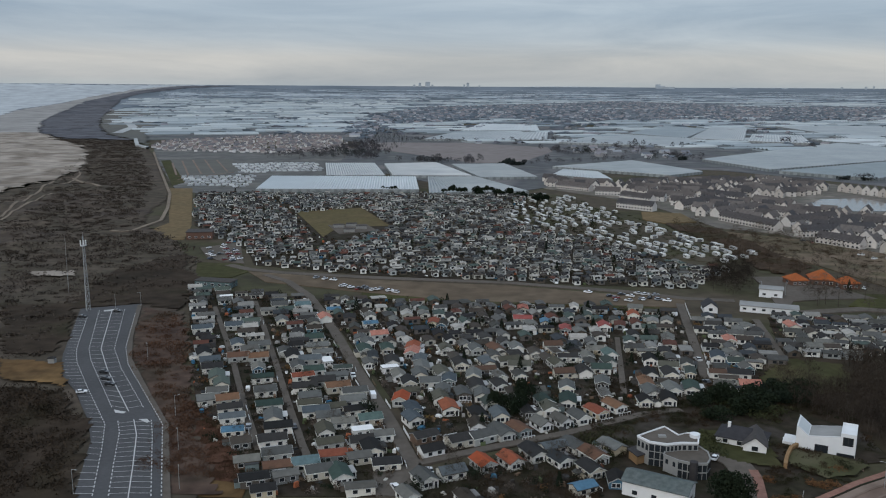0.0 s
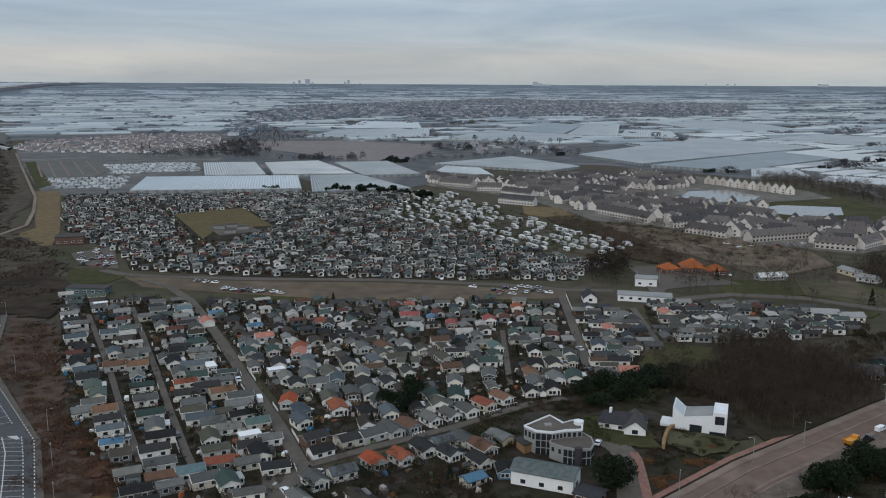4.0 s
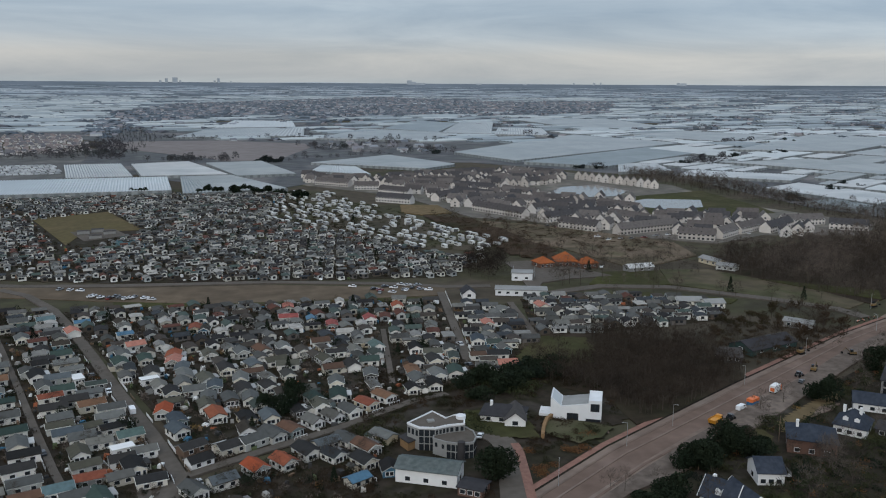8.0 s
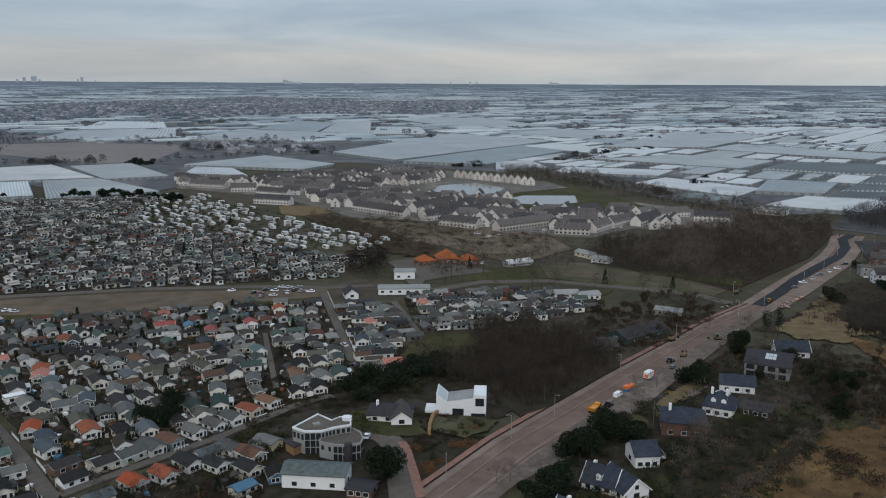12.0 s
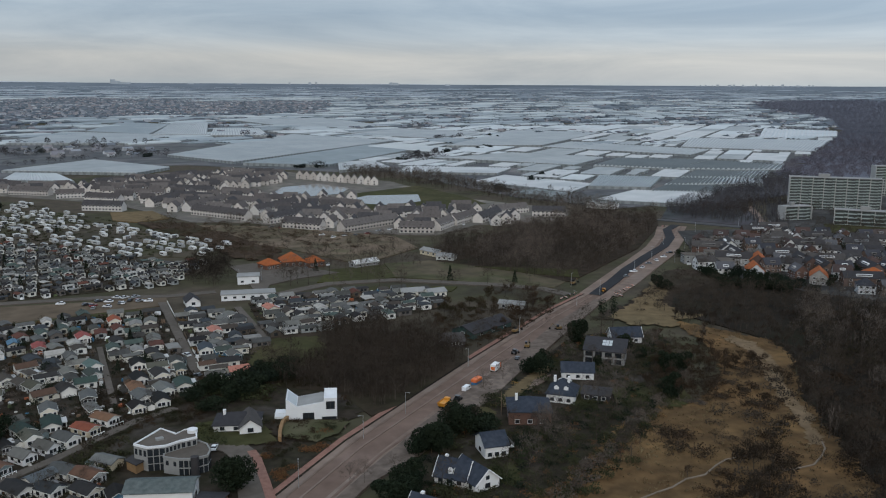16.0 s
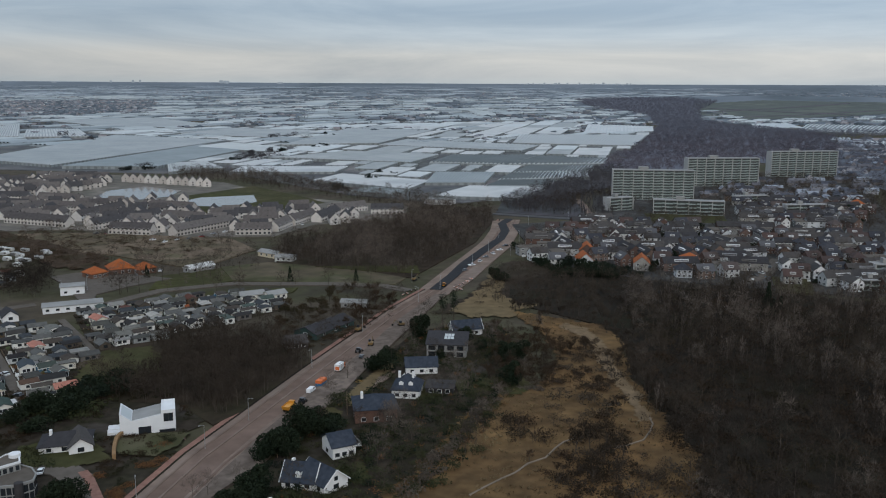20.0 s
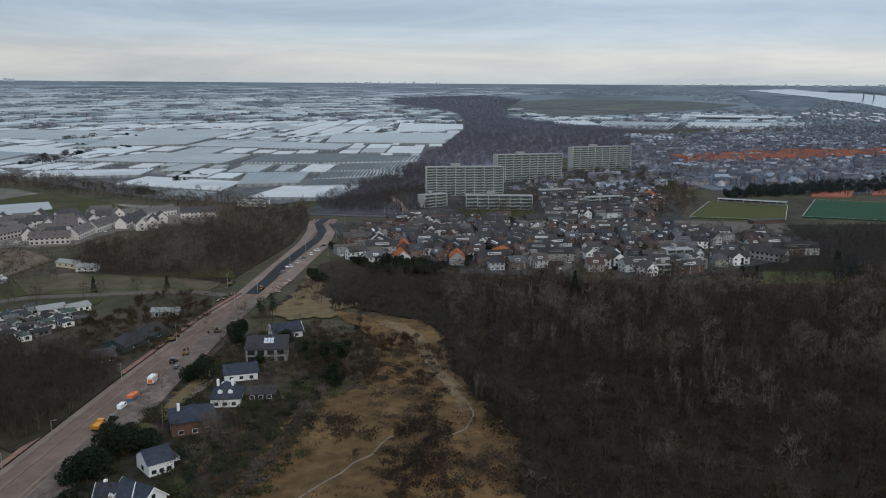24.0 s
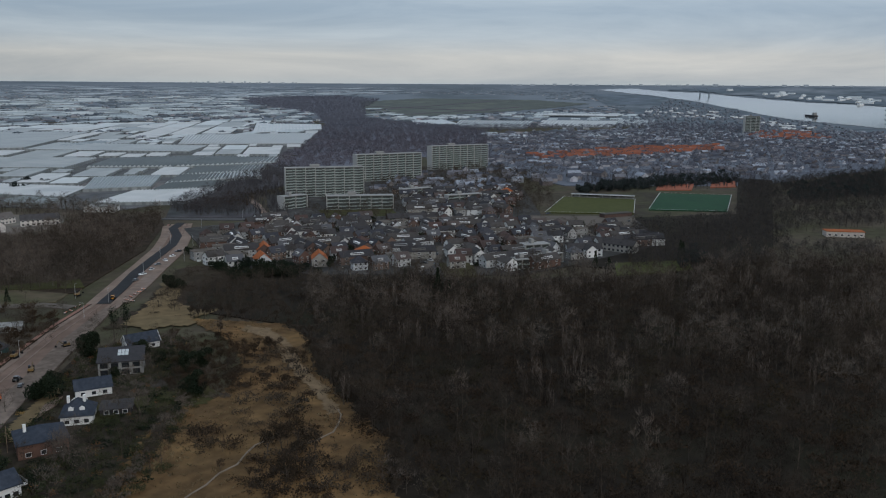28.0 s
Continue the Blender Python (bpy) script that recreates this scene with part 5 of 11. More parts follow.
# ---- greenhouses ----
def greenhouse(corners, h, ridges, roof_mat, label, swap=False, tooth=0.8, bold=False):
    """Glasshouse over four corners: walls, and a roof folded into many low ridges."""
    a, b, c, d = [Vector(p) for p in corners]
    if swap:
        a, b, c, d = b, c, d, a
    o = (a + b + c + d) / 4
    gz = ground_z(o.x, o.y)
    pts = [p - o for p in (a, b, c, d)]
    area = sum(p.x * q.y - q.x * p.y for p, q in zip(pts, pts[1:] + pts[:1]))
    order = pts if area > 0 else pts[::-1]
    walls = Shape()
    n = 4
    for i in range(n):
        p, q = order[i], order[(i + 1) % n]
        bays = max(2, round((q - p).length / 9))
        for k in range(bays):
            for m, f, g in ((0, 0.0, 0.6), (1, 0.6, 1.0)):
                e, o2 = p.lerp(q, (k + f) / bays), p.lerp(q, (k + g) / bays)
                walls.add([(e.x, e.y, 0), (o2.x, o2.y, 0), (o2.x, o2.y, h), (e.x, e.y, h)], [(0, 1, 2, 3)])
                walls.m[-1] = m
    thing = part("greenhouse", walls, (M_GHWALL, M_GHBAY))
    thing.location = (o.x, o.y, gz)
    tagged(thing, label, "greenhouse", "greenhouses")
    a, b, c, d = pts
    roof = Shape()
    rows = []
    for i in range(2 * ridges + 1):
        k = (i + (0.42 if bold and i % 2 else 0)) / (2 * ridges)
        z = h + 0.05 + (tooth if i % 2 else 0.0)
        p, q = a.lerp(b, k), d.lerp(c, k)
        rows += [(p.x, p.y, z), (q.x, q.y, z)]
    faces = [(2 * i, 2 * i + 2, 2 * i + 3, 2 * i + 1) for i in range(2 * ridges)]
    if (b - a).cross(d - a) < 0:
        faces = [f[::-1] for f in faces]
    ends = []
    for i in range(ridges):
        j = 4 * i
        ends += [(j, j + 2, j + 4), (j + 1, j + 5, j + 3)]
    roof.add(rows, faces + ends)
    # every second slope gets darker glass, painting the slopes' unequal reflection
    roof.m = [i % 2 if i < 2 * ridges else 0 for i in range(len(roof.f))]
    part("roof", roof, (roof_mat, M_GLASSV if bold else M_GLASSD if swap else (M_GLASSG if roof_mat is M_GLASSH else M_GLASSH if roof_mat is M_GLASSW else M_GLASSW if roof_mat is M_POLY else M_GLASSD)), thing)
    return thing


GH_DONE = []
GH = "glasshouse with many low roof ridges"

def glass(corners, h, n, mat, swap=False):
    """One large glasshouse at its corners, noted so that others keep clear of it."""
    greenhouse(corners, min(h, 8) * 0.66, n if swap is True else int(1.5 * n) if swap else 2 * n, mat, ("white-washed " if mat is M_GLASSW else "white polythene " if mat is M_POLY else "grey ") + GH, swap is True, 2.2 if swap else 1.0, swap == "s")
    GH_DONE.append(corners)


glass([(-188.6, 857.1), (-23.5, 860.7), (-30.9, 988.9), (-198.1, 985.6)], 8, 30, M_POLY)
glass([(-138.7, 1020.0), (-68.7, 1024.2), (-94.1, 1193.3), (-162.9, 1188.4)], 5, 12, M_GLASSH)
glass([(-59.9, 1024.8), (35.9, 1023.6), (-9.0, 1208.9), (-80.9, 1184.8)], 5, 18, M_GLASSH)
glass([(-13.0, 847.6), (88.3, 867.4), (39.4, 1010.1), (-17.4, 1006.7)], 5, 14, M_GLASSG)
glass([(45.9, 1003.7), (113.6, 1014.5), (86.9, 1196.6), (13.1, 1182.1)], 5, 14, M_GLASSG)
glass([(-44.9, 1771.0), (215.8, 1777.7), (256.9, 2097.4), (39.7, 2128.7)], 6, 16, M_GLASSH)
glass([(44.6, 2159.5), (246.0, 2185.2), (278.3, 2550.2), (113.6, 2611.5)], 6, 10, M_GLASSW)
glass([(149.1, 1156.3), (277.8, 1043.6), (334.6, 1096.5), (279.7, 1263.8)], 5, 18, M_GLASSH)
glass([(133.5, 1042.2), (198.0, 988.2), (198.0, 1084.7), (157.6, 1117.6)], 5, 10, M_GLASSW)
glass([(391.6, 1291.1), (430.9, 1125.2), (873.3, 1425.7), (798.5, 1730.4)], 6, 14, M_GLASSH)
glass([(435.1, 1101.3), (513.2, 1013.1), (752.7, 1189.9), (772.8, 1345.4)], 6, 14, M_GLASSG)
glass([(500.3, 949.4), (576.0, 949.0), (603.3, 1035.0), (562.7, 1070.6)], 5, 10, M_GLASSH)
glass([(229.7, 1695.8), (420.5, 1585.9), (568.6, 1831.7), (395.2, 2064.1)], 6, 16, M_GLASSH)
glass([(443.6, 2066.9), (531.2, 1878.7), (720.5, 2340.7), (649.0, 2553.0)], 6, 12, M_GLASSG)
glass([(524.5, 1830.7), (623.8, 1775.3), (836.4, 2366.7), (750.2, 2411.1)], 12, 12, M_GLASSH)
glass([(629.9, 1771.9), (735.7, 1712.9), (842.0, 2011.3), (743.2, 2064.3)], 6, 10, M_GLASSH)
glass([(738.1, 1295.0), (771.9, 1119.7), (832.5, 1174.1), (829.4, 1350.1)], 6, 14, M_GLASSW, True)
glass([(550.9, 897.0), (644.6, 813.8), (703.0, 858.4), (600.8, 949.9)], 5, 16, M_GLASSW)
glass([(710.2, 1022.8), (794.0, 838.9), (920.5, 909.1), (860.4, 1051.3)], 7, 18, M_GLASSH)
glass([(569.4, 757.0), (589.1, 625.1), (659.5, 666.7), (636.2, 790.2)], 5, 16, M_GLASSW)
glass([(535.6, 653.2), (545.9, 603.8), (576.9, 616.1), (573.1, 658.2)], 5, 8, M_GLASSG)
glass([(821.0, 829.0), (873.7, 738.7), (1023.6, 803.9), (931.9, 894.8)], 5, 13, M_GLASSW, "s")
glass([(876.9, 736.7), (982.0, 653.8), (1047.5, 691.1), (1018.9, 795.2)], 5, 14, M_GLASSW, "s")
glass([(796.2, 659.9), (874.7, 603.6), (948.8, 647.4), (881.1, 706.7)], 5, 14, M_GLASSW, "s")
glass([(717.7, 617.1), (820.8, 565.9), (861.1, 597.1), (788.1, 657.3)], 5, 16, M_GLASSW, "s")
glass([(656.8, 582.4), (707.4, 544.9), (760.0, 571.4), (716.0, 611.8)], 5, 12, M_GLASSW, "s")
glass([(639.7, 653.2), (687.9, 610.4), (781.4, 676.8), (733.1, 730.2)], 5, 10, M_GLASSG)
glass([(568.9, 569.1), (612.9, 503.1), (700.9, 537.8), (654.3, 601.3)], 5, 12, M_GLASSW)
glass([(1003.5, 1140.3), (1081.5, 880.1), (1203.2, 940.5), (1150.4, 1225.4)], 6, 18, M_GLASSH)
glass([(1219.3, 1014.5), (1325.3, 821.8), (1641.4, 987.7), (1454.3, 1186.0)], 6, 20, M_GLASSH)
glass([(1583.1, 1113.2), (1800.8, 1065.8), (2028.6, 1201.8), (1999.4, 1390.9)], 6, 10, M_GLASSW)
glass([(874.2, 1250.5), (1034.4, 1175.6), (1456.5, 1452.5), (1341.6, 1640.9)], 6, 14, M_GLASSH)
glass([(909.1, 1669.1), (985.9, 1450.6), (1223.0, 1610.7), (1138.3, 1852.5)], 6, 14, M_GLASSH)
glass([(977.0, 2528.6), (941.7, 2029.2), (1193.8, 1971.6), (1326.3, 2632.1)], 6, 10, M_GLASSH)
glass([(2108.3, 852.1), (2143.2, 660.7), (2560.9, 762.7), (2524.5, 991.7)], 5, 14, M_GLASSW, "s")
glass([(2926.3, 841.1), (2962.9, 590.8), (3276.1, 611.4), (3197.7, 886.2)], 5, 10, M_GLASSW)
glass([(2256.5, 663.7), (2289.6, 470.5), (2733.1, 535.6), (2655.1, 762.9)], 5, 10, M_GLASSH)
glass([(2172.5, 989.3), (2278.8, 899.9), (2576.8, 1078.0), (2398.7, 1101.6)], 5, 12, M_GLASSW)
glass([(2400.8, 485.7), (2416.6, 387.2), (2866.5, 442.1), (2851.6, 559.1)], 5, 10, M_GLASSW, "s")

# glasshouses between the large ones
rg = random.Random(8)
ca, sa = math.cos(0.55), math.sin(0.55)
BELT_H = [(523.0, 985.9), (557.4, 931.8), (581.1, 857.3), (572.4, 760.8), (537.3, 654.3), (570.8, 598.4), (553.8, 526.9), (490.6, 465.3), (475.0, 512.9), (505.0, 586.9), (505.0, 701.7), (502.4, 798.8), (483.8, 883.4)]
GAPS = [(546.6, 974.5), (584.3, 951.4), (640.1, 830.4), (601.3, 605.5), (713.5, 550.7), (1022.4, 682.3), (1728.8, 1031.1), (2229.1, 1574.4), (1477.8, 1819.8), (825.7, 1905.4), (813.5, 1286.1), (583.0, 1105.8)]
for du, dv, keep in ((150, 64, 0.9), (96, 42, 0.9), (58, 33, 0.75), (40, 22, 0.5)):
    for x, y in scatter(GAPS, 0.55, du, dv, 0.01, rg):
        w, l = du / 2 - 2.5, dv / 2 - rg.choice((2.5, 2.5, 5))
        quad = [(x + e * ca - k * sa, y + e * sa + k * ca) for e, k in ((-w, -l), (w, -l), (w, l), (-w, l))]
        tests = quad + [(x + e * w * ca - k * l * sa, y + e * w * sa + k * l * ca) for e in (-1, -0.5, 0, 0.5, 1) for k in (-1, 0, 1)]
        if any(inside(q, c) for q in tests for c in GH_DONE) or any(inside(q, quad) for c in GH_DONE for q in c) or inside((x, y), BELT_H) or rg.random() > keep:
            continue
        mat = rg.choice((M_GLASSH, M_GLASSH, M_GLASSW, M_GLASSG))
        GH_DONE.append(quad)
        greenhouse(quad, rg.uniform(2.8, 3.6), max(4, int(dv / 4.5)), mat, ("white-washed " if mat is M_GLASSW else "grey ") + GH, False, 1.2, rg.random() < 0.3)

# the far plain: strips of glass, hedges, woods and villages out to the horizon
VILLAGE = [(-238, 1973), (-296, 3376), (-75, 4821), (667, 5795), (1473, 7140), (1880, 5265), (2628, 5127), (1667, 3243), (1028, 2868), (1073, 3171), (713, 2970), (430, 3032), (134, 3093), (-140, 2554), (-143, 1764)]
WOOD_TRUE = [(5313, 3808), (6314, 4060), (6761, 3779), (5639, 2846), (3514, 1851), (2532, 1331), (2290, 1101), (2125, 845), (1872, 673), (1365, 488), (1183, 522), (1032, 547), (864, 559), (973, 656), (1248, 782), (1605, 958), (2090, 1223), (2746, 1643), (3232, 2075), (3654, 2547)]
PASTURE = [(4600, 2500), (6200, 3500), (9000, 4300), (8700, 2600), (6900, 1900), (5900, 1400), (5400, 1100), (3684, 1000), (3300, 1100), (2700, 1280)]
GLASS_E = [(2571, 1487), (2623, 1069), (2778, 828), (2499, 389), (3318, 550), (3684, 947), (3568, 1114)]
rg = random.Random(5)
plain = {"glass": ([], []), "trees": ([], []), "hazy_glass": ([], []), "hazy_trees": ([], []), "walls": ([], []), "roofs": ([], [])}


def plain_box(key, x, y, ang, w, l, h, ridges=0, roof_key=None):
    """A low block of the far plain with a folded or a pitched roof."""
    v, t = plain[key]
    ca, sa = math.cos(ang), math.sin(ang)

    def at(e, k, z):
        px_, py_, pz_, s = far_at(x + e * ca - k * sa, y + e * sa + k * ca)
        return (px_, py_, pz_ + z * s)

    n = len(v)
    v += [at(e, k, z) for z in (-3, h) for e, k in ((-w, -l), (w, -l), (w, l), (-w, l))]
    for i in range(4):
        j = (i + 1) % 4
        t += [(n + i, n + j, n + 4 + j), (n + i, n + 4 + j, n + 4 + i)]
    if roof_key:
        v, t = plain[roof_key]
        n = len(v)
        v += [at(e, k, z) for e in (-w, w) for k, z in ((-l, h), (0, h + l * 0.8), (l, h))]
        t += [(n, n + 3, n + 4), (n, n + 4, n + 1), (n + 1, n + 4, n + 5), (n + 1, n + 5, n + 2)]
        return
    m = n + 4
    base = m
    for i in range(1, 2 * ridges):
        k = -l + l * i / ridges
        q = len(v)
        v += [at(-w, k, h + (min(2.2, l / ridges * 0.45) if i % 2 else 0)), at(w, k, h + (min(2.2, l / ridges * 0.45) if i % 2 else 0))]
        t += [(base, base + 1, q + 1), (base, q + 1, q)]
        base = q
    t += [(base, base + 1, n + 6), (base, n + 6, n + 7)]


def plain_tree(x, y, w, h, key="trees"):
    """A ragged low heap of twigs."""
    v, t = plain[key]
    n = len(v)
    k = 7
    for ring, (rad, z) in enumerate(((1.0, -0.1), (0.85, 0.55), (0.35, 1.0))):
        for i in range(k):
            a = 6.283 * (i + 0.5 * ring) / k
            q = rad * w * rg.uniform(0.7, 1.25)
            px_, py_, pz_, s = far_at(x + q * math.cos(a), y + q * math.sin(a))
            v.append((px_, py_, pz_ + z * h * s * rg.uniform(0.75, 1.2)))
    for ring in (0, 1):
        for i in range(k):
            a, b = n + ring * k + i, n + ring * k + (i + 1) % k
            t += [(a, b, b + k), (a, b + k, a + k)]
    t += [(n + 2 * k, n + 2 * k + i, n + 2 * k + i + 1) for i in range(1, k - 1)]


def plain_band(R0, R1, du, dv, ang, keep, ridges):
    """Fills a ring of the plain with parcels on a turned grid."""
    a0, a1 = radians(-33), radians(104)
    rows = int((R1 - R0) / dv)
    wedge = [(R0 * math.sin(a0), R0 * math.cos(a0))] + [(R1 * math.sin(a0 + (a1 - a0) * i / 12), R1 * math.cos(a0 + (a1 - a0) * i / 12)) for i in range(13)] + [(R0 * math.sin(a1 + (a0 - a1) * i / 12), R0 * math.cos(a1 + (a0 - a1) * i / 12)) for i in range(12)]
    for x, y in scatter(wedge, ang, du, dv, 0.14, rg):
        az = math.degrees(math.atan2(x, y))
        coast = -22.0 + 4.5 * min(1, (R0 + 1500) / 9000)
        if az < coast or any(inside((x, y), q) for q in (WOOD_TRUE, PASTURE)) or (R0 < 2650 and any(inside((x, y), c) for c in GH_DONE)):
            continue
        sx, sy = far_at(x, y)[:2]
        if inside((sx, sy), FAR_KEEP) or inside((sx, sy), BELT_E):
            continue
        f = noise.noise((x / 1500, y / 1500, 4.0)) + 0.6 * noise.noise((x / 500, y / 500, 8.0))
        east = min(1.0, max(0.0, (az - 62) / 8))
        if R0 < 2000 and az < 2 and math.hypot(x, y) < 2040:
            continue
        west = 0.25 * min(1.0, max(0.0, (-1 - az) / 4)) if R0 < 4300 else 0.0
        k = keep + west + (0.35 - west) * f - 0.6 * east * (0 if inside((x, y), GLASS_E) else 1)
        if inside((x, y), VILLAGE):
            k = 0.04
        if rg.random() < k:
            # farther rings take the glass and trees with haze in their colour
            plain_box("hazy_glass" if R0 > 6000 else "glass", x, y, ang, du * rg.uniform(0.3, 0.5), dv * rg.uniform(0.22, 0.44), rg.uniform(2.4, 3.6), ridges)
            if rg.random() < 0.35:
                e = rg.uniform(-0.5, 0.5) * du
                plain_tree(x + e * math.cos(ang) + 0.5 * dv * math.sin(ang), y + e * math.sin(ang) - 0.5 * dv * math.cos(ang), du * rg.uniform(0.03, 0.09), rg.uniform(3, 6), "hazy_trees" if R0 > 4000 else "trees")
        else:
            for _ in range(3):
                plain_tree(x + rg.uniform(-0.5, 0.5) * du, y + rg.uniform(-0.5, 0.5) * dv, du * rg.uniform(0.05, 0.15), rg.uniform(3, 7), "hazy_trees" if R0 > 4000 else "trees")
            for _ in range(2):
                if rg.random() < 0.7:
                    plain_box("walls", x + rg.uniform(-0.5, 0.5) * du, y + rg.uniform(-0.5, 0.5) * dv, ang + rg.choice((0, 1.57)), rg.uniform(5, 12), rg.uniform(3.5, 5), rg.uniform(3, 4.5), 0, "roofs")


FAR_KEEP = [(4700, 1300), (4251.0, 990.0), (3300, 560), (2420, 330), (1040, 330), (950, -500), (4900, -700)]
plain_band(1650, 2600, 150, 58, 0.30, 0.62, 4)
plain_band(2600, 4200, 170, 66, 0.22, 0.62, 4)
plain_band(4200, 7500, 280, 120, 0.12, 0.56, 3)
plain_band(7500, 14000, 480, 260, 0.05, 0.42, 2)
plain_band(14000, 30000, 900, 700, -0.05, 0.28, 1)
for x, y in scatter(VILLAGE, 0.2, 34, 40, 0.4, rg):
    u = rg.random()
    if u < 0.42:
        plain_box("walls", x, y, rg.choice((0.2, 1.77)) + rg.uniform(-0.3, 0.3), rg.uniform(5, 12), rg.uniform(3.5, 5), rg.uniform(3, 5), 0, "roofs")
    elif u < 0.85:
        plain_tree(x, y, rg.uniform(7, 20), rg.uniform(4, 8), "hazy_trees")
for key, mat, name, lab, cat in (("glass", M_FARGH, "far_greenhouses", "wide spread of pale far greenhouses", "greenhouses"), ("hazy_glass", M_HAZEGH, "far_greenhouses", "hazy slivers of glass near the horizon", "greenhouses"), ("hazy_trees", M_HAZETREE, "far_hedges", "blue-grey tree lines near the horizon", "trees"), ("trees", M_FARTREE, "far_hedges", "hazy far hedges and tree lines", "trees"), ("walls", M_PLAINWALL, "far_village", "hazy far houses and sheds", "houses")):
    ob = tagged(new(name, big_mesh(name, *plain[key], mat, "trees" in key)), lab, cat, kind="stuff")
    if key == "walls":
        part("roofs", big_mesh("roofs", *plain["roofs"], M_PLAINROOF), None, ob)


# ---- chalets ----
def window(w, h, face, at, name="window"):
    """A white frame with a dark pane, set on a wall: face is 0..3 for -y, +x, +y, -x."""
    s = Shape()
    s.box(-w / 2, -0.05, 0, w / 2, 0.02, h, 0)
    s.box(-w / 2 + 0.12, -0.07, 0.12, w / 2 - 0.12, -0.045, h - 0.12, 1)
    return s


def turned(shape, quarter, at):
    ca, sa = ((1, 0), (0, 1), (-1, 0), (0, -1))[quarter]
    out = Shape()
    out.v = [(x * ca - y * sa + at[0], x * sa + y * ca + at[1], z + at[2]) for x, y, z in shape.v]
    out.f, out.m = shape.f, shape.m
    return out


def chalet(w, l, h, rise_h, kind, roof_mat, wall_mat, label, detail=True, annex=0):
    """A holiday chalet: its walls are the thing, with roof, windows, door and porch as parts. The ridge runs along y."""
    walls = Shape()
    if kind == "flat":
        walls.box(-w / 2, -l / 2, 0, w / 2, l / 2, h)
        roof = Shape().box(-w / 2 - 0.3, -l / 2 - 0.3, h + 0.003, w / 2 + 0.3, l / 2 + 0.3, h + 0.28)
    elif kind == "hip":
        walls.box(-w / 2, -l / 2, 0, w / 2, l / 2, h)
        roof = Shape().hipped(w, l, h + 0.003, rise_h)
    else:
        walls.gable(w, l, h, rise_h)
        roof = Shape().pitched(w, l, h, rise_h)
    thing = part("chalet", walls, wall_mat)
    tagged(thing, label, "chalet", "holiday chalets")
    part("roof", roof, roof_mat, thing)
    front = Shape()
    front.box(-w * 0.36, -l / 2 - 0.06, 0.75, w * 0.18, -l / 2 + 0.02, 2.1, 0)
    for k in range(2):
        x0 = -w * 0.36 + 0.12 + k * w * 0.26
        front.box(x0, -l / 2 - 0.08, 0.9, x0 + w * 0.26 - 0.2, -l / 2 - 0.055, 1.98, 1)
    part("window", front, (M_WHITE, M_PANE), thing)
    if detail:
        part("door", turned(window(0.95, 2.05, 0, 0), 0, (w * 0.35, -l / 2, 0.05)), (M_WHITE, M_PANE), thing)
        for k in (-0.25, 0.2):
            part("window", turned(window(1.7, 1.25, 0, 0), 1, (w / 2, l * k, 0.8)), (M_WHITE, M_PANE), thing)
            part("window", turned(window(1.5, 1.25, 0, 0), 3, (-w / 2, l * k, 0.8)), (M_WHITE, M_PANE), thing)
        fas = Shape()
        ends = (0.3, h + 0.06, 0.24) if kind == "flat" else (0.36, h - 0.2, 0.16)
        for sx in (-1, 1):
            x = sx * (w / 2 + ends[0])
            fas.box(x - 0.06, -l / 2 - 0.38, ends[1], x + 0.06, l / 2 + 0.38, ends[1] + ends[2])
            if kind in ("gable", "porch"):
                for sy in (-1, 1):
                    fas.tube((sx * (w / 2 + 0.36), sy * (l / 2 + 0.36), h - 0.16), (0, sy * (l / 2 + 0.36), h + rise_h + 0.06), 0.10, 0.10, 4)
            if kind in ("flat", "hip"):
                y = sx * (l / 2 + 0.32)
                fas.box(-w / 2 - 0.36, y - 0.06, ends[1], w / 2 + 0.36, y + 0.06, ends[1] + ends[2])
        part("fascia", fas, M_FASCIA, thing)
        if annex:
            a = Shape().box(w / 2 + 0.01, -l * 0.1, 0, w / 2 + annex, l * 0.45, 2.05, 0)
            a.box(w / 2 + 0.01, -l * 0.1 - 0.15, 2.053, w / 2 + annex + 0.2, l * 0.45 + 0.1, 2.2, 1)
            a.box(w / 2 + 0.3, -l * 0.1 - 0.03, 0.7, w / 2 + annex - 0.3, -l * 0.1 + 0.01, 1.9, 2)
            part("lean_to", a, (wall_mat, M_ANNEX, M_PANE), thing)
        if kind == "porch":
            deck = Shape().box(-w / 2, -l / 2 - 1.8, 0, w / 2, -l / 2 - 0.09, 0.3)
            part("deck", deck, M_WOODD, thing)
            rail = Shape()
            for k in range(5):
                x = -w / 2 + 0.1 + (w - 0.2) * k / 4
                rail.box(x - 0.06, -l / 2 - 1.76, 0.3, x + 0.06, -l / 2 - 1.64, 1.2)
            rail.box(-w / 2, -l / 2 - 1.77, 1.1, w / 2, -l / 2 - 1.63, 1.25)
            part("railing", rail, M_WHITE, thing)
    return thing


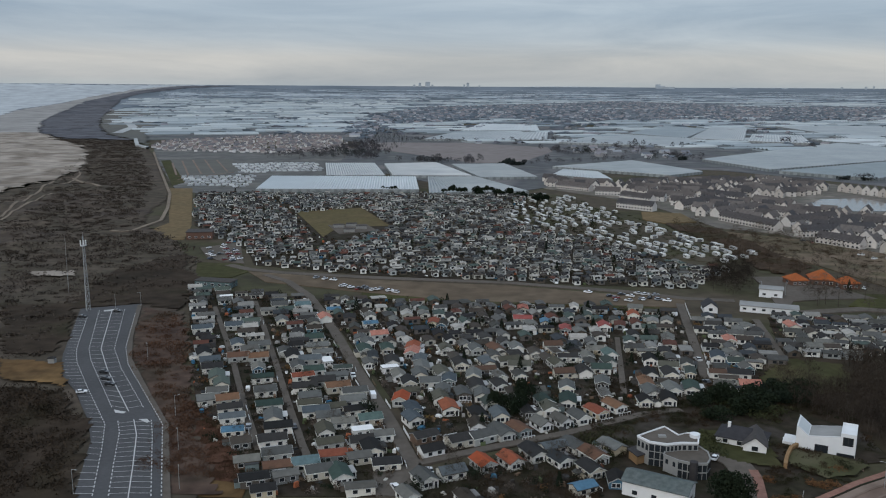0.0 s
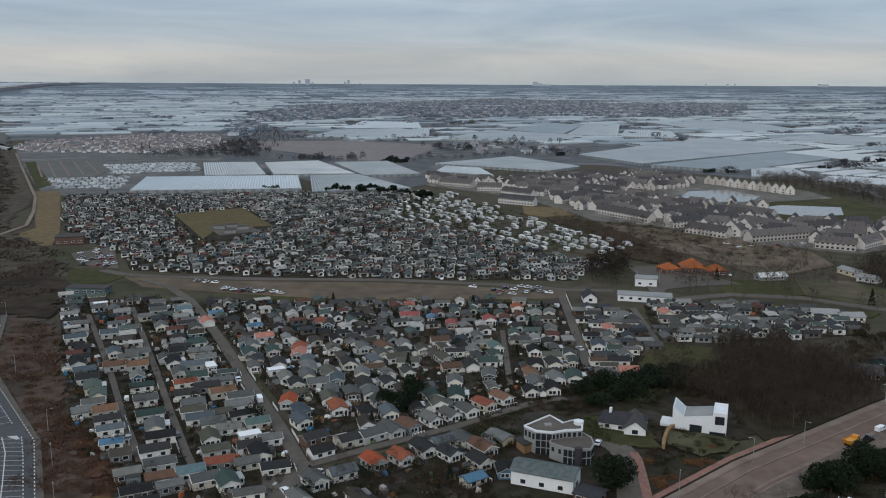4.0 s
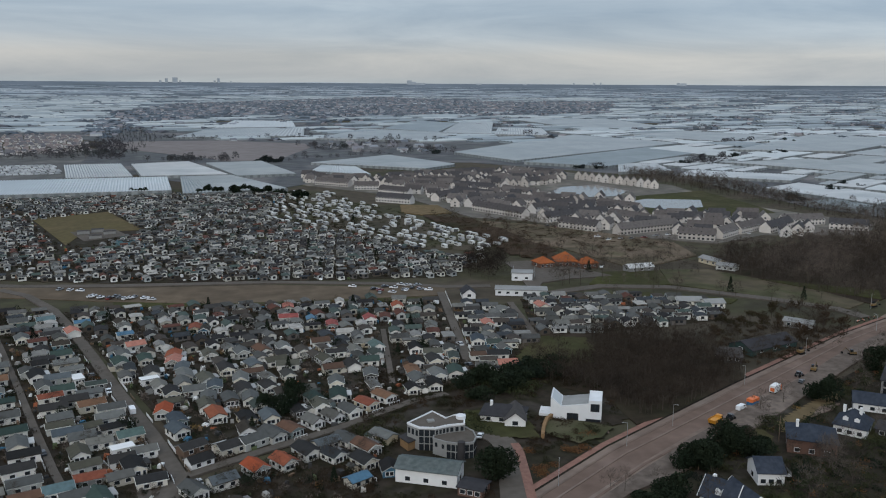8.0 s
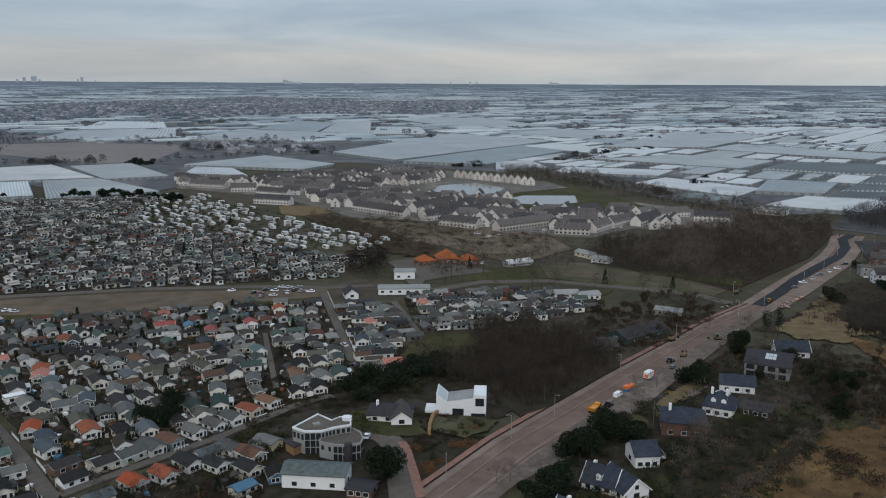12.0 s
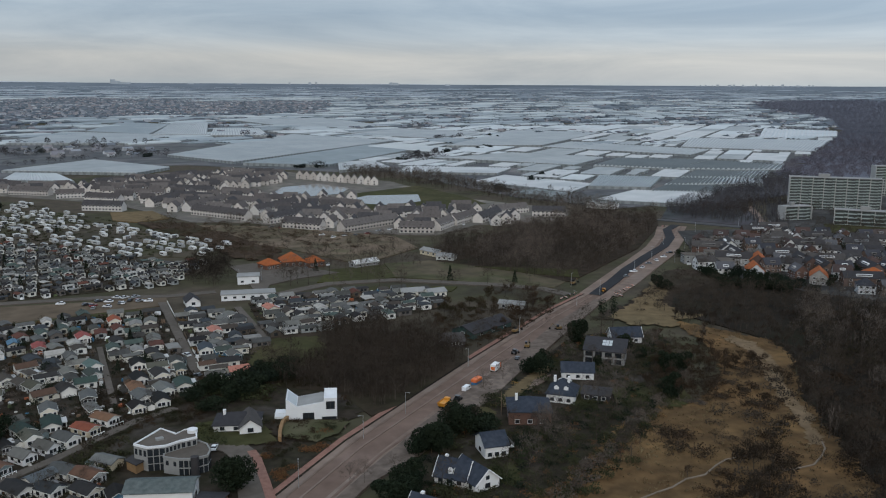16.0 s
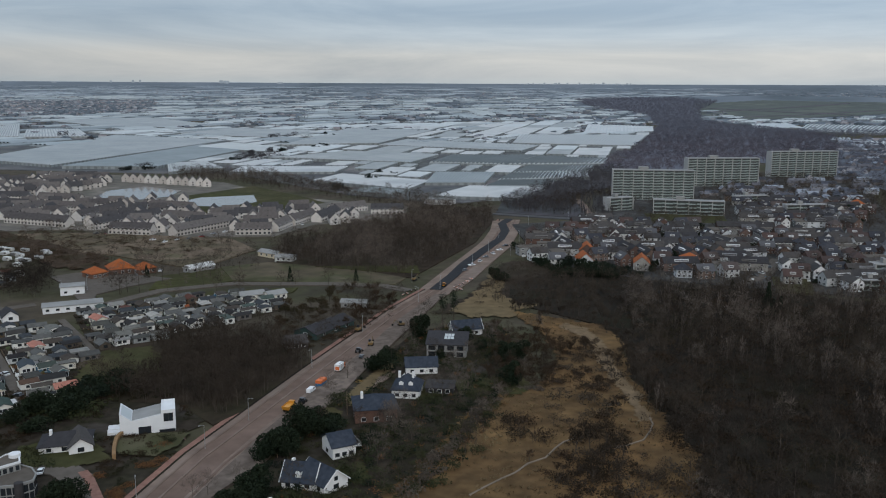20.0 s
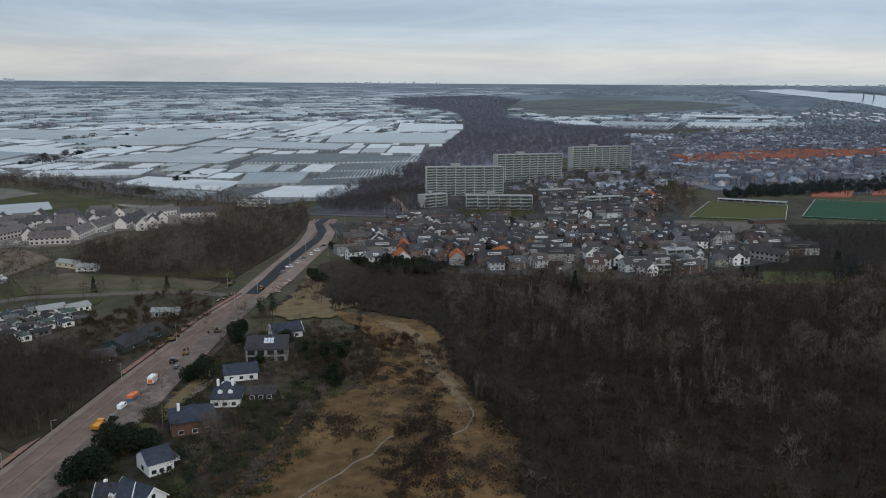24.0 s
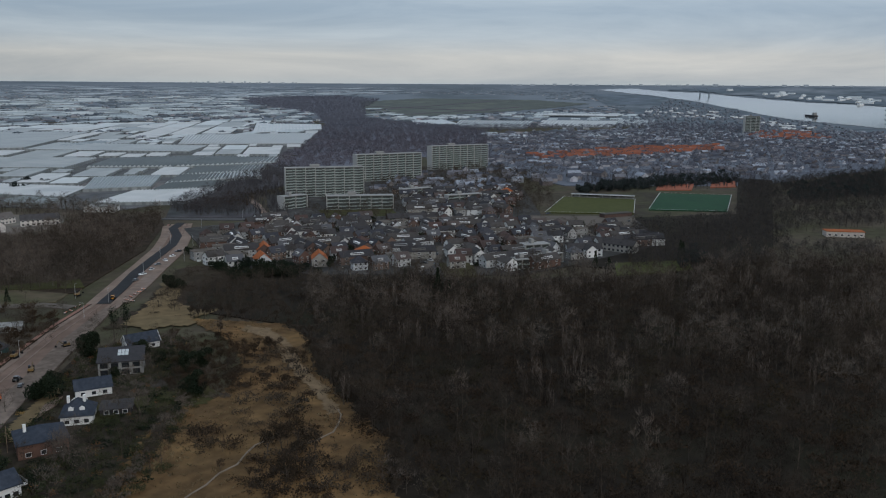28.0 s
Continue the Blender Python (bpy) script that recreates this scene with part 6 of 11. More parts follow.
rc = random.Random(11)
HIDE = pose(0, 0, -60)
PLAIN = [chalet(w, l, h, r, kind, M_ROOF, M_WALL, "small " + lab, True, ann) for w, l, h, r, kind, ann, lab in (
    (4.2, 6.2, 2.4, 0.95, "gable", 0, "chalet with boarded walls and a grey gable roof"),
    (4.6, 6.8, 2.4, 1.0, "gable", 1.6, "chalet with grey felt gable roof and lean-to"),
    (3.8, 6.6, 2.4, 0.6, "porch", 1.8, "chalet with low grey roof, lean-to and porch deck"),
    (4.4, 5.6, 2.4, 1.25, "gable", 0, "chalet with steep grey gable roof"),
    (3.4, 7.2, 2.5, 0, "flat", 2.0, "mobile-home chalet with flat grey roof and lean-to"),
    (4.9, 6.0, 2.4, 0.9, "hip", 0, "chalet with low hipped grey roof"),
    (4.6, 6.4, 2.4, 0.85, "porch", 0, "chalet with boarded gable and veranda"),
    (3.5, 7.6, 2.5, 0.45, "gable", 0, "long low mobile home with shallow roof"))]
COLOURED = {}
for key, mat, lab in (("grey", M_ROOFGREY, "pale grey felt"), ("green", M_GREEND, "dark green felt"), ("brown", M_BROWNR, "brown tiled"), ("olive", M_OLIVER, "olive-grey felt"), ("slate", M_BLUESL, "blue-grey slate"), ("dark", M_DARKR, "charcoal felt"), ("red", M_RED, "red tiled"), ("orange", M_ORANGEC, "orange tiled"), ("pink", M_PINK, "faded pink-red felt"), ("teal", M_TEAL, "teal green"), ("black", M_SLATE, "near-black slate")):
    COLOURED[key] = [chalet(5.0, 7.2, 2.5, 1.25, "gable", mat, M_WALLW, "boarded white-walled chalet with %s roof" % lab), chalet(4.7, 7.6, 2.5, 0.8, "porch", mat, M_WALL, "low boarded chalet with %s roof and porch" % lab), chalet(5.2, 8.2, 2.6, 1.1, "gable", mat, M_WALLW, "long pale chalet with %s roof and lean-to" % lab, True, 1.8)]
COLOURED["blue"] = [chalet(4.5, 6.2, 2.3, 1.2, "gable", M_ROOF, M_BLUE, "small chalet with bright blue walls"), chalet(4.2, 6.2, 2.3, 0.8, "porch", M_BLUE, M_WALL, "low chalet with bright blue roof")]
COLOURED["white"] = [chalet(4.6, 6.8, 2.3, 1.3, "gable", M_ROOF, M_WHITE, "neat white chalet with grey gable roof"), chalet(3.4, 6.0, 2.4, 0, "flat", M_WHITE, M_WHITE, "white mobile home with flat white roof")]
taken = []
rows_dir = radians(18.8)


def put_chalet(p, turn, pool):
    c = copy_thing(rc.choice(pool), pose(p[0], p[1], 0.1, 0, 0, turn))
    taken.append((p[0], p[1]))
    return c


def turn_at(p):
    """Most chalets follow the lanes; the ridge lies along the row or across it."""
    base = 17.5 if p[0] < 30 else (17.5 - 26 * min(1, (p[0] - 30) / 80))
    return base + rc.choice((0, 0, 0, 90, 180, 90)) + rc.uniform(-6, 6)


def free(p, gap):
    return all((p[0] - q[0]) ** 2 + (p[1] - q[1]) ** 2 > gap * gap for q in taken)


def coloured(key, spots, turns=None, gap=4.2):
    """Chalets that stand out by their colour."""
    for p in spots:
        if free(p, gap) and not inside(p, BRAMBLE):
            turn = rc.choice(turns) if turns else (17 + 90 if p[0] < -15 else -4) + rc.choice((0, 0, 90))
            put_chalet(p, turn + rc.uniform(-4, 4), COLOURED[key])


LANE_ROW, WEST_ROW = (27, 27, 27, 117), (107, 107, 107, 17)
NEAR = {"dark": [(-4.9, 243.6), (5.9, 240.9), (26.8, 232.1)], "white": [(-2.9, 233.8), (31.6, 254.1), (38.3, 256.8)],
        "grey": [(12.3, 243.6), (18.5, 247.0), (44.3, 259.6), (39.2, 237.5), (-4.4, 215.0)], "brown": [(24.1, 249.6), (57.7, 269.8), (43.9, 230.3)],
        "orange": [(50.8, 264.6)], "red": [(12.0, 224.7), (19.9, 226.7)], "slate": [(33.1, 236.1), (2.9, 219.0), (-9.0, 257.4)], "blue": [(37.7, 210.4)]}
MIDDLE = {"dark": [(7.2, 312.6)], "grey": [(0.5, 283.5), (7.3, 280.7), (14.0, 279.2), (44.3, 287.4), (57.8, 293.1), (11.9, 299.6)], "orange": [(2.5, 267.2), (-3.5, 371.7)], "red": [(-13.6, 274.8), (-11.7, 333.7)],
          "green": [(34.7, 273.3), (42.8, 274.1), (60.2, 308.3)], "slate": [(-8.4, 317.8), (2.8, 294.8), (18.7, 261.0)], "blue": [(0.3, 367.5), (46.8, 373.4)], "olive": [(29.8, 311.4), (44.3, 313.6), (1.7, 331.4)]}
WEST = {"slate": [(-104.4, 359.3), (-89.0, 314.7), (-66.8, 257.6), (-83.9, 337.4), (-91.7, 364.3), (-40.9, 263.2)], "teal": [(-81.7, 296.7), (-78.0, 289.0), (-86.0, 371.8), (-67.4, 400.7)],
        "blue": [(-63.9, 247.0), (-68.7, 306.6), (-55.8, 360.6)], "green": [(-65.1, 295.8), (-57.1, 268.4), (-53.7, 346.0), (-27.5, 217.1)], "brown": [(-72.2, 273.5), (-79.3, 320.0), (-71.4, 319.6), (-45.4, 221.8), (-36.6, 286.7)],
        "orange": [(-50.6, 297.6), (-31.0, 229.6)], "dark": [(-69.5, 265.9), (-50.5, 240.0), (-62.0, 376.6), (-58.7, 322.0), (-48.0, 286.1), (-28.1, 264.6), (-50.6, 249.9), (-20.2, 234.0)],
        "grey": [(-74.6, 335.3), (-61.1, 282.1), (-53.6, 257.8), (-47.3, 230.5), (-72.2, 373.1), (-50.5, 334.1), (-47.5, 326.0), (-54.2, 308.6), (-38.4, 298.3), (-44.9, 276.5), (-29.8, 273.4), (-78.5, 401.2)],
        "olive": [(-35.7, 247.2), (-33.1, 238.1), (-43.9, 269.8)], "white": [(-108.3, 416.9), (-44.1, 315.2), (-24.2, 247.5)]}
for sites, turns in ((NEAR, LANE_ROW), (MIDDLE, (-4, 12, 86)), (WEST, WEST_ROW)):
    for key, places in sites.items():
        coloured(key, places, turns)
coloured("orange", [(-44.7, 218.9)], None, 6.5)
coloured("red", [(89.4, 386.1)], None, 6.5)
coloured("pink", [(-26.9, 351.6), (-53.5, 378.1), (-11.6, 326.8), (38.9, 397.3), (54.3, 361.9), (72.1, 366.7), (110.1, 290.9), (49.5, 315.2), (37.1, 378.1), (156.4, 368.4), (121.2, 346.3)], None, 6.5)
coloured("teal", [(-113.7, 431.7), (59.6, 308.7), (-38.1, 224.3)], None, 6.5)
coloured("blue", [(-51.5, 393.2), (114.0, 317.7), (115.6, 309.6), (-32.0, 369.1), (47.4, 214.9)], None, 6.5)
coloured("white", [(-35.0, 388.5), (-19.4, 307.3), (-23.7, 239.9)], None, 6.5)


mixed = PLAIN * 4 + COLOURED["white"][:1] * 3 + COLOURED["grey"] * 4 + COLOURED["slate"] * 2 + COLOURED["dark"] * 3 + COLOURED["olive"] * 2 + COLOURED["green"] + COLOURED["brown"] + COLOURED["teal"][:1]
spots = []
for poly, ang, du, dv, gap, across in ((FRONT_W, radians(17), 9.2, 6.6, 6.3, 0.85), (FRONT_C, radians(12), 8.3, 8.4, 6.6, 0.25), (FRONT_S, radians(27), 9.5, 10.0, 7.6, 0.3), (FRONT_E, radians(-9), 7.6, 6.8, 5.6, 0.6), (FRONT_F, radians(-9), 7.8, 7.4, 5.8, 0.5)):
    for p in scatter(poly, ang, du, dv, 0.1, rc, LANES, 4.0, (BRAMBLE,)):
        if free(p, gap) and rc.random() < (0.88 if poly is FRONT_C else 0.62 if poly is FRONT_S else 0.92):
            taken.append(p)
            turn = math.degrees(ang if poly is not FRONT_C else ang - 0.45 * min(1, max(0, (p[0] - 30) / 80)))
            spots.append((p, turn + (90 if rc.random() < across else 0) + rc.choice((0, 0, 0, 180)) + rc.uniform(-6, 6)))
spots.sort(key=lambda s: s[0][0] ** 2 + s[0][1] ** 2)
for p, turn in spots[:105]:
    put_chalet(p, turn, mixed)


def joined_chalets(name, places, label, seed, size=1.0):
    """Chalets past counting: walls, roofs and windows of many as one mesh each."""
    r = random.Random(seed)
    wv, wt, rv, rt, gv, gt = [], [], [], [], [], []
    for (x, y), turn in places:
        hw, hl, h, rr = r.uniform(1.8, 2.5) * size, r.uniform(2.7, 3.6) * size, r.uniform(2.2, 2.6), r.choice((0.12, 0.5, 0.8, 1.1)) * size
        a = radians(turn) + math.pi / 2
        ca, sa = math.cos(a), math.sin(a)
        P = lambda u, w, z: (x + u * ca - w * sa, y + u * sa + w * ca, 0.1 + z)
        n = len(wv)
        wv += [P(u, w, z) for z in (0, h) for u, w in ((-hl, -hw), (hl, -hw), (hl, hw), (-hl, hw))] + [P(-hl, 0, h + rr), P(hl, 0, h + rr)]
        for i in range(4):
            j = (i + 1) % 4
            wt += [(n + i, n + j, n + 4 + j), (n + i, n + 4 + j, n + 4 + i)]
        wt += [(n + 7, n + 4, n + 8), (n + 5, n + 6, n + 9)]
        n, e, th = len(rv), 0.3, 0.16
        for z in (0.02, th):
            rv += [P(-hl - e, -hw - e, h - 0.15 + z), P(hl + e, -hw - e, h - 0.15 + z), P(hl + e, 0, h + rr + z), P(-hl - e, 0, h + rr + z), P(-hl - e, hw + e, h - 0.15 + z), P(hl + e, hw + e, h - 0.15 + z)]
        m = n + 6
        rt += [(m, m + 1, m + 2), (m, m + 2, m + 3), (m + 3, m + 2, m + 5), (m + 3, m + 5, m + 4), (n, n + 1, m + 1), (n, m + 1, m), (n + 5, n + 4, m + 4), (n + 5, m + 4, m + 5), (n + 3, n, m), (n + 3, m, m + 3), (n + 4, n + 3, m + 3), (n + 4, m + 3, m + 4), (n + 1, n + 2, m + 2), (n + 1, m + 2, m + 1), (n + 2, n + 5, m + 5), (n + 2, m + 5, m + 2)]
        for s in (-1, 1):
            for u in (-hl * 0.55, hl * 0.1):
                n = len(gv)
                gv += [P(u, s * (hw + 0.03), 0.9), P(u + 1.5, s * (hw + 0.03), 0.9), P(u + 1.5, s * (hw + 0.03), 2.0), P(u, s * (hw + 0.03), 2.0)]
                gt += [(n, n + 1, n + 2), (n, n + 2, n + 3)]
            n = len(gv)
            gv += [P(s * (hl + 0.03), -0.8, 0.8), P(s * (hl + 0.03), 0.8, 0.8), P(s * (hl + 0.03), 0.8, 2.1), P(s * (hl + 0.03), -0.8, 2.1)]
            gt += [(n, n + 1, n + 2), (n, n + 2, n + 3)]
    ob = tagged(new(name, big_mesh(name, wv, wt, M_BACKWALL)), label, "chalets", kind="stuff")
    tagged(part("roofs", big_mesh("roofs", rv, rt, M_BACKROOF), None, ob), kind="stuff")
    tagged(part("windows", big_mesh("windows", gv, gt, M_PANE), None, ob), kind="stuff")


joined_chalets("far_chalets", spots[105:], "densely packed holiday chalets with grey roofs and white walls", 3, 1.04)
far_spots = []
for p in scatter(BACK, radians(12), 6.6, 8.5, 0.14, rc, [[(-111.6, 504.3), (-84.1, 561.1), (-36.5, 659.1), (59.5, 759.6)], [(50.1, 863.7), (94.8, 650.1), (141.2, 525.5)], [(-167.6, 830.4), (-126.0, 716.9), (-83.3, 582.5)], [(-216.7, 740.7), (-148.9, 789.0)]], 3.6, (FIELD, CARAV)):
    if rc.random() < 0.93:
        far_spots.append((p, 12 + rc.choice((0, 0, 90)) + rc.uniform(-8, 8)))
joined_chalets("far_chalets", far_spots, "far park of packed holiday chalets with pale walls", 4, 0.76)

# garden sheds between the nearest chalets
shed = tagged(part("shed", Shape().gable(2.2, 2.8, 1.9, 0.5), M_WALL), "small wooden garden shed beside a chalet", "shed", "garden sheds")
part("roof", Shape().pitched(2.2, 2.8, 1.9, 0.5, 0.12, 0.08), M_ROOF, shed)
for p, turn in spots[:105:2]:
    q = (p[0] + rc.uniform(3.4, 4.2) * rc.choice((-1, 1)), p[1] + rc.uniform(-3.5, 3.5))
    if free(q, 3.6) and all(near_line(q, l) > 3.6 for l in LANES):
        copy_thing(shed, pose(q[0], q[1], 0.1, 0, 0, turn))
        taken.append(q)
for child in list(shed.children):
    bpy.data.objects.remove(child)
bpy.data.objects.remove(shed)


# low white fences along the main lane
def fence(a, b, mat, h, label):
    a, b = Vector(a), Vector(b)
    l = (b - a).length
    d = (b - a) / l
    ob = tagged(part("fence", Shape().box(0, -0.03, 0.55 * h, l, 0.03, h).box(0, -0.03, 0.1, l, 0.03, 0.5 * h), mat), label, "fence", "garden fences")
    ob.matrix_basis = pose(a.x, a.y, 0.1, 0, 0, math.degrees(math.atan2(d.y, d.x)))
    n = max(2, int(l / 2.2))
    for i in range(n + 1):
        x = l * i / n
        part("post", Shape().box(x - 0.07, -0.07, 0, x + 0.07, 0.07, h + 0.12), mat, ob)


for line, side in ((LANE_R1[1:6], 2.9), (LANE_R1[1:6], -2.9), (LANE_L2[2:], 1.8), (LANE_R4, -2.5)):
    pts = dense(line, 11)
    for (x0, y0), (x1, y1) in zip(pts, pts[1:]):
        if rc.random() < 0.55:
            d = Vector((x1 - x0, y1 - y0)).normalized()
            o = Vector((d.y, -d.x)) * side
            k = rc.uniform(0.5, 0.85)
            fence((x0 + o.x, y0 + o.y), (x0 + k * (x1 - x0) + o.x, y0 + k * (y1 - y0) + o.y), rc.choice((M_WHITE, M_WHITE, M_WOODD)), rc.uniform(0.9, 1.5), "painted board fence along the lane")

for ob in PLAIN + [o for pool in COLOURED.values() for o in pool]:
    for child in list(ob.children):
        bpy.data.objects.remove(child)
    bpy.data.objects.remove(ob)


# ---- caravans ----
def caravan(l, w):
    s = Shape()
    prof = [(-l / 2, 0.25), (l / 2 - 0.5, 0.25), (l / 2, 1.0), (l / 2 - 0.25, 2.05), (l / 2 - 0.6, 2.3), (-l / 2 + 0.3, 2.3), (-l / 2, 2.0)]
    n = len(prof)
    v = [(x, -w / 2, z) for x, z in prof] + [(x, w / 2, z) for x, z in prof]
    s.add(v, [tuple(range(n)), tuple(range(2 * n - 1, n - 1, -1))] + [(i, n + i, n + (i + 1) % n, (i + 1) % n) for i in range(n)])
    thing = tagged(part("caravan", s, M_VAN), "pale holiday caravan with grey roof on grass", "caravan", "parked caravans")
    part("roof", Shape().box(-l / 2 + 0.25, -w / 2 - 0.06, 2.303, l / 2 - 0.55, w / 2 + 0.06, 2.42), M_VANTOP, thing)
    part("window_band", Shape().box(-l * 0.36, -w / 2 - 0.03, 1.05, l * 0.3, -w / 2 - 0.002, 1.75), M_PANE, thing)
    part("window_band", Shape().box(-l * 0.3, w / 2 + 0.002, 1.05, l * 0.36, w / 2 + 0.03, 1.75), M_PANE, thing)
    part("skirt", Shape().box(-l / 2 + 0.4, -w / 2 + 0.1, 0, l / 2 - 0.7, w / 2 - 0.1, 0.252), M_RUBBER, thing)
    aw = Shape().add([(-l * 0.4, -w / 2 - 0.04, 2.2), (l * 0.1, -w / 2 - 0.04, 2.2), (l * 0.1, -w / 2 - 0.9, 1.8), (-l * 0.4, -w / 2 - 0.9, 1.8), (-l * 0.4, -w / 2 - 0.04, 0), (l * 0.1, -w / 2 - 0.04, 0), (l * 0.1, -w / 2 - 0.9, 0), (-l * 0.4, -w / 2 - 0.9, 0)],
                     [(3, 2, 1, 0), (7, 6, 2, 3), (4, 7, 3, 0), (6, 5, 1, 2)])
    part("awning", aw, M_ANNEX, thing)
    return thing


VAN = caravan(5.6, 2.1)
rows_c = math.atan2(*reversed([b - a for a, b in zip(*[(89.1, 851.6), (213.4, 542.4)])]))
for poly, du, dv, ang in ((CARAV, 7.6, 12.0, rows_c),):
    for p in scatter(poly, ang, du, dv, 0.2, rc):
        if rc.random() < 0.6:
            copy_thing(VAN, pose(p[0], p[1], 0.22, 0, 0, math.degrees(ang) + rc.choice((0, 0, 180, 180, 90)) + rc.uniform(-9, 9)))
for child in list(VAN.children):
    bpy.data.objects.remove(child)
bpy.data.objects.remove(VAN)

fv, ft = [], []
for poly, du, dv in ((CARAV_W, 7.5, 14), (CARAV_N, 7.5, 15)):
    for x, y in scatter(poly, 0.1, du, dv, 0.08, rc):
        a, w, l, h = 0.55 + rc.uniform(-0.06, 0.06), 1.1, rc.uniform(2.6, 3.3), 1.7
        ca, sa, n = math.cos(a), math.sin(a), len(fv)
        for z, q in ((0.2, 1.0), (0.75 * h, 1.0), (h, 0.82)):
            fv += [(x + (u * ca - b * sa) * q, y + (u * sa + b * ca) * q, z) for u, b in ((-l, -w), (l, -w), (l, w), (-l, w))]
        for k in (0, 4):
            for i in range(4):
                j = (i + 1) % 4
                ft += [(n + k + i, n + k + j, n + k + 4 + j), (n + k + i, n + k + 4 + j, n + k + 4 + i)]
        ft += [(n + 8, n + 9, n + 10), (n + 8, n + 10, n + 11)]
tagged(new("far_caravans", big_mesh("far_caravans", fv, ft, M_VANFAR)), "rows of pale caravans beyond the chalet park", "caravans", kind="stuff")

# loose garden clutter: crates, tarpaulins, boats and bins past counting
rj = random.Random(31)
jv, jt = [], []
CLUTTER_TOWN = (([(483.7, 378.2), (424.8, 350.8), (399.5, 312.9), (416.0, 253.5), (441.8, 203.8), (460.8, 142.2), (503.7, 124.4), (591.7, 83.2), (641.6, 130.7), (634.3, 193.0), (615.6, 255.6), (586.8, 336.3)], 8.0),)
for poly, step in ((FRONT_W, 4.2), (FRONT_C, 4.4), (FRONT_S, 5), (FRONT_E, 4.5), (FRONT_F, 4.5), (BACK, 6.5)) + CLUTTER_TOWN:
    for x, y in scatter(poly, 0.4, step, step, 0.48, rj, LANES, 2.2, (FIELD, CARAV)):
        if rj.random() < 0.5:
            continue
        a, w, l, h = rj.uniform(0, 3.14), rj.uniform(0.25, 0.9), rj.uniform(0.3, 1.2), rj.uniform(0.3, 1.7)
        ca, sa, n = math.cos(a), math.sin(a), len(jv)
        k = rj.uniform(0.6, 1)
        for z, q in ((0.05, 1.0), (h, k)):
            jv += [(x + (u * ca - b * sa) * q, y + (u * sa + b * ca) * q, z + 0.1) for u, b in ((-w, -l), (w, -l), (w, l), (-w, l))]
        for i in range(4):
            j = (i + 1) % 4
            jt += [(n + i, n + j, n + 4 + j), (n + i, n + 4 + j, n + 4 + i)]
        jt += [(n + 4, n + 5, n + 6), (n + 4, n + 6, n + 7)]
tagged(new("garden_clutter", big_mesh("garden_clutter", jv, jt, M_CLUTTER)), "crates, bins and tarpaulins strewn between chalets", "clutter", kind="stuff")


# ---- brick houses ----
def terrace(a, b, depth, h, rise_h, wall, roof, label, units=0, category="terraced house", group="estate rows"):
    """A row of houses from a to b, with a long roof, doors and windows for each house."""
    a, b = Vector(a), Vector(b)
    l = (b - a).length
    units = units or max(1, round(l / 6.5))
    s = Shape().gable(depth, l, h, rise_h)
    thing = tagged(part("terraced_house" if units > 1 else "estate_house", s, wall), label, category, group)
    d = (b - a) / l
    turn = math.degrees(math.atan2(-d.x, d.y))
    m = (a + b) / 2
    thing.matrix_basis = pose(m.x, m.y, ground_z(m.x, m.y) + 0.15, 0, 0, turn)
    part("roof", Shape().pitched(depth, l, h, rise_h, 0.3), roof, thing)
    win = Shape()
    for side, q in ((1, 1), (-1, 3)):
        if units > 1:
            win = Shape()
        for z in (0.9, 3.6):
            for k in range(units):
                y = -l / 2 + (k + 0.5) * l / units
                for dy in (-0.24, 0.24):
                    w = turned(window(1.7, 1.5, 0, 0), q, (side * depth / 2, y + dy * l / units, z))
                    win.add(w.v, w.f)
                    win.m[-len(w.m):] = w.m
        for k in range(0, units, 2):
            y = -l / 2 + (k + 0.5) * l / units
            zd, xd = h + rise_h * 0.42, side * depth * 0.29
            win.box(xd - 0.5, y - 0.35, zd - 0.6, xd + 0.5, y + 0.35, zd + 0.35, 2)
            win.box(xd + side * 0.505 - 0.01, y - 0.28, zd - 0.05, xd + side * 0.505 + 0.01, y + 0.28, zd + 0.28, 1)
        if units == 1:
            for end, q2 in ((-1, 0), (1, 2)):
                w = turned(window(1.6, 1.5, 0, 0), q2, (0, end * l / 2, 0.9 if side > 0 else 3.6))
                win.add(w.v, w.f)
                win.m[-len(w.m):] = w.m
        if units > 1 or side < 0:
            tagged(part("facade_glazing", win, (M_DORMER, M_PANE, roof), thing), kind="stuff")
    for k in range(0, units if units > 1 else 0, 2):
        y = -l / 2 + (k + 0.5) * l / units
        part("chimney", Shape().box(-0.4, y - 0.3, h + rise_h - 0.5, 0.4, y + 0.3, h + rise_h + 0.9), M_SLATE, thing)
    return thing


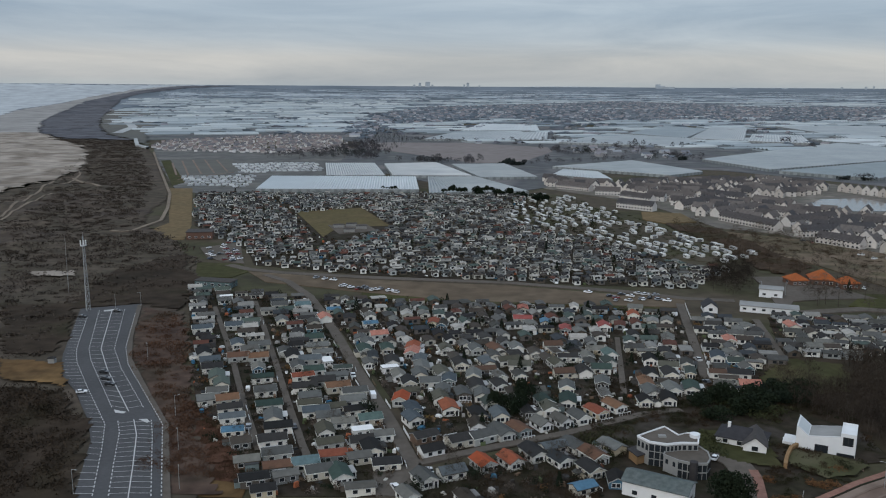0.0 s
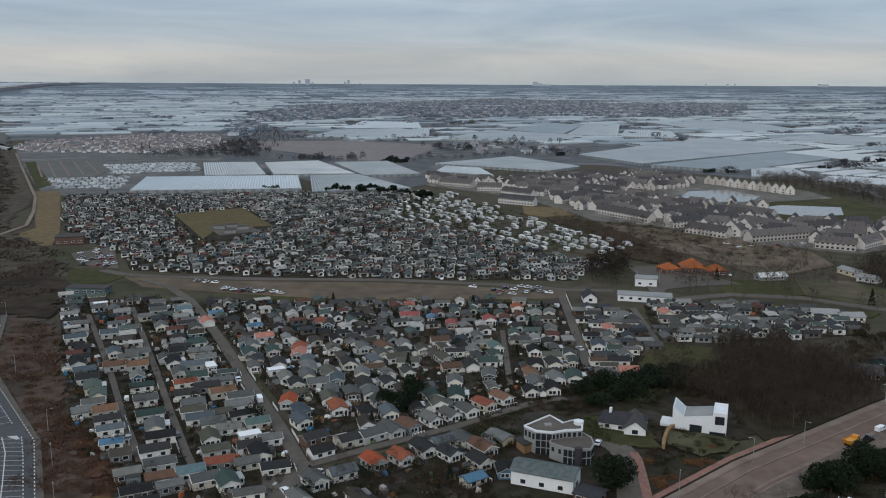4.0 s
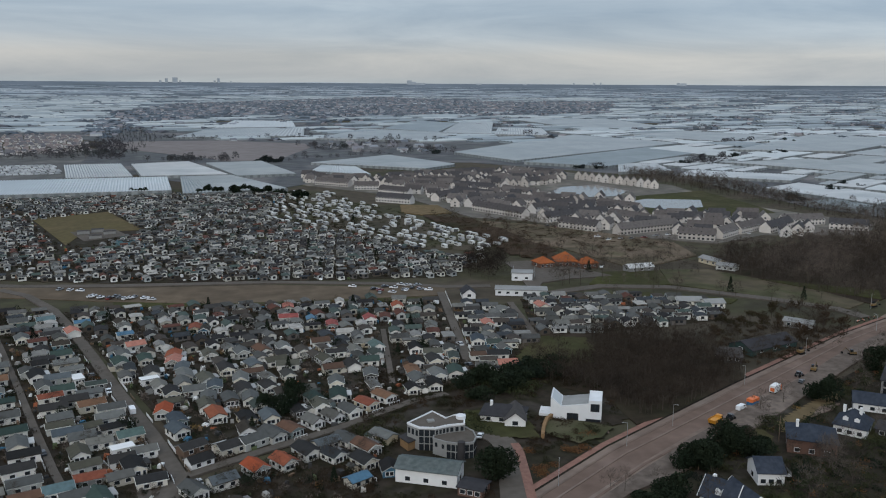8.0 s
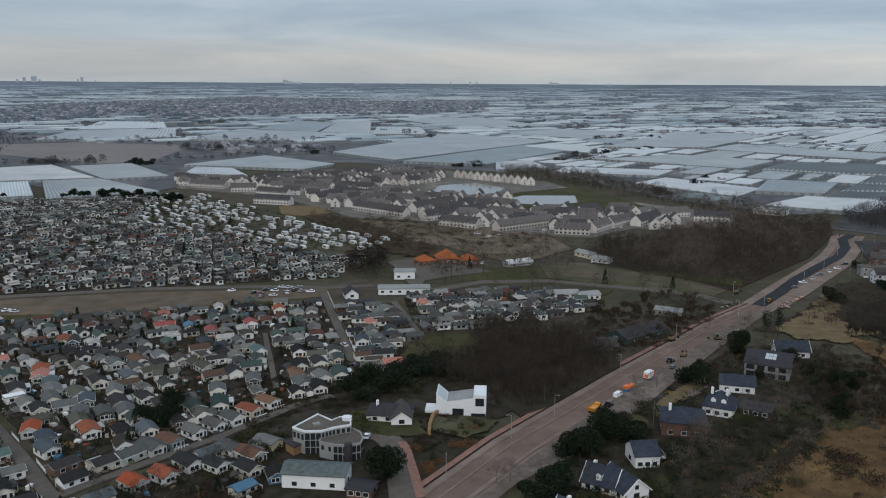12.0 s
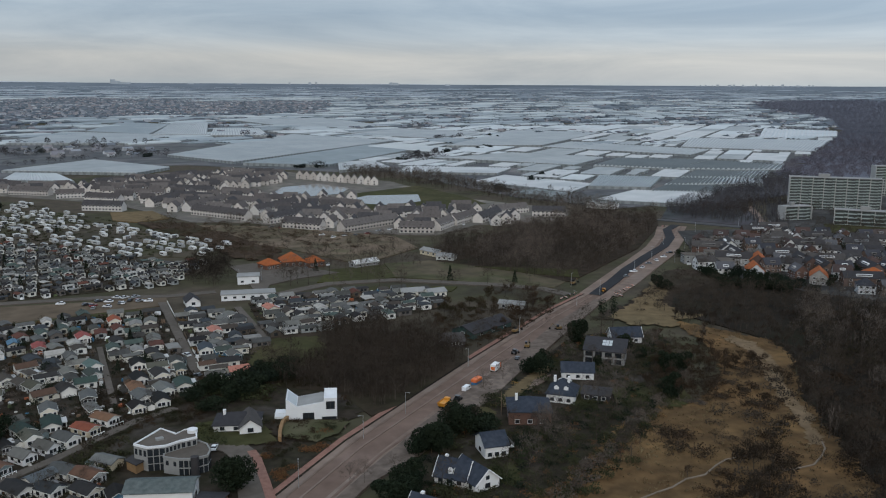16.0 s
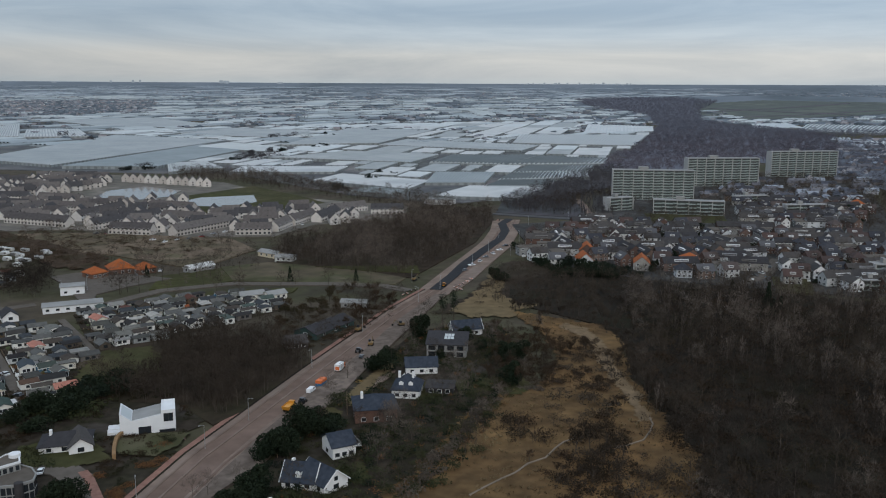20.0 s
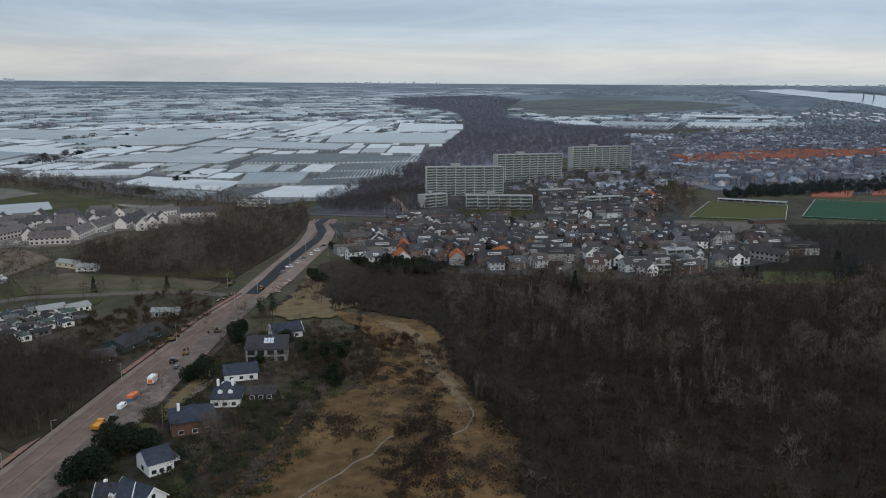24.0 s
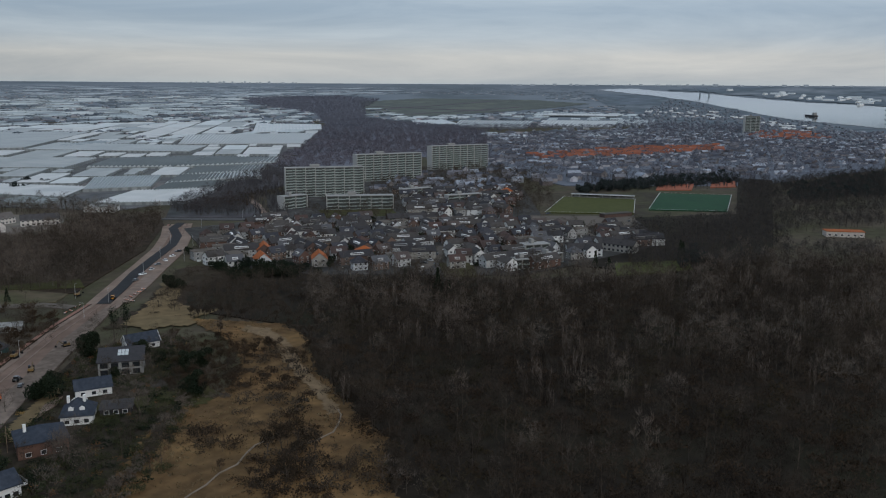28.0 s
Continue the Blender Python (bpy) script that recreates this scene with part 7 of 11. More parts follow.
TER = "beige brick terrace with dark slate roof and small dormer windows"
EST_ROWS = [[(266.5, 594.3), (284.6, 567.0)], [(290.8, 550.9), (346.9, 565.3)], [(327.4, 527.2), (347.0, 511.6)], [(261.2, 617.2), (325.3, 636.9)], [(322.6, 623.5), (338.5, 587.9)], [(270.5, 664.5), (322.2, 696.5)], [(231.7, 697.1), (256.1, 641.0)], [(230.0, 713.7), (278.9, 751.0)], [(279.7, 746.0), (300.9, 697.2)], [(205.3, 846.2), (244.6, 821.2)], [(246.6, 805.0), (270.8, 760.9)], [(226.5, 880.5), (265.1, 873.2)]]
EST_ROWS += [[(156.4, 867.2), (180.6, 861.9)], [(125.8, 922.5), (156.2, 892.7)], [(161.4, 773.8), (187.9, 748.7)], [(212.0, 758.2), (251.1, 797.2)], [(351.9, 517.3), (386.1, 540.0)], [(377.8, 532.1), (412.6, 550.9)], [(401.1, 530.3), (438.6, 552.7)], [(435.8, 558.3), (473.5, 557.7)], [(463.3, 536.9), (484.2, 519.6)], [(259.2, 854.3), (292.3, 817.1)], [(176.2, 830.4), (199.2, 801.8)], [(296.1, 804.1), (317.7, 764.8)], [(341.6, 692.9), (361.7, 645.7)]]
for a, b in EST_ROWS:
    terrace(a, b, 8.6, 4.8, 3.9, M_BEIGE, M_ESTROOF, TER)
rh = random.Random(3)
for a in [(427.5, 908.2), (431.4, 898.4), (435.3, 888.8), (439.2, 879.2), (443.0, 869.8), (446.7, 860.5), (450.4, 851.2), (454.1, 842.1), (457.8, 833.1), (461.3, 824.1), (464.9, 815.3), (467.9, 806.9)]:
    terrace((a[0] - 3.2, a[1] - 6), (a[0] + 3.2, a[1] + 6), 8.6, 5.6, 4.6, M_BEIGE, M_ESTROOF, "pale brick lakeside house with steep gable roof", 1, "house", "lakeside houses")
for x, y in scatter([(120.0, 925.0), (196.8, 948.1), (268.2, 967.0), (389.8, 1005.3), (429.2, 937.5), (395.0, 880.0), (363.9, 859.3), (310.0, 833.5), (219.3, 880.0)], 0.5, 15, 17, 0.14, rh):
    t = rh.choice((0.4, 1.9)) + rh.uniform(-0.2, 0.2)
    e = rh.uniform(5, 8)
    terrace((x - e * math.sin(t), y - e * math.cos(t)), (x + e * math.sin(t), y + e * math.cos(t)), 8.5, 5.2, 4.4, M_BEIGE, M_ESTROOF, "beige brick house with dark gable roof", 1, "house", "estate houses")
for x, y in scatter([(301.7, 713.9), (353.9, 741.8), (399.5, 712.9), (362.3, 688.7), (328.6, 666.8)], 0.4, 22, 26, 0.15, rh):
    terrace((x - 4, y - 6), (x + 4, y + 6), 8.5, 5.2, 4.4, M_BEIGE, M_ESTROOF, "beige brick house with dark gable roof", 1, "house", "estate houses")

built = [list(r) for r in EST_ROWS]
for x, y in scatter([(116.7, 928.3), (127.4, 1007.7), (190.2, 881.8), (229.5, 690.8), (251.7, 630.1), (275.9, 560.6), (345.6, 515.4), (421.7, 517.0), (484.2, 519.6), (428.1, 603.1), (377.0, 623.5), (351.8, 668.9), (326.7, 759.1), (269.0, 831.9), (220.7, 918.7)], 0.35, 17, 16, 0.12, rh):
    if all(near_line((x, y), r) > 11 for r in built) and not any(inside((x, y), q) for q in PONDS):
        t, e = rh.choice((0.6, 2.1)) + rh.uniform(-0.15, 0.15), rh.uniform(5, 9)
        terrace((x - e * math.sin(t), y - e * math.cos(t)), (x + e * math.sin(t), y + e * math.cos(t)), 8.2, 5.0, 4.0, M_BEIGE, M_ESTROOF, "beige brick house with dark gable roof", 1, "house", "estate houses")

# the town: short rows and detached houses
def town_house(w, l, h, rise_h, roof, wall, label, hip=False, dormer=0):
    s = Shape()
    if hip:
        s.box(-w / 2, -l / 2, 0, w / 2, l / 2, h)
    else:
        s.gable(w, l, h, rise_h)
    thing = tagged(part("town_house", s, wall), label, "house", "town houses")
    part("roof", Shape().hipped(w, l, h + 0.003, rise_h) if hip else Shape().pitched(w, l, h, rise_h), roof, thing)
    win = Shape()
    for q, (n, off) in enumerate(((2, l / 2), (3, w / 2), (2, l / 2), (3, w / 2))):
        span = w if q % 2 == 0 else l
        for k in range(n):
            for z in (0.9, 3.4):
                at = ((k + 0.5) / n - 0.5) * span
                pos = ((at, -off, z), (off, at, z), (at, off, z), (-off, at, z))[q]
                c = turned(window(1.5, 1.3, 0, 0), q, pos)
                win.add(c.v, c.f)
                win.m[-len(c.m):] = c.m
    tagged(part("window_set", win, (M_WHITE, M_PANE), thing), kind="stuff")
    if dormer:
        for s in (-1, 1):
            x, z = s * w * 0.27, h + rise_h * 0.46
            part("dormer", Shape().box(x - 1.0, -l * dormer / 2, z - 0.9, x + 1.0, l * dormer / 2, z + 0.5, 0).box(x + s * 1.005 - 0.01, -l * dormer / 2 + 0.4, z - 0.1, x + s * 1.005 + 0.01, l * dormer / 2 - 0.4, z + 0.35, 1), (M_DORMER, M_PANE), thing)
    return thing


TOWN = [town_house(7.6, 9.6, 5.0, 3.3, M_TROOF, M_BRICK, "brick town house with brown tiled roof and dormers", False, 0.32),
        town_house(7.6, 21, 5.2, 3.1, M_SLATE, M_BRICK, "row of brick houses with dark roof and white dormers", False, 0.4),
        town_house(8.0, 14, 5.4, 0.5, M_LANE, M_GREYREND, "low pale grey block with flat roof", True),
        town_house(8.2, 8.6, 4.8, 3.4, M_TROOF, M_BRICK, "square brick house with hipped roof", True),
        town_house(7.4, 11, 5.2, 2.8, M_SLATE, M_WHITE, "white rendered house with slate roof")]
ORANGE = [town_house(9.0, 13, 5.0, 3.8, M_ORANGE, M_BRICK, "brick house with bright orange tiled roof"), town_house(10, 11, 5.5, 3.5, M_ORANGE, M_WHITE, "white villa with orange hipped roof", True)]
town_taken = []
for x, y in [(441.3, 304.7), (414.5, 287.6), (431.5, 259.0)]:
    copy_thing(ORANGE[0], pose(x, y, 0.2, 0, 0, 140 + rh.uniform(-20, 20)))
    town_taken.append((x, y))
for x, y in [(457.2, 242.6), (790.5, 261.4)]:
    copy_thing(ORANGE[1], pose(x, y, 0.2, 0, 0, 30))
    town_taken.append((x, y))
TOWN_A = [(483.7, 378.2), (424.8, 350.8), (399.5, 312.9), (416.0, 253.5), (422.3, 230.7), (441.8, 203.8), (460.3, 172.6), (460.8, 142.2), (503.7, 124.4), (591.7, 83.2), (641.6, 130.7), (634.3, 193.0), (615.6, 255.6), (586.8, 336.3), (546.7, 369.2)]
TOWN_B = [(761.9, 365.5), (918.0, 307.5), (806.2, 252.4), (658.1, 219.2), (633.8, 288.3)]
TOWN_C = [(546.5, 348.2), (517.4, 396.2), (565.9, 382.1)]
streets = [[(427.3, 198.8), (466.4, 200.3), (499.7, 206.9), (515.9, 217.7)], [(532.5, 133.7), (602.3, 136.0), (647.8, 155.2), (645.0, 196.4), (627.3, 236.5)], [(563.8, 397.2), (563.1, 364.1), (586.8, 336.3)]]
spots = []
for poly, du, dv in ((TOWN_A, 13.0, 17.0), (TOWN_B, 13, 17), (TOWN_C, 12, 16)):
    for p in scatter(poly, -0.75, du, dv, 0.18, rh, streets, 7):
        if all((p[0] - q[0]) ** 2 + (p[1] - q[1]) ** 2 > 110 for q in town_taken) and rh.random() < 0.9:
            spots.append(p)
spots.sort(key=lambda p: p[0] ** 2 + p[1] ** 2)
for p in spots[:250]:
    copy_thing(rh.choice(TOWN[:1] * 4 + TOWN[1:2] * 2 + TOWN[2:4] + TOWN[4:] * 2), pose(p[0], p[1], 0.2, 0, 0, rh.choice((48, 48, 138)) + rh.uniform(-16, 16)))
town_rest = spots[250:]
for ob in TOWN + ORANGE:
    for child in list(ob.children):
        bpy.data.objects.remove(child)
    bpy.data.objects.remove(ob)


# far quarters: rows too small and too many to count
def quarter(name, poly, ang, du, dv, wall_mat, roof_mat, label, seed, keep=0.9, l=(8, 26), size=1.0):
    r = random.Random(seed)
    wv, wt, rv, rt = [], [], [], []
    for x, y in (poly if du is None else scatter(poly, ang, du, dv, 0.18, r)):
        if r.random() > keep:
            continue
        hw, hl, h, rr = 4.2 * size, r.uniform(*l) / 2, r.uniform(4.5, 6) * size, r.uniform(2.5, 4) * size
        a = ang + r.choice((0, 0, math.pi / 2)) + r.uniform(-0.1, 0.1)
        ca, sa, z0 = math.cos(a), math.sin(a), ground_z(x, y)
        P = lambda u, w, z: (x + u * ca - w * sa, y + u * sa + w * ca, z0 + z)
        n = len(wv)
        wv += [P(u, w, z) for z in (0, h) for u, w in ((-hl, -hw), (hl, -hw), (hl, hw), (-hl, hw))] + [P(-hl, 0, h + rr), P(hl, 0, h + rr)]
        for i in range(4):
            j = (i + 1) % 4
            wt += [(n + i, n + j, n + 4 + j), (n + i, n + 4 + j, n + 4 + i)]
        wt += [(n + 7, n + 4, n + 8), (n + 5, n + 6, n + 9)]
        n = len(rv)
        e = 0.4
        rv += [P(-hl - e, -hw - e, h - 0.2), P(hl + e, -hw - e, h - 0.2), P(hl + e, 0, h + rr + 0.15), P(-hl - e, 0, h + rr + 0.15), P(-hl - e, hw + e, h - 0.2), P(hl + e, hw + e, h - 0.2)]
        rt += [(n, n + 1, n + 2), (n, n + 2, n + 3), (n + 3, n + 2, n + 5), (n + 3, n + 5, n + 4)]
    ob = tagged(new(name, big_mesh(name, wv, wt, wall_mat)), label, "houses", kind="stuff")
    part("roofs", big_mesh("roofs", rv, rt, roof_mat), roof_mat, ob)


M_QWALL = material("far_house_walls", [(0.1527, 0.1399, 0.137), (0.3528, 0.3553, 0.3787), (0.1158, 0.1023, 0.1008), (0.395, 0.4037, 0.4391), (0.2159, 0.2046, 0.2096)], 0.85, 0.3, 0.02, pick="island")
# roof colours raised and blued in lieu of haze
M_QROOF = material("far_house_roofs", [(0.0999, 0.0992, 0.1109), (0.0707, 0.0764, 0.0941), (0.1302, 0.1333, 0.15), (0.0589, 0.0636, 0.0785), (0.2481, 0.2735, 0.3137)], 0.85, 0.3, 0.02, pick="island")
M_VILLWALL = material("village_walls", [(0.60, 0.575, 0.56), (0.50, 0.475, 0.46), (0.40, 0.37, 0.355), (0.66, 0.645, 0.64)], 0.9, 0.3, 0.02, pick="island", spread=0.1)
M_QROOFR = material("far_village_roofs", [(0.165, 0.145, 0.142), (0.135, 0.130, 0.135), (0.205, 0.170, 0.160), (0.115, 0.115, 0.125)], 0.9, 0.3, 0.02, pick="island", spread=0.15)
quarter("town_rest", town_rest, -0.75, None, None, M_QWALL, M_QROOF, "packed brick houses at the far side of town", 12, 1.0, (7, 14), 0.82)
quarter("far_village", [(-523.9, 1523.9), (-548.9, 1724.4), (-385.9, 1933.3), (-238.2, 1973.9), (-153.6, 1469.8), (-281.7, 1406.9), (-460.7, 1444.4)], 0.2, 13, 17, M_VILLWALL, M_QROOFR, "far village of white houses with reddish roofs", 1, l=(5, 8), size=0.6)
quarter("far_town", [(1091.2, 382.9), (1804.7, 647.7), (2360.5, 303.6), (2373.7, -190.8), (1386.0, -115.4), (1088.9, 50.8), (1040.1, 197.4), (1095.5, 282.3)], -0.9, 27, 19, M_QWALL, M_QROOF, "far town of brick terraces with dark roofs", 2, 0.75, (6, 20), 0.66)
quarter("far_town", [(1275.0, 391.5), (1205.7, 348.7), (1280.0, 274.6), (1503.9, 122.2), (1650.0, 134.8), (1535.1, 251.2), (1414.5, 332.2)], -0.9, 30, 17, M_QWALL, M_FARORANGE, "far terraces with orange tiled roofs", 4, 0.95, (14, 30), 0.8)
quarter("far_town", [(2185.6, 117.7), (1925.0, 91.8), (1896.0, 31.7), (1993.9, -63.4), (2213.7, -22.0), (2291.3, 40.1)], -0.9, 34, 20, M_QWALL, M_FARORANGE, "far terraces with orange tiled roofs", 6, 0.95, (14, 30), 0.8)
quarter("far_town", [(205.8, 1588.0), (420.2, 1606.8), (395.1, 1308.5), (290.0, 1290.0), (205.0, 1480.0)], 0.3, 40, 44, M_PLAINWALL, M_PLAINROOF, "scattered farm sheds and houses among greenhouses", 9, 0.5, (8, 20), 0.8)
quarter("far_town", [(976.4, 293.0), (1086.6, 192.0), (1011.3, 159.7), (885.0, 259.0)], -0.9, 30, 24, M_QWALL, M_QROOF, "grey terraces beyond the pitch", 10, 0.8)

quarter("far_town", [(756.8, 396.0), (905.0, 430.3), (1037.4, 388.2), (1071.9, 305.4), (913.7, 258.9), (799.5, 379.3)], -0.9, 21, 17, M_QWALL, M_QROOF, "terraces and sheds behind the tall flats", 31, 0.6, (7, 18), 0.75)


# ---- blocks of flats ----
def flats(a, b, depth, storeys, h, bays, label):
    """A slab of flats from a to b (its long front): end walls, roof plant, and for each storey a loggia band with balcony panels."""
    a, b = Vector(a), Vector(b)
    l = (b - a).length
    d = (b - a) / l
    thing = new("apartment_block")
    turn = math.degrees(math.atan2(d.y, d.x))
    thing.matrix_basis = pose(a.x, a.y, 0.2, 0, 0, turn)
    tagged(thing, label, "apartment block", "blocks of flats")
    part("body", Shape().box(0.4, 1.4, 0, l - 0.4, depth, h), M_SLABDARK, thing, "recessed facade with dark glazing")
    for x in (0, l - 0.5):
        part("end_wall", Shape().box(x, -0.1, 0, x + 0.5, depth + 0.02, h + 0.6), M_ENDWALL, thing)
    part("roof", Shape().box(0.5, 0, h + 0.003, l - 0.5, depth, h + 0.5), M_SLAB, thing)
    part("roof_plant", Shape().box(l * 0.32, depth * 0.4, h + 0.5, l * 0.44, depth * 0.8, h + 3.2), M_SLAB, thing)
    sh = h / storeys
    for s in range(storeys):
        z = s * sh
        band = Shape()
        for k in range(bays):
            x0, x1 = 0.5 + (l - 1) * k / bays, 0.5 + (l - 1) * (k + 1) / bays
            if k % 3 == 2:
                band.box(x0 + 0.3, 0.9, z + 0.2, x1 - 0.3, 1.39, z + 1.2)
            else:
                band.box(x0 + 0.05, 0, z, x1 - 0.05, 0.15, z + (1.1 if k % 2 else 0.95))
                band.box(x0 + 0.05, 0.15, z, x1 - 0.05, 1.39, z + 0.2)
        tagged(part("balcony_band", band, M_BALC, thing), kind="stuff")
    for k in range(bays + 1):
        if k % 3 == 0 and 0 < k < bays:
            x = 0.5 + (l - 1) * k / bays
            part("fin", Shape().box(x - 0.22, -0.06, 0, x + 0.22, 1.39, h), M_ENDWALL, thing)
    return thing


for a, b, h in (((689.3, 448.8), (736.4, 389.6), 28), ((839.7, 452.9), (900.4, 401.3), 30), ((1006.5, 434.0), (1076.0, 382.5), 30)):
    flats(a, b, 13, 11, h, 24, "long eleven-storey slab of flats with pale green balconies")
flats((632.9, 371.3), (663.0, 322.2), 11, 4, 12, 18, "four-storey block of flats with pale balconies")
flats((620.0, 405.5), (642.6, 396.2), 11, 4, 11, 6, "low block of flats beside the tall slabs")
flats((2130.3, 122.0), (2143.0, 90.0), 15, 12, 42, 8, "far pale slab of flats near the river")

# rows by the wood and the white flats beside them
for a, b in ([(606.5, 129.0), (588.2, 85.1)], [(555.8, 127.9), (546.6, 92.4)], [(521.1, 131.8), (531.0, 111.8)], [(576.0, 166.8), (595.1, 148.1)], [(578.4, 235.4), (604.9, 201.2)], [(587.5, 291.2), (613.3, 259.4)]):
    terrace(a, b, 8.4, 5.2, 3.0, M_BRICK, M_SLATE, "brick terrace with dark tiled roof and white windows", 0, "terraced house", "town rows")
for a, b, hh in (((502.4, 153.0), (514.0, 140.4), 8), ((463.6, 149.1), (476.3, 133.7), 6), ((482.7, 134.9), (498.0, 127.7), 6), ((711.9, 290.5), (738.9, 268.3), 8), ((737.1, 347.6), (763.4, 329.6), 8)):
    flats(a, b, 9, 2 if hh < 8 else 3, hh, 9, "low white block of flats at the edge of town")

quarter("far_sheds", [(4532.3, 386.3), (4369.1, 204.8), (4052.5, -18.5), (3813.2, -297.9), (4213.6, -326.3), (4422.1, 56.3), (4575.3, 322.5)], -0.4, 75, 45, M_WHITE, M_GLASSW, "white industrial sheds on the far bank", 21, 0.6, (25, 60), 1.3)
quarter("far_sheds", [(3154.9, 567.8), (2921.4, 217.4), (2564.5, 144.4), (2178.1, -39.8), (2549.6, -31.0), (3286.6, 226.5), (3653.7, 519.9)], -0.6, 60, 40, M_QWALL, M_GLASSH, "scattered sheds by the river", 22, 0.5, (10, 40), 0.9)


# ---- trees ----
def branch_tree(seed, h, spread, levels=3, kids=5, twig=0.10, tips=5):
    """A bare tree: arrays of wood and of twigs, as triangles."""
    r = random.Random(seed)
    wv, wt, tv, tt = [], [], [], []

    def limb(a, b, r0, r1):
        if r0 < 0.09:
            side = (b - a).cross(Vector((0.3, 0.2, 1))).normalized() * max(r0, 0.05)
            n = len(wv)
            wv.extend([tuple(a - side), tuple(a + side), tuple(b)])
            wt.append((n, n + 1, n + 2))
            return
        q = (b - a).to_track_quat("Z", "Y").to_matrix()
        n = len(wv)
        for p, rad in ((a, r0), (b, r1)):
            for i in range(3):
                wv.append(tuple(p + q @ Vector((rad * math.cos(2.1 * i), rad * math.sin(2.1 * i), 0))))
        for i in range(3):
            j = (i + 1) % 3
            wt.extend([(n + i, n + j, n + 3 + j), (n + i, n + 3 + j, n + 3 + i)])

    def twigs(p, d, size):
        for _ in range(tips):
            e = (d + Vector((r.uniform(-1, 1), r.uniform(-1, 1), r.uniform(-0.5, 0.9)))).normalized() * size * r.uniform(0.6, 1.3)
            s = e.cross(Vector((r.uniform(-1, 1), r.uniform(-1, 1), r.uniform(-1, 1)))).normalized() * twig
            n = len(tv)
            tv.extend([tuple(p - s), tuple(p + s), tuple(p + e)])
            tt.append((n, n + 1, n + 2))

    def grow(p, d, l, rad, level):
        q = p + d * l
        limb(p, q, rad, rad * 0.6)
        if level == 0:
            twigs(q, d, l * 0.9)
            twigs(p.lerp(q, 0.5), d, l * 0.8)
            return
        for k in range(kids):
            at = p.lerp(q, 0.45 + 0.55 * (k + 1) / kids)
            turn = 2.4 * k + r.uniform(-0.5, 0.5)
            out = Vector((math.cos(turn), math.sin(turn), 0)) * spread
            e = (d * r.uniform(0.6, 1.0) + out * r.uniform(0.7, 1.1) + Vector((0, 0, 0.25))).normalized()
            grow(at, e, l * r.uniform(0.5, 0.66), rad * 0.5, level - 1)

    grow(Vector((0, 0, -0.3)), Vector((r.uniform(-0.05, 0.05), r.uniform(-0.05, 0.05), 1)).normalized(), h * 0.42, h * 0.022, levels - 1)
    return [np.array(a) for a in (wv, wt, tv, tt)]


def clump_plant(seed, w, h, n, leaf, trunk=0.0, layers=False):
    """A dense shrub or evergreen: a stem and a ragged crown of many small leaf tufts."""
    r = random.Random(seed)
    tv, tt = [], []
    lobes = [(r.uniform(-0.5, 0.5) * w, r.uniform(-0.5, 0.5) * w, r.uniform(0.25, 0.8), r.uniform(0.25, 0.5) * w) for _ in range(7)]
    for _ in range(n):
        if layers:
            k = r.random() ** 0.8
            rad = w * 0.55 * (1 - k) * r.uniform(0.6, 1.1) + 0.1
            a = r.uniform(0, 6.283)
            p = Vector((rad * math.cos(a), rad * math.sin(a), trunk + (h - trunk) * k))
        else:
            lx, ly, lz, lr = r.choice(lobes)
            d = Vector((r.gauss(0, 1), r.gauss(0, 1), r.gauss(0, 0.8))).normalized() * lr * r.uniform(0.75, 1.08)
            p = Vector((lx + d.x, ly + d.y, max(0.05, trunk + (h - trunk) * lz + d.z * h / w * 0.7)))
        e = Vector((r.uniform(-1, 1), r.uniform(-1, 1), r.uniform(-0.6, 1))).normalized() * leaf * r.uniform(0.7, 1.4)
        s = e.cross(Vector((r.uniform(-1, 1), r.uniform(-1, 1), r.uniform(-1, 1)))).normalized() * leaf * 0.45
        m = len(tv)
        tv += [tuple(p - s), tuple(p + s), tuple(p + e)]
        tt.append((m, m + 1, m + 2))
    stem = Shape()
    stem.tube((0, 0, -0.3), (0.1, 0, h * 0.6), max(0.08, h * 0.02), 0.05, 5)
    wt = [(f[0], f[i], f[i + 1]) for f in stem.f for i in range(1, len(f) - 1)]
    return [np.array(stem.v), np.array(wt), np.array(tv), np.array(tt)]


TREES = [branch_tree(s, h, sp, 4, 4, 0.10, 3) for s, h, sp in ((1, 13, 0.8), (2, 15, 0.7), (3, 11, 0.95), (4, 14, 0.55))]
FINE = [branch_tree(s, h, sp, 4, 5, 0.06, 4) for s, h, sp in ((21, 12, 0.6), (22, 10, 0.75), (23, 14, 0.45))]
LITE = [branch_tree(s, h, sp, 3, 5, 0.13, 6) for s, h, sp in ((24, 12, 0.6), (25, 10, 0.75), (26, 14, 0.5))]
GSHRUB = [clump_plant(s, w, h, 220, 0.36) for s, w, h in ((15, 3.4, 1.8), (16, 4.2, 2.2), (17, 2.6, 2.6))]
SHRUBS = [clump_plant(s, w, h, 170, 0.5) for s, w, h in ((5, 4.5, 2.2), (6, 6.0, 2.6), (7, 3.4, 1.7))]
DENSE = [clump_plant(s, w, h, 2600, 0.6, tr) for s, w, h, tr in ((8, 6.5, 8, 0.5), (9, 6, 10, 1.0), (10, 7.5, 7, 0.4))]
PINES = [clump_plant(s, w, h, 1100, 0.85, tr) for s, w, h, tr in ((8, 8, 8, 0.4), (9, 7, 10, 0.6), (10, 9, 8, 0.3))]
FIRS = [clump_plant(s, w, h, 500, 0.6, 0.5, True) for s, w, h in ((12, 5, 13), (13, 4, 10))]


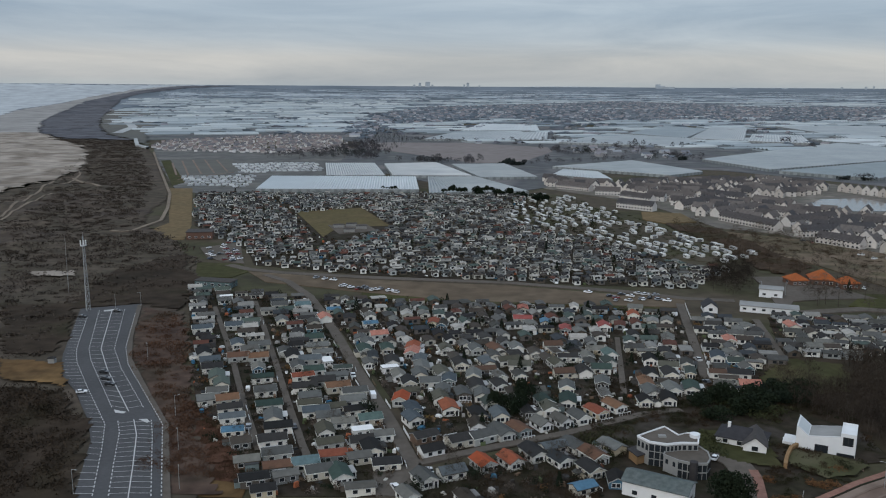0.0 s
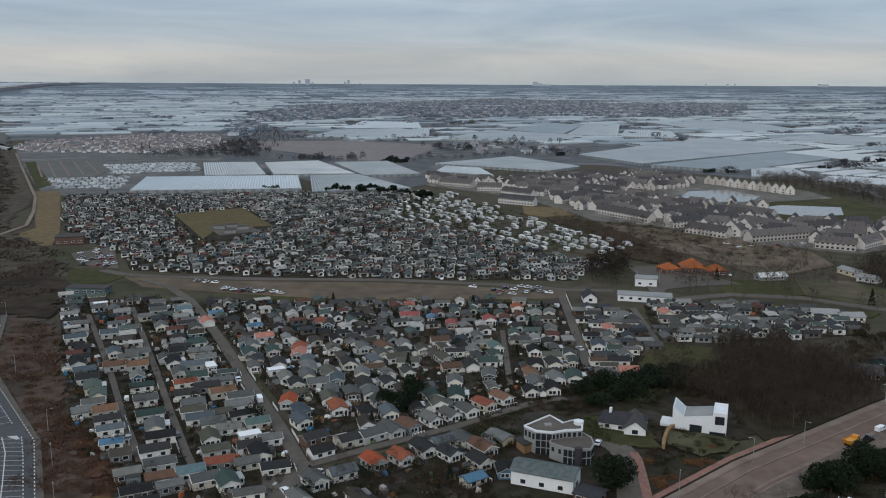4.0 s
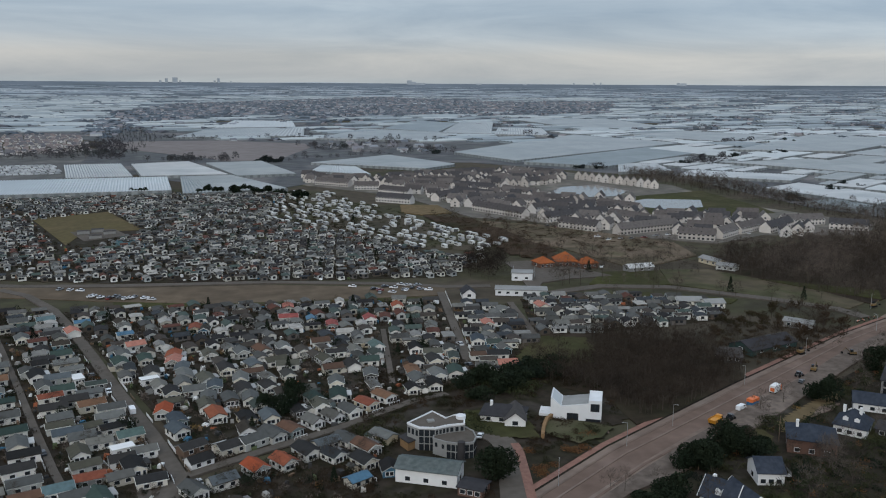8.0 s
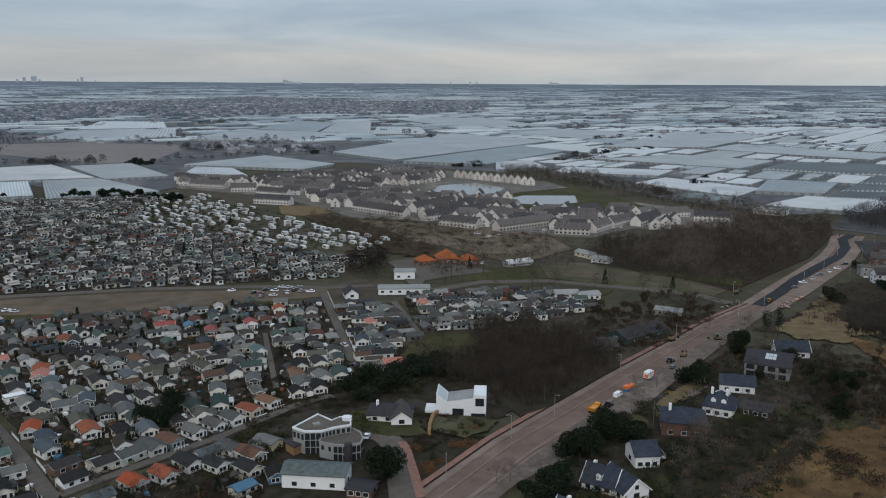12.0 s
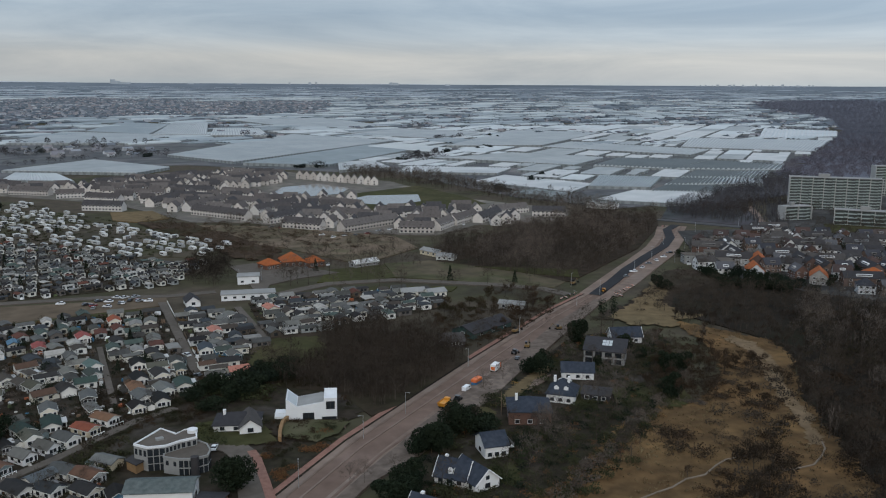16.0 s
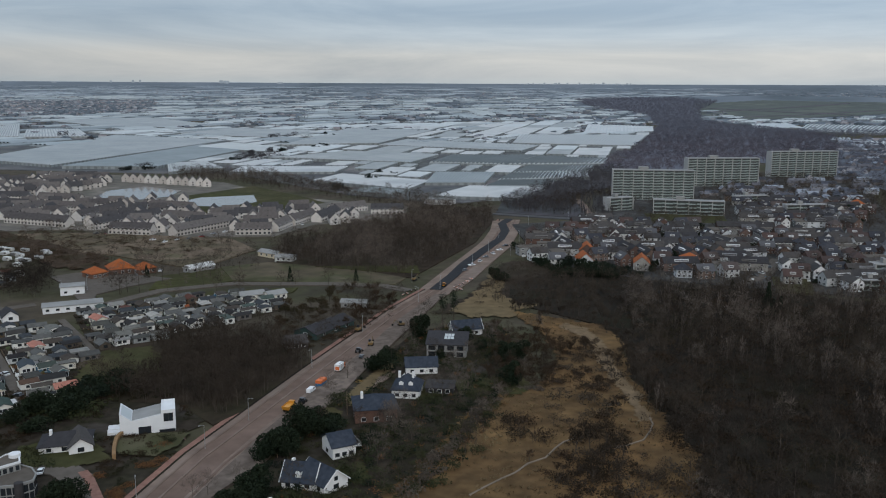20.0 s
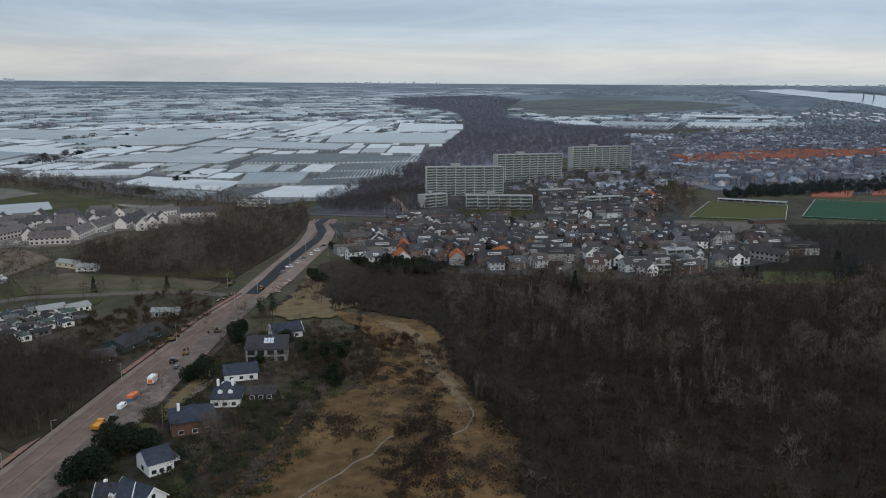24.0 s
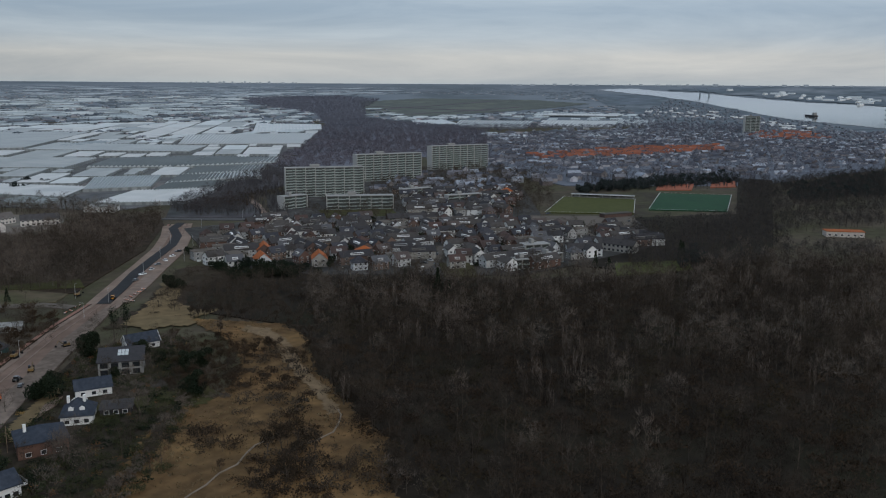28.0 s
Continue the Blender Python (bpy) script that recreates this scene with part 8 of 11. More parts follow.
def heap(seed, w, h):
    """A far tree crown: a ragged, uneven heap of twig facets on a stem."""
    r = random.Random(seed)
    v, t, k = [], [], 8
    for ring, (rad, z) in enumerate(((0.75, 0.12), (1.0, 0.45), (0.75, 0.8), (0.3, 1.0))):
        for i in range(k):
            a = 6.283 * (i + 0.5 * ring) / k
            q = rad * w / 2 * r.uniform(0.65, 1.3)
            v.append((q * math.cos(a), q * math.sin(a), z * h * r.uniform(0.8, 1.2)))
    for ring in range(3):
        for i in range(k):
            a, b = ring * k + i, ring * k + (i + 1) % k
            t += [(a, b, b + k), (a, b + k, a + k)]
    t += [(3 * k, 3 * k + i, 3 * k + i + 1) for i in range(1, k - 1)]
    wv = [(-0.2, 0, -0.3), (0.2, 0, -0.3), (0, 0, h * 0.6)]
    return [np.array(q) for q in (wv, [(0, 1, 2)], v, t)]


def sapling(seed, h, stems, spread, twig):
    """A slim many-stemmed young tree: upright rods with fine upright twigs."""
    r = random.Random(seed)
    wv, wt, tv, tt = [], [], [], []
    for k in range(stems):
        a = Vector((r.gauss(0, spread * 0.4), r.gauss(0, spread * 0.4), -0.2))
        top = a + Vector((r.gauss(0, spread * 0.35), r.gauss(0, spread * 0.35), h * r.uniform(0.7, 1.05)))
        t = r.uniform(0, 6.283)
        side = Vector((math.cos(t), math.sin(t), 0)) * 0.09
        n = len(wv)
        wv += [tuple(a - side), tuple(a + side), tuple(top)]
        wt.append((n, n + 1, n + 2))
        for _ in range(22):
            f = r.uniform(0.3, 0.97)
            p = a.lerp(top, f)
            t = r.uniform(0, 6.283)
            e = Vector((math.cos(t) * 0.55, math.sin(t) * 0.55, r.uniform(0.5, 1.3))) * (1.2 + 1.6 * (1 - f)) * r.uniform(0.6, 1.2) * h / 9
            side = Vector((-math.sin(t), math.cos(t), 0)) * twig
            n = len(tv)
            tv += [tuple(p - side), tuple(p + side), tuple(p + e)]
            tt.append((n, n + 1, n + 2))
    return [np.array(q) for q in (wv, wt, tv, tt)]


def feather(seed, h, w, n, twig):
    """A bare tree with a rounded, airy crown: a trunk, rising limbs and a haze of fine twigs."""
    r = random.Random(seed)
    wv, wt, tv, tt = [], [], [], []

    def rod(a, b, rad):
        side = (b - a).cross(Vector((r.uniform(-1, 1), r.uniform(-1, 1), 0.2))).normalized() * rad
        k = len(wv)
        wv.extend([tuple(a - side), tuple(a + side), tuple(b)])
        wt.append((k, k + 1, k + 2))

    top = Vector((r.uniform(-0.4, 0.4), r.uniform(-0.4, 0.4), h * 0.86))
    rod(Vector((0, 0, -0.3)), top, h * 0.016)
    lobes = []
    for i in range(9):
        a, f = 2.4 * i + r.uniform(-0.4, 0.4), 0.28 + 0.55 * i / 9
        tip = Vector((math.cos(a) * w / 2 * (1.15 - 0.75 * f), math.sin(a) * w / 2 * (1.15 - 0.75 * f), h * (f + 0.16)))
        rod(top * f, tip, h * 0.007)
        lobes.append((tip, w * r.uniform(0.16, 0.26)))
    lobes.append((top, w * 0.22))
    for _ in range(n):
        c, q = r.choice(lobes)
        d = Vector((r.gauss(0, 1), r.gauss(0, 1), r.gauss(0.35, 0.9))).normalized()
        p = c + d * q * r.uniform(0.1, 1.0)
        e = (d + Vector((0, 0, 0.7))).normalized() * r.uniform(0.7, 1.7) * h / 11
        side = e.cross(Vector((r.uniform(-1, 1), r.uniform(-1, 1), r.uniform(-1, 1)))).normalized() * twig
        k = len(tv)
        tv += [tuple(p - side), tuple(p + side), tuple(p + e)]
        tt.append((k, k + 1, k + 2))
    return [np.array(q) for q in (wv, wt, tv, tt)]


FEATHER = [feather(110 + i, h, w, 230, 0.07) for i, (h, w) in enumerate(((11, 8), (12.5, 9), (10, 9.5), (13, 7.5), (9, 7)))]
AIRY = [feather(130 + i, h, w, 420, 0.045) for i, (h, w) in enumerate(((11, 7), (12, 8.5), (9.5, 8)))]
SAPS = [sapling(60 + i, h, 4, 1.6, 0.075) for i, h in enumerate((8.5, 10, 9, 11))]


def forest(name, spots, pool, mats, label, category, seed, size=(0.75, 1.25), smooth=False):
    """Many plants as one mesh of stems and one of twigs."""
    r = random.Random(seed)
    WV, WT, TV, TT = [], [], [], []
    nw = nt = 0
    for x, y in spots:
        wv, wt, tv, tt = r.choice(pool)
        a, s = r.uniform(0, 6.283), r.uniform(*size)
        m = np.array(((math.cos(a) * s, -math.sin(a) * s, 0), (math.sin(a) * s, math.cos(a) * s, 0), (0, 0, s * r.uniform(0.85, 1.15)))).T
        at = np.array((x, y, ground_z(x, y)))
        WV.append(wv @ m + at)
        WT.append(wt + nw)
        TV.append(tv @ m + at)
        TT.append(tt + nt)
        nw, nt = nw + len(wv), nt + len(tv)
    ob = tagged(new(name, big_mesh(name, np.concatenate(TV), np.concatenate(TT), mats[1], smooth)), label, category, kind="stuff")
    part("stems", big_mesh("stems", np.concatenate(WV), np.concatenate(WT), mats[0]), None, ob)
    return ob


def single_trees(name, spots, pool, mats, label, category, group, seed, size=(0.8, 1.2)):
    """Trees that stand apart: each a trunk with its crown."""
    r = random.Random(seed)
    made = [(big_mesh("trunk", p[0], p[1], mats[0]), big_mesh("crown", p[2], p[3], mats[1])) for p in pool]
    for x, y in spots:
        trunk, crown = r.choice(made)
        ob = tagged(new(name, trunk), label, category, group)
        part("crown", crown, None, ob)
        s = r.uniform(*size)
        ob.matrix_basis = pose(x, y, ground_z(x, y), 0, 0, r.uniform(0, 360)) @ Matrix.Diagonal((s, s, s * r.uniform(0.9, 1.1), 1))


rt = random.Random(42)
knot = lambda spots, n, q: [(x + rt.gauss(0, q), y + rt.gauss(0, q)) for x, y in spots for _ in range(n)]
FOREST = [(300.7, 182.7), (366.7, 232.3), (412.7, 199.6), (435.4, 141.8), (463.8, 88.6), (501.7, 50.4), (534.9, -0.8), (572.7, -53.3), (235.9, -27.6), (235.9, -27.6)] + [(230, -60), (130, -60)] + [(184.8, 91.3), (208.6, 108.5), (238.4, 136.7), (263.7, 158.2)]
HEATHW = [(324.6, 270.1), (361.7, 274.5), (376.3, 241.8), (300.7, 182.7), (313.5, 207.9), (308.8, 254.1)]
MEADOWS = [[(452.0, 97.5), (511.4, 98.9), (538.8, 59.0), (485.3, 41.0)]]
wood = scatter(FOREST, 0.3, 6.2, 6.2, 0.48, rt, (), 0, MEADOWS)
edge = lambda p: min(1.0, max(0.0, (math.hypot(*p) - 300) / 130))
near_w = [p for p in wood if rt.random() > edge(p)]
far_w = [p for p in wood if p not in set(near_w)]
tone = lambda p: 0.7 * noise.noise((p[0] * 0.03, p[1] * 0.03, 2.2)) + rt.uniform(-0.5, 0.5)
near_t, far_t = [(p, tone(p)) for p in near_w], [(p, tone(p)) for p in far_w]
for lo, hi, mat, lab in ((-9, -0.12, M_TWIGD, "blackish-brown bare trees of the dense wood"), (-0.12, 0.3, M_TWIGN, "dense dark wood of bare winter trees"), (0.3, 0.52, M_TWIG, "warmer brown bare crowns in the dark wood"), (0.52, 9, M_TWIGR, "pale feathery crowns in the dark wood")):
    forest("bare_forest", [p for p, u in near_t if lo <= u < hi], FEATHER + SAPS[:1], (M_BARK, mat), lab, "forest", 1, (0.6, 1.2))
for lo, hi, mat, lab in ((-9, -0.1, M_TWIGN, "dark bare trees at the far side of the wood"), (-0.1, 0.3, M_TWIG, "brown wood of bare winter trees"), (0.3, 9, M_WOODLIT, "grey-brown wood of bare upright trees")):
    forest("bare_forest", [p for p, u in far_t if lo <= u < hi], FEATHER + FEATHER + SAPS, (M_BARK, mat), lab, "forest", 36, (0.7, 1.3))
forest("undergrowth", scatter(FOREST, 0.1, 9, 9, 0.45, rt, (), 0, MEADOWS), SHRUBS, (M_BARK, M_BRUSH), "dark brown undergrowth beneath bare trees", "undergrowth", 2, (0.8, 1.6))
forest("young_wood", scatter(HEATHW, 0.1, 6, 6, 0.4, rt), TREES, (M_BARK, M_TWIG), "low dark thicket at the heath's edge", "forest", 3, (0.35, 0.6))
WOOD_S = [(121.6, 297.5), (142.5, 323.2), (170.6, 316.0), (196.2, 297.3), (189.8, 255.9), (148.8, 236.4), (134.2, 234.2), (131.4, 252.6), (116.5, 270.6)]
CLEARING = [(132.3, 325.0), (158.6, 318.8), (147.0, 290.0), (122.4, 284.4), (119.0, 296.6)]
forest("small_wood", scatter(WOOD_S, 0.2, 5.5, 5.5, 0.45, rt, (), 0, (CLEARING,)), SAPS + FEATHER, (M_BARK, M_TWIG), "taller bare trees in the small wood", "forest", 43, (0.6, 1.0))
forest("small_wood", scatter(WOOD_S, 0.2, 3.6, 3.6, 0.45, rt, (), 0, (CLEARING,)), SAPS + FEATHER, (M_BARK, M_TWIGN), "small wood of fine grey-brown bare trees", "forest", 4, (0.6, 1.0))
WOOD_N = [(290.2, 414.4), (318.8, 340.4), (389.8, 365.7), (500.7, 436.5), (533.7, 465.7), (487.0, 495.8), (433.2, 489.7), (358.3, 470.3), (308.0, 452.7)]
north = [(p, tone(p)) for p in scatter(WOOD_N, 0.2, 5.4, 5.4, 0.45, rt)]
for lo, hi, mat, lab in ((-9, -0.3, M_TWIGN, "dark bare trees of the roadside wood"), (-0.3, 0.08, M_TWIG, "brown bare wood beside the road"), (0.08, 9, M_TWIGR, "pale grey-brown crowns of the roadside wood")):
    forest("bare_wood", [p for p, u in north if lo <= u < hi], FEATHER + SAPS[:2], (M_BARK, mat), lab, "forest", 5, (0.7, 1.25))
belt = [(p, tone(p)) for p in scatter(BELT_H, 0.2, 6.8, 6.8, 0.45, rt)]
forest("hedge_row", [p for p, u in belt if u < 0.05], FEATHER + SAPS[:2], (M_BARK, M_TWIG), "dark bare tree belt behind the estate", "forest", 6, (0.6, 1.0))
forest("hedge_row", [p for p, u in belt if u >= 0.05], FEATHER + SAPS[:2], (M_BARK, M_WOODLIT), "greyer bare trees in the belt behind the estate", "forest", 52, (0.6, 1.0))
forest("dune_bushes", scatter([(-205.2, 384.8), (-405.2, 777.6), (-469.9, 1037.3), (-601.1, 1473.7), (-799.1, 1738.1), (-925.7, 1996.3), (-1254.8, 2886.1), (-1493.9, 3853.9), (-1004.1, 2693.3), (-540.4, 1522.4), (-311.4, 922.2), (-252.7, 695.6), (-170.2, 558.3), (-137.3, 457.6), (-148.6, 409.5), (-178.5, 401.1), (-156.4, 333.1), (-152.1, 318.5), (-171.3, 318.2)], 0.3, 10, 10, 0.48, rt, TRACKS, 7), [clump_plant(70 + i, w, h, 60, 0.75) for i, (w, h) in enumerate(((5, 1.1), (7, 1.3), (3.5, 0.9)))], (M_BARK, M_DUNEB), "dark thorny dune bushes", "scrub", 7, (0.7, 1.9))
forest("dune_bushes", scatter([(-155.3, 286.7), (-133.9, 287.0), (-111.3, 251.6), (-95.5, 206.1), (-114.2, 205.9)] + [(-230, 190)], 0.3, 6, 6, 0.45, rt), SHRUBS, (M_BARK, M_NEARSCRUB), "dark thorny dune bushes", "scrub", 8, (0.9, 1.7))
forest("slope_bushes", scatter([(-137.3, 386.2), (-120.8, 386.6), (-77.0, 252.1), (-67.8, 235.3), (-76.1, 223.8), (-85.0, 252.0), (-124.5, 333.7)], 0.3, 6.5, 6.5, 0.45, rt), SHRUBS, (M_BARK, M_REDTWIG), "reddish brown bramble bushes on the slope", "scrub", 9, (0.6, 1.2))
forest("heath_bushes", scatter([(260.4, 199.1), (283.3, 182.9), (247.2, 150.7), (209.1, 127.9), (214.2, 105.7), (184.8, 91.3), (169.2, 127.6), (196.2, 137.3), (221.2, 169.9)], 0.3, 8.5, 8.5, 0.45, rt), SHRUBS, (M_BARK, M_TWIG), "brown thorn bushes on the heath", "scrub", 10, (0.5, 1.3))
FARCROWN = [feather(150 + i, h, w, 54, 0.55) for i, (h, w) in enumerate(((8, 9), (9.5, 8), (7.5, 11)))]
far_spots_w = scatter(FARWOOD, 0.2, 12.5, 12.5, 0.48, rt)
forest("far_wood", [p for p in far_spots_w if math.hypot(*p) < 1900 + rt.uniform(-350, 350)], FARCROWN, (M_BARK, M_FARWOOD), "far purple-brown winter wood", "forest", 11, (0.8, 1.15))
# trees farther off get the bluer tone, haze by colour only
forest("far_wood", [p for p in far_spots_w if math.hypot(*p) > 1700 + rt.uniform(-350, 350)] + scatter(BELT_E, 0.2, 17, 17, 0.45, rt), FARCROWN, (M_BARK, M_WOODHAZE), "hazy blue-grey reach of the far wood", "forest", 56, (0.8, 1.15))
forest("tree_belt", scatter([(-167.0, 1379.1), (-199.0, 2109.4), (-139.3, 2266.5), (-62.4, 1772.8), (-103.7, 1272.8)] , 0.1, 18, 18, 0.4, rt) + scatter([(682.1, 493.7), (763.8, 500.8), (580.6, 375.4), (554.9, 460.0), (582.0, 501.5)], 0.1, 7, 7, 0.45, rt) + scatter([(996.3, 238.7), (1163.6, 34.0), (972.8, 26.8), (904.4, 136.6), (841.7, 195.2)], 0.1, 10, 10, 0.4, rt), SAPS, (M_BARK, M_MIDTREE), "dark belt of bare trees", "forest", 13, (0.7, 1.1))
forest("town_trees", scatter(TOWN_A, 0.6, 13, 13, 0.45, rt) + scatter(TOWN_B, 0.6, 14, 14, 0.45, rt) + scatter([(1068.2, 381.7), (964.2, 289.3), (782.6, 212.3), (655.7, 195.1), (652.4, 217.3), (804.8, 254.7)], 0.6, 10, 10, 0.45, rt) + scatter([(693.8, 474.9), (954.0, 489.7), (1080.4, 362.7), (918.0, 307.5), (741.9, 355.9), (615.2, 289.7), (553.4, 347.4)], 0.6, 15, 15, 0.45, rt), FEATHER, (M_BARK, M_TWIG), "bare garden trees among town houses", "trees", 14, (0.5, 0.9))
forest("park_hedges", scatter(FRONT_C, 0.3, 5.2, 5.2, 0.48, rt, LANES, 3) + scatter(FRONT_W, 0.3, 5.2, 5.2, 0.48, rt, LANES, 2) + scatter(FRONT_S, 0.3, 3.6, 3.6, 0.48, rt, LANES, 3) + scatter(FRONT_E, 0.3, 8, 8, 0.48, rt, LANES, 3) + scatter(FRONT_F, 0.3, 8, 8, 0.48, rt, LANES, 3), [clump_plant(40, 3.0, 1.8, 90, 0.35), clump_plant(41, 2.2, 2.4, 90, 0.35), clump_plant(42, 4.0, 1.5, 90, 0.35)], (M_BARK, M_PARKH), "small dark hedges and shrubs in chalet gardens", "hedges", 15, (0.7, 1.2))
forest("park_trees", scatter(FRONT_C, 0.7, 15, 15, 0.48, rt, LANES, 3) + scatter(FRONT_W, 0.7, 16, 16, 0.48, rt, LANES, 3) + scatter(FRONT_S, 0.7, 6.0, 6.0, 0.48, rt, LANES, 3), AIRY, (M_BARK, M_TWIG), "small bare trees in chalet gardens", "trees", 33, (0.3, 0.55))
forest("park_hedges", scatter(BACK, 0.3, 13, 13, 0.45, rt, (), 4, (FIELD,)), LITE[1:2] + GSHRUB[:1], (M_BARK, M_PARKH), "bare shrubs between far chalets", "hedges", 16, (0.25, 0.45))
forest("pine_belt", scatter([(391.9, 310.7), (412.3, 312.1), (417.8, 252.9), (406.2, 235.0), (379.7, 280.3)], 0.4, 8.5, 8.5, 0.48, rt), PINES, (M_BARK, M_PINE), "dark evergreen belt at the town's edge", "trees", 17, (0.45, 0.95))
forest("pine_belt", scatter([(91.2, 282.1), (107.0, 285.2), (125.4, 291.2), (122.5, 274.5), (102.4, 266.6), (87.8, 261.5), (85.2, 271.4)], 0.4, 7, 7, 0.4, rt), PINES, (M_BARK, M_PINE), "dark evergreens beside the villas", "trees", 18, (0.6, 1.0))

single_trees("evergreen_tree", [(30.0, 279.5), (23.4, 268.9), (19.7, 270.9)] + [(73.5, 202.3), (75.1, 203.1)], DENSE, (M_BARK, M_PINE), "dark green evergreen tree among chalets", "tree", "evergreens", 1, (0.75, 1.05))
single_trees("evergreen_tree", [(109.7, 174.9), (107.0, 174.7), (251.9, 234.8), (243.9, 202.2), (249.4, 201.3), (224.9, 187.3)] + [(350.2, 301.5), (350.4, 295.8)], DENSE, (M_BARK, M_PINE), "dark green pine beside the rebuilt road", "tree", "evergreens", 2, (0.7, 1.0))
single_trees("fir_tree", [(387.4, 163.7), (378.0, 157.3), (385.0, 156.6), (401.5, 188.4), (480.0, 103.9), (475.3, 95.1), (534.4, 63.2), (544.2, 62.9)], FIRS, (M_BARK, M_PINE), "dark conifer at the wood's edge", "tree", "evergreens", 3, (0.8, 1.3))
single_trees("bare_tree", [(100.5, 187.5), (104.4, 186.8), (113.1, 185.0), (161.1, 179.5), (165.3, 181.7), (171.6, 220.8), (175.9, 228.0), (254.9, 265.8), (187.3, 231.1), (223.2, 454.5), (224.1, 463.9), (200.9, 449.9), (208.4, 454.4), (226.9, 432.8), (237.9, 425.6)] + [(186.7, 427.8), (190.0, 417.1), (199.1, 418.8), (208.4, 403.7), (219.1, 404.4), (227.9, 401.3), (234.0, 393.5), (245.3, 394.0)], AIRY, (M_BARK, M_TWIGR), "bare winter tree by the roadside", "tree", "roadside trees", 4, (0.6, 0.95))
single_trees("pale_tree", [(235.8, 188.5), (250.2, 202.6), (284.5, 220.6), (345.2, 171.8), (286.3, 169.2), (325.9, 204.8), (330.0, 160.0), (326.5, 131.5), (361.8, 123.9)], AIRY, (M_BARK, M_TWIGP), "pale bare birch in the thicket", "tree", "birches", 5, (0.6, 0.9))
single_trees("bush", [(256.2, 175.5), (242.8, 160.7), (241.6, 149.6), (221.7, 143.8), (216.6, 132.4), (203.7, 140.4), (196.2, 147.2), (201.1, 157.0), (195.4, 110.6), (191.1, 102.9), (183.8, 119.8), (180.5, 110.8), (184.3, 127.4), (188.8, 135.1)], SHRUBS, (M_BARK, M_BRUSH), "dark thorn bush on the heath", "bush", "heath bushes", 6, (0.9, 1.5))
single_trees("hedge", [(112.4, 224.1), (87.2, 205.5), (90.2, 206.5), (93.2, 207.5), (88.1, 202.6), (101.0, 215.2), (103.4, 214.6), (106.3, 216.0), (89.8, 218.3)], [clump_plant(50, 4.0, 2.0, 900, 0.26)], (M_BARK, M_RUST), "rust-coloured beech hedge by the driveway", "hedge", "beech hedges", 7, (0.6, 0.9))

WOOD_E = [(479.5, 85.3), (661.3, 115.1), (719.0, 44.0), (989.7, 51.4), (1241.5, -104.4), (729.0, -65.3), (678.7, 1.1), (607.9, 3.7), (624.4, -57.3), (572.7, -53.3), (501.7, 50.4)]
forest("east_wood", scatter(WOOD_E, 0.2, 6.4, 6.4, 0.45, rt), FEATHER + SAPS[:1], (M_BARK, M_TWIGG), "dark bare wood beyond the sports pitches", "forest", 20, (0.6, 0.95))
forest("east_pines", scatter([(883.0, 214.6), (1012.4, 165.6), (1101.2, 71.1), (1017.0, 59.0), (916.7, 143.5), (837.7, 197.6)], 0.2, 11, 11, 0.42, rt) + scatter([(1008.8, 11.3), (1199.8, -101.2), (944.4, -81.7), (858.4, 3.5)], 0.2, 12, 12, 0.42, rt) + scatter([(507.3, 60.7), (581.8, 61.2), (527.1, 48.3)], 0.2, 8, 8, 0.4, rt), PINES, (M_BARK, M_EVERFAR), "dark evergreen belt beyond the pitches", "trees", 21, (0.55, 0.95))
GARD = [(144.9, 203.3), (176.6, 220.8), (242.1, 253.8), (276.8, 251.2), (276.9, 230.5), (237.3, 193.9), (213.3, 177.0), (159.2, 149.7), (142.8, 145.6), (109.5, 168.2)]
hero = [[(118.0, 178.1), (129.0, 165.1), (146.2, 183.2), (137.7, 192.6)], [(157.0, 207.0), (165.0, 189.0), (185.0, 189.0), (182.0, 206.0), (168.0, 213.0)], [(182.0, 208.0), (190.0, 196.0), (212.0, 194.0), (222.0, 213.0), (206.0, 228.0), (192.0, 214.0)], [(222.0, 231.0), (236.0, 213.0), (246.0, 226.0), (234.0, 240.0)], [(139.7, 188.4), (149.4, 180.6), (160.9, 195.9), (150.5, 201.3)], [(252.0, 248.0), (251.0, 240.0), (268.0, 231.0), (271.0, 239.0)], [(170.0, 208.0), (210.0, 229.0), (213.0, 237.0), (193.0, 227.0), (175.0, 218.0)]]
forest("garden_shrubs", scatter(GARD, 0.2, 4.4, 4.4, 0.45, rt, (), 0, hero), GSHRUB, (M_BARK, M_HEDGE), "dark shrubs and hedges in villa gardens", "shrubs", 22, (0.6, 1.3))
forest("garden_trees", scatter(GARD, 0.2, 8.5, 8.5, 0.45, rt, (), 0, hero), AIRY + FEATHER, (M_BARK, M_TWIG), "bare trees in villa gardens", "trees", 23, (0.45, 0.85))
single_trees("evergreen_tree", [(112.4, 180.3), (128.9, 196.9), (136.3, 197.7), (143.0, 200.2), (148.9, 203.0), (150.0, 197.6), (203.1, 230.4), (241.0, 250.3), (132.0, 192.0)], DENSE, (M_BARK, M_PINE), "broad dark evergreen tree by the villas", "tree", "evergreens", 8, (0.95, 1.15))
PINETREES = [clump_plant(s, 2.4, 15, 420, 0.5, 8.5) for s in (81, 82)]
single_trees("pine_tree", [(261.3, 255.3), (266.5, 253.4)], PINETREES, (M_BARK, M_PINE), "tall pine with bare trunk by the works", "tree", "evergreens", 9, (0.95, 1.1))
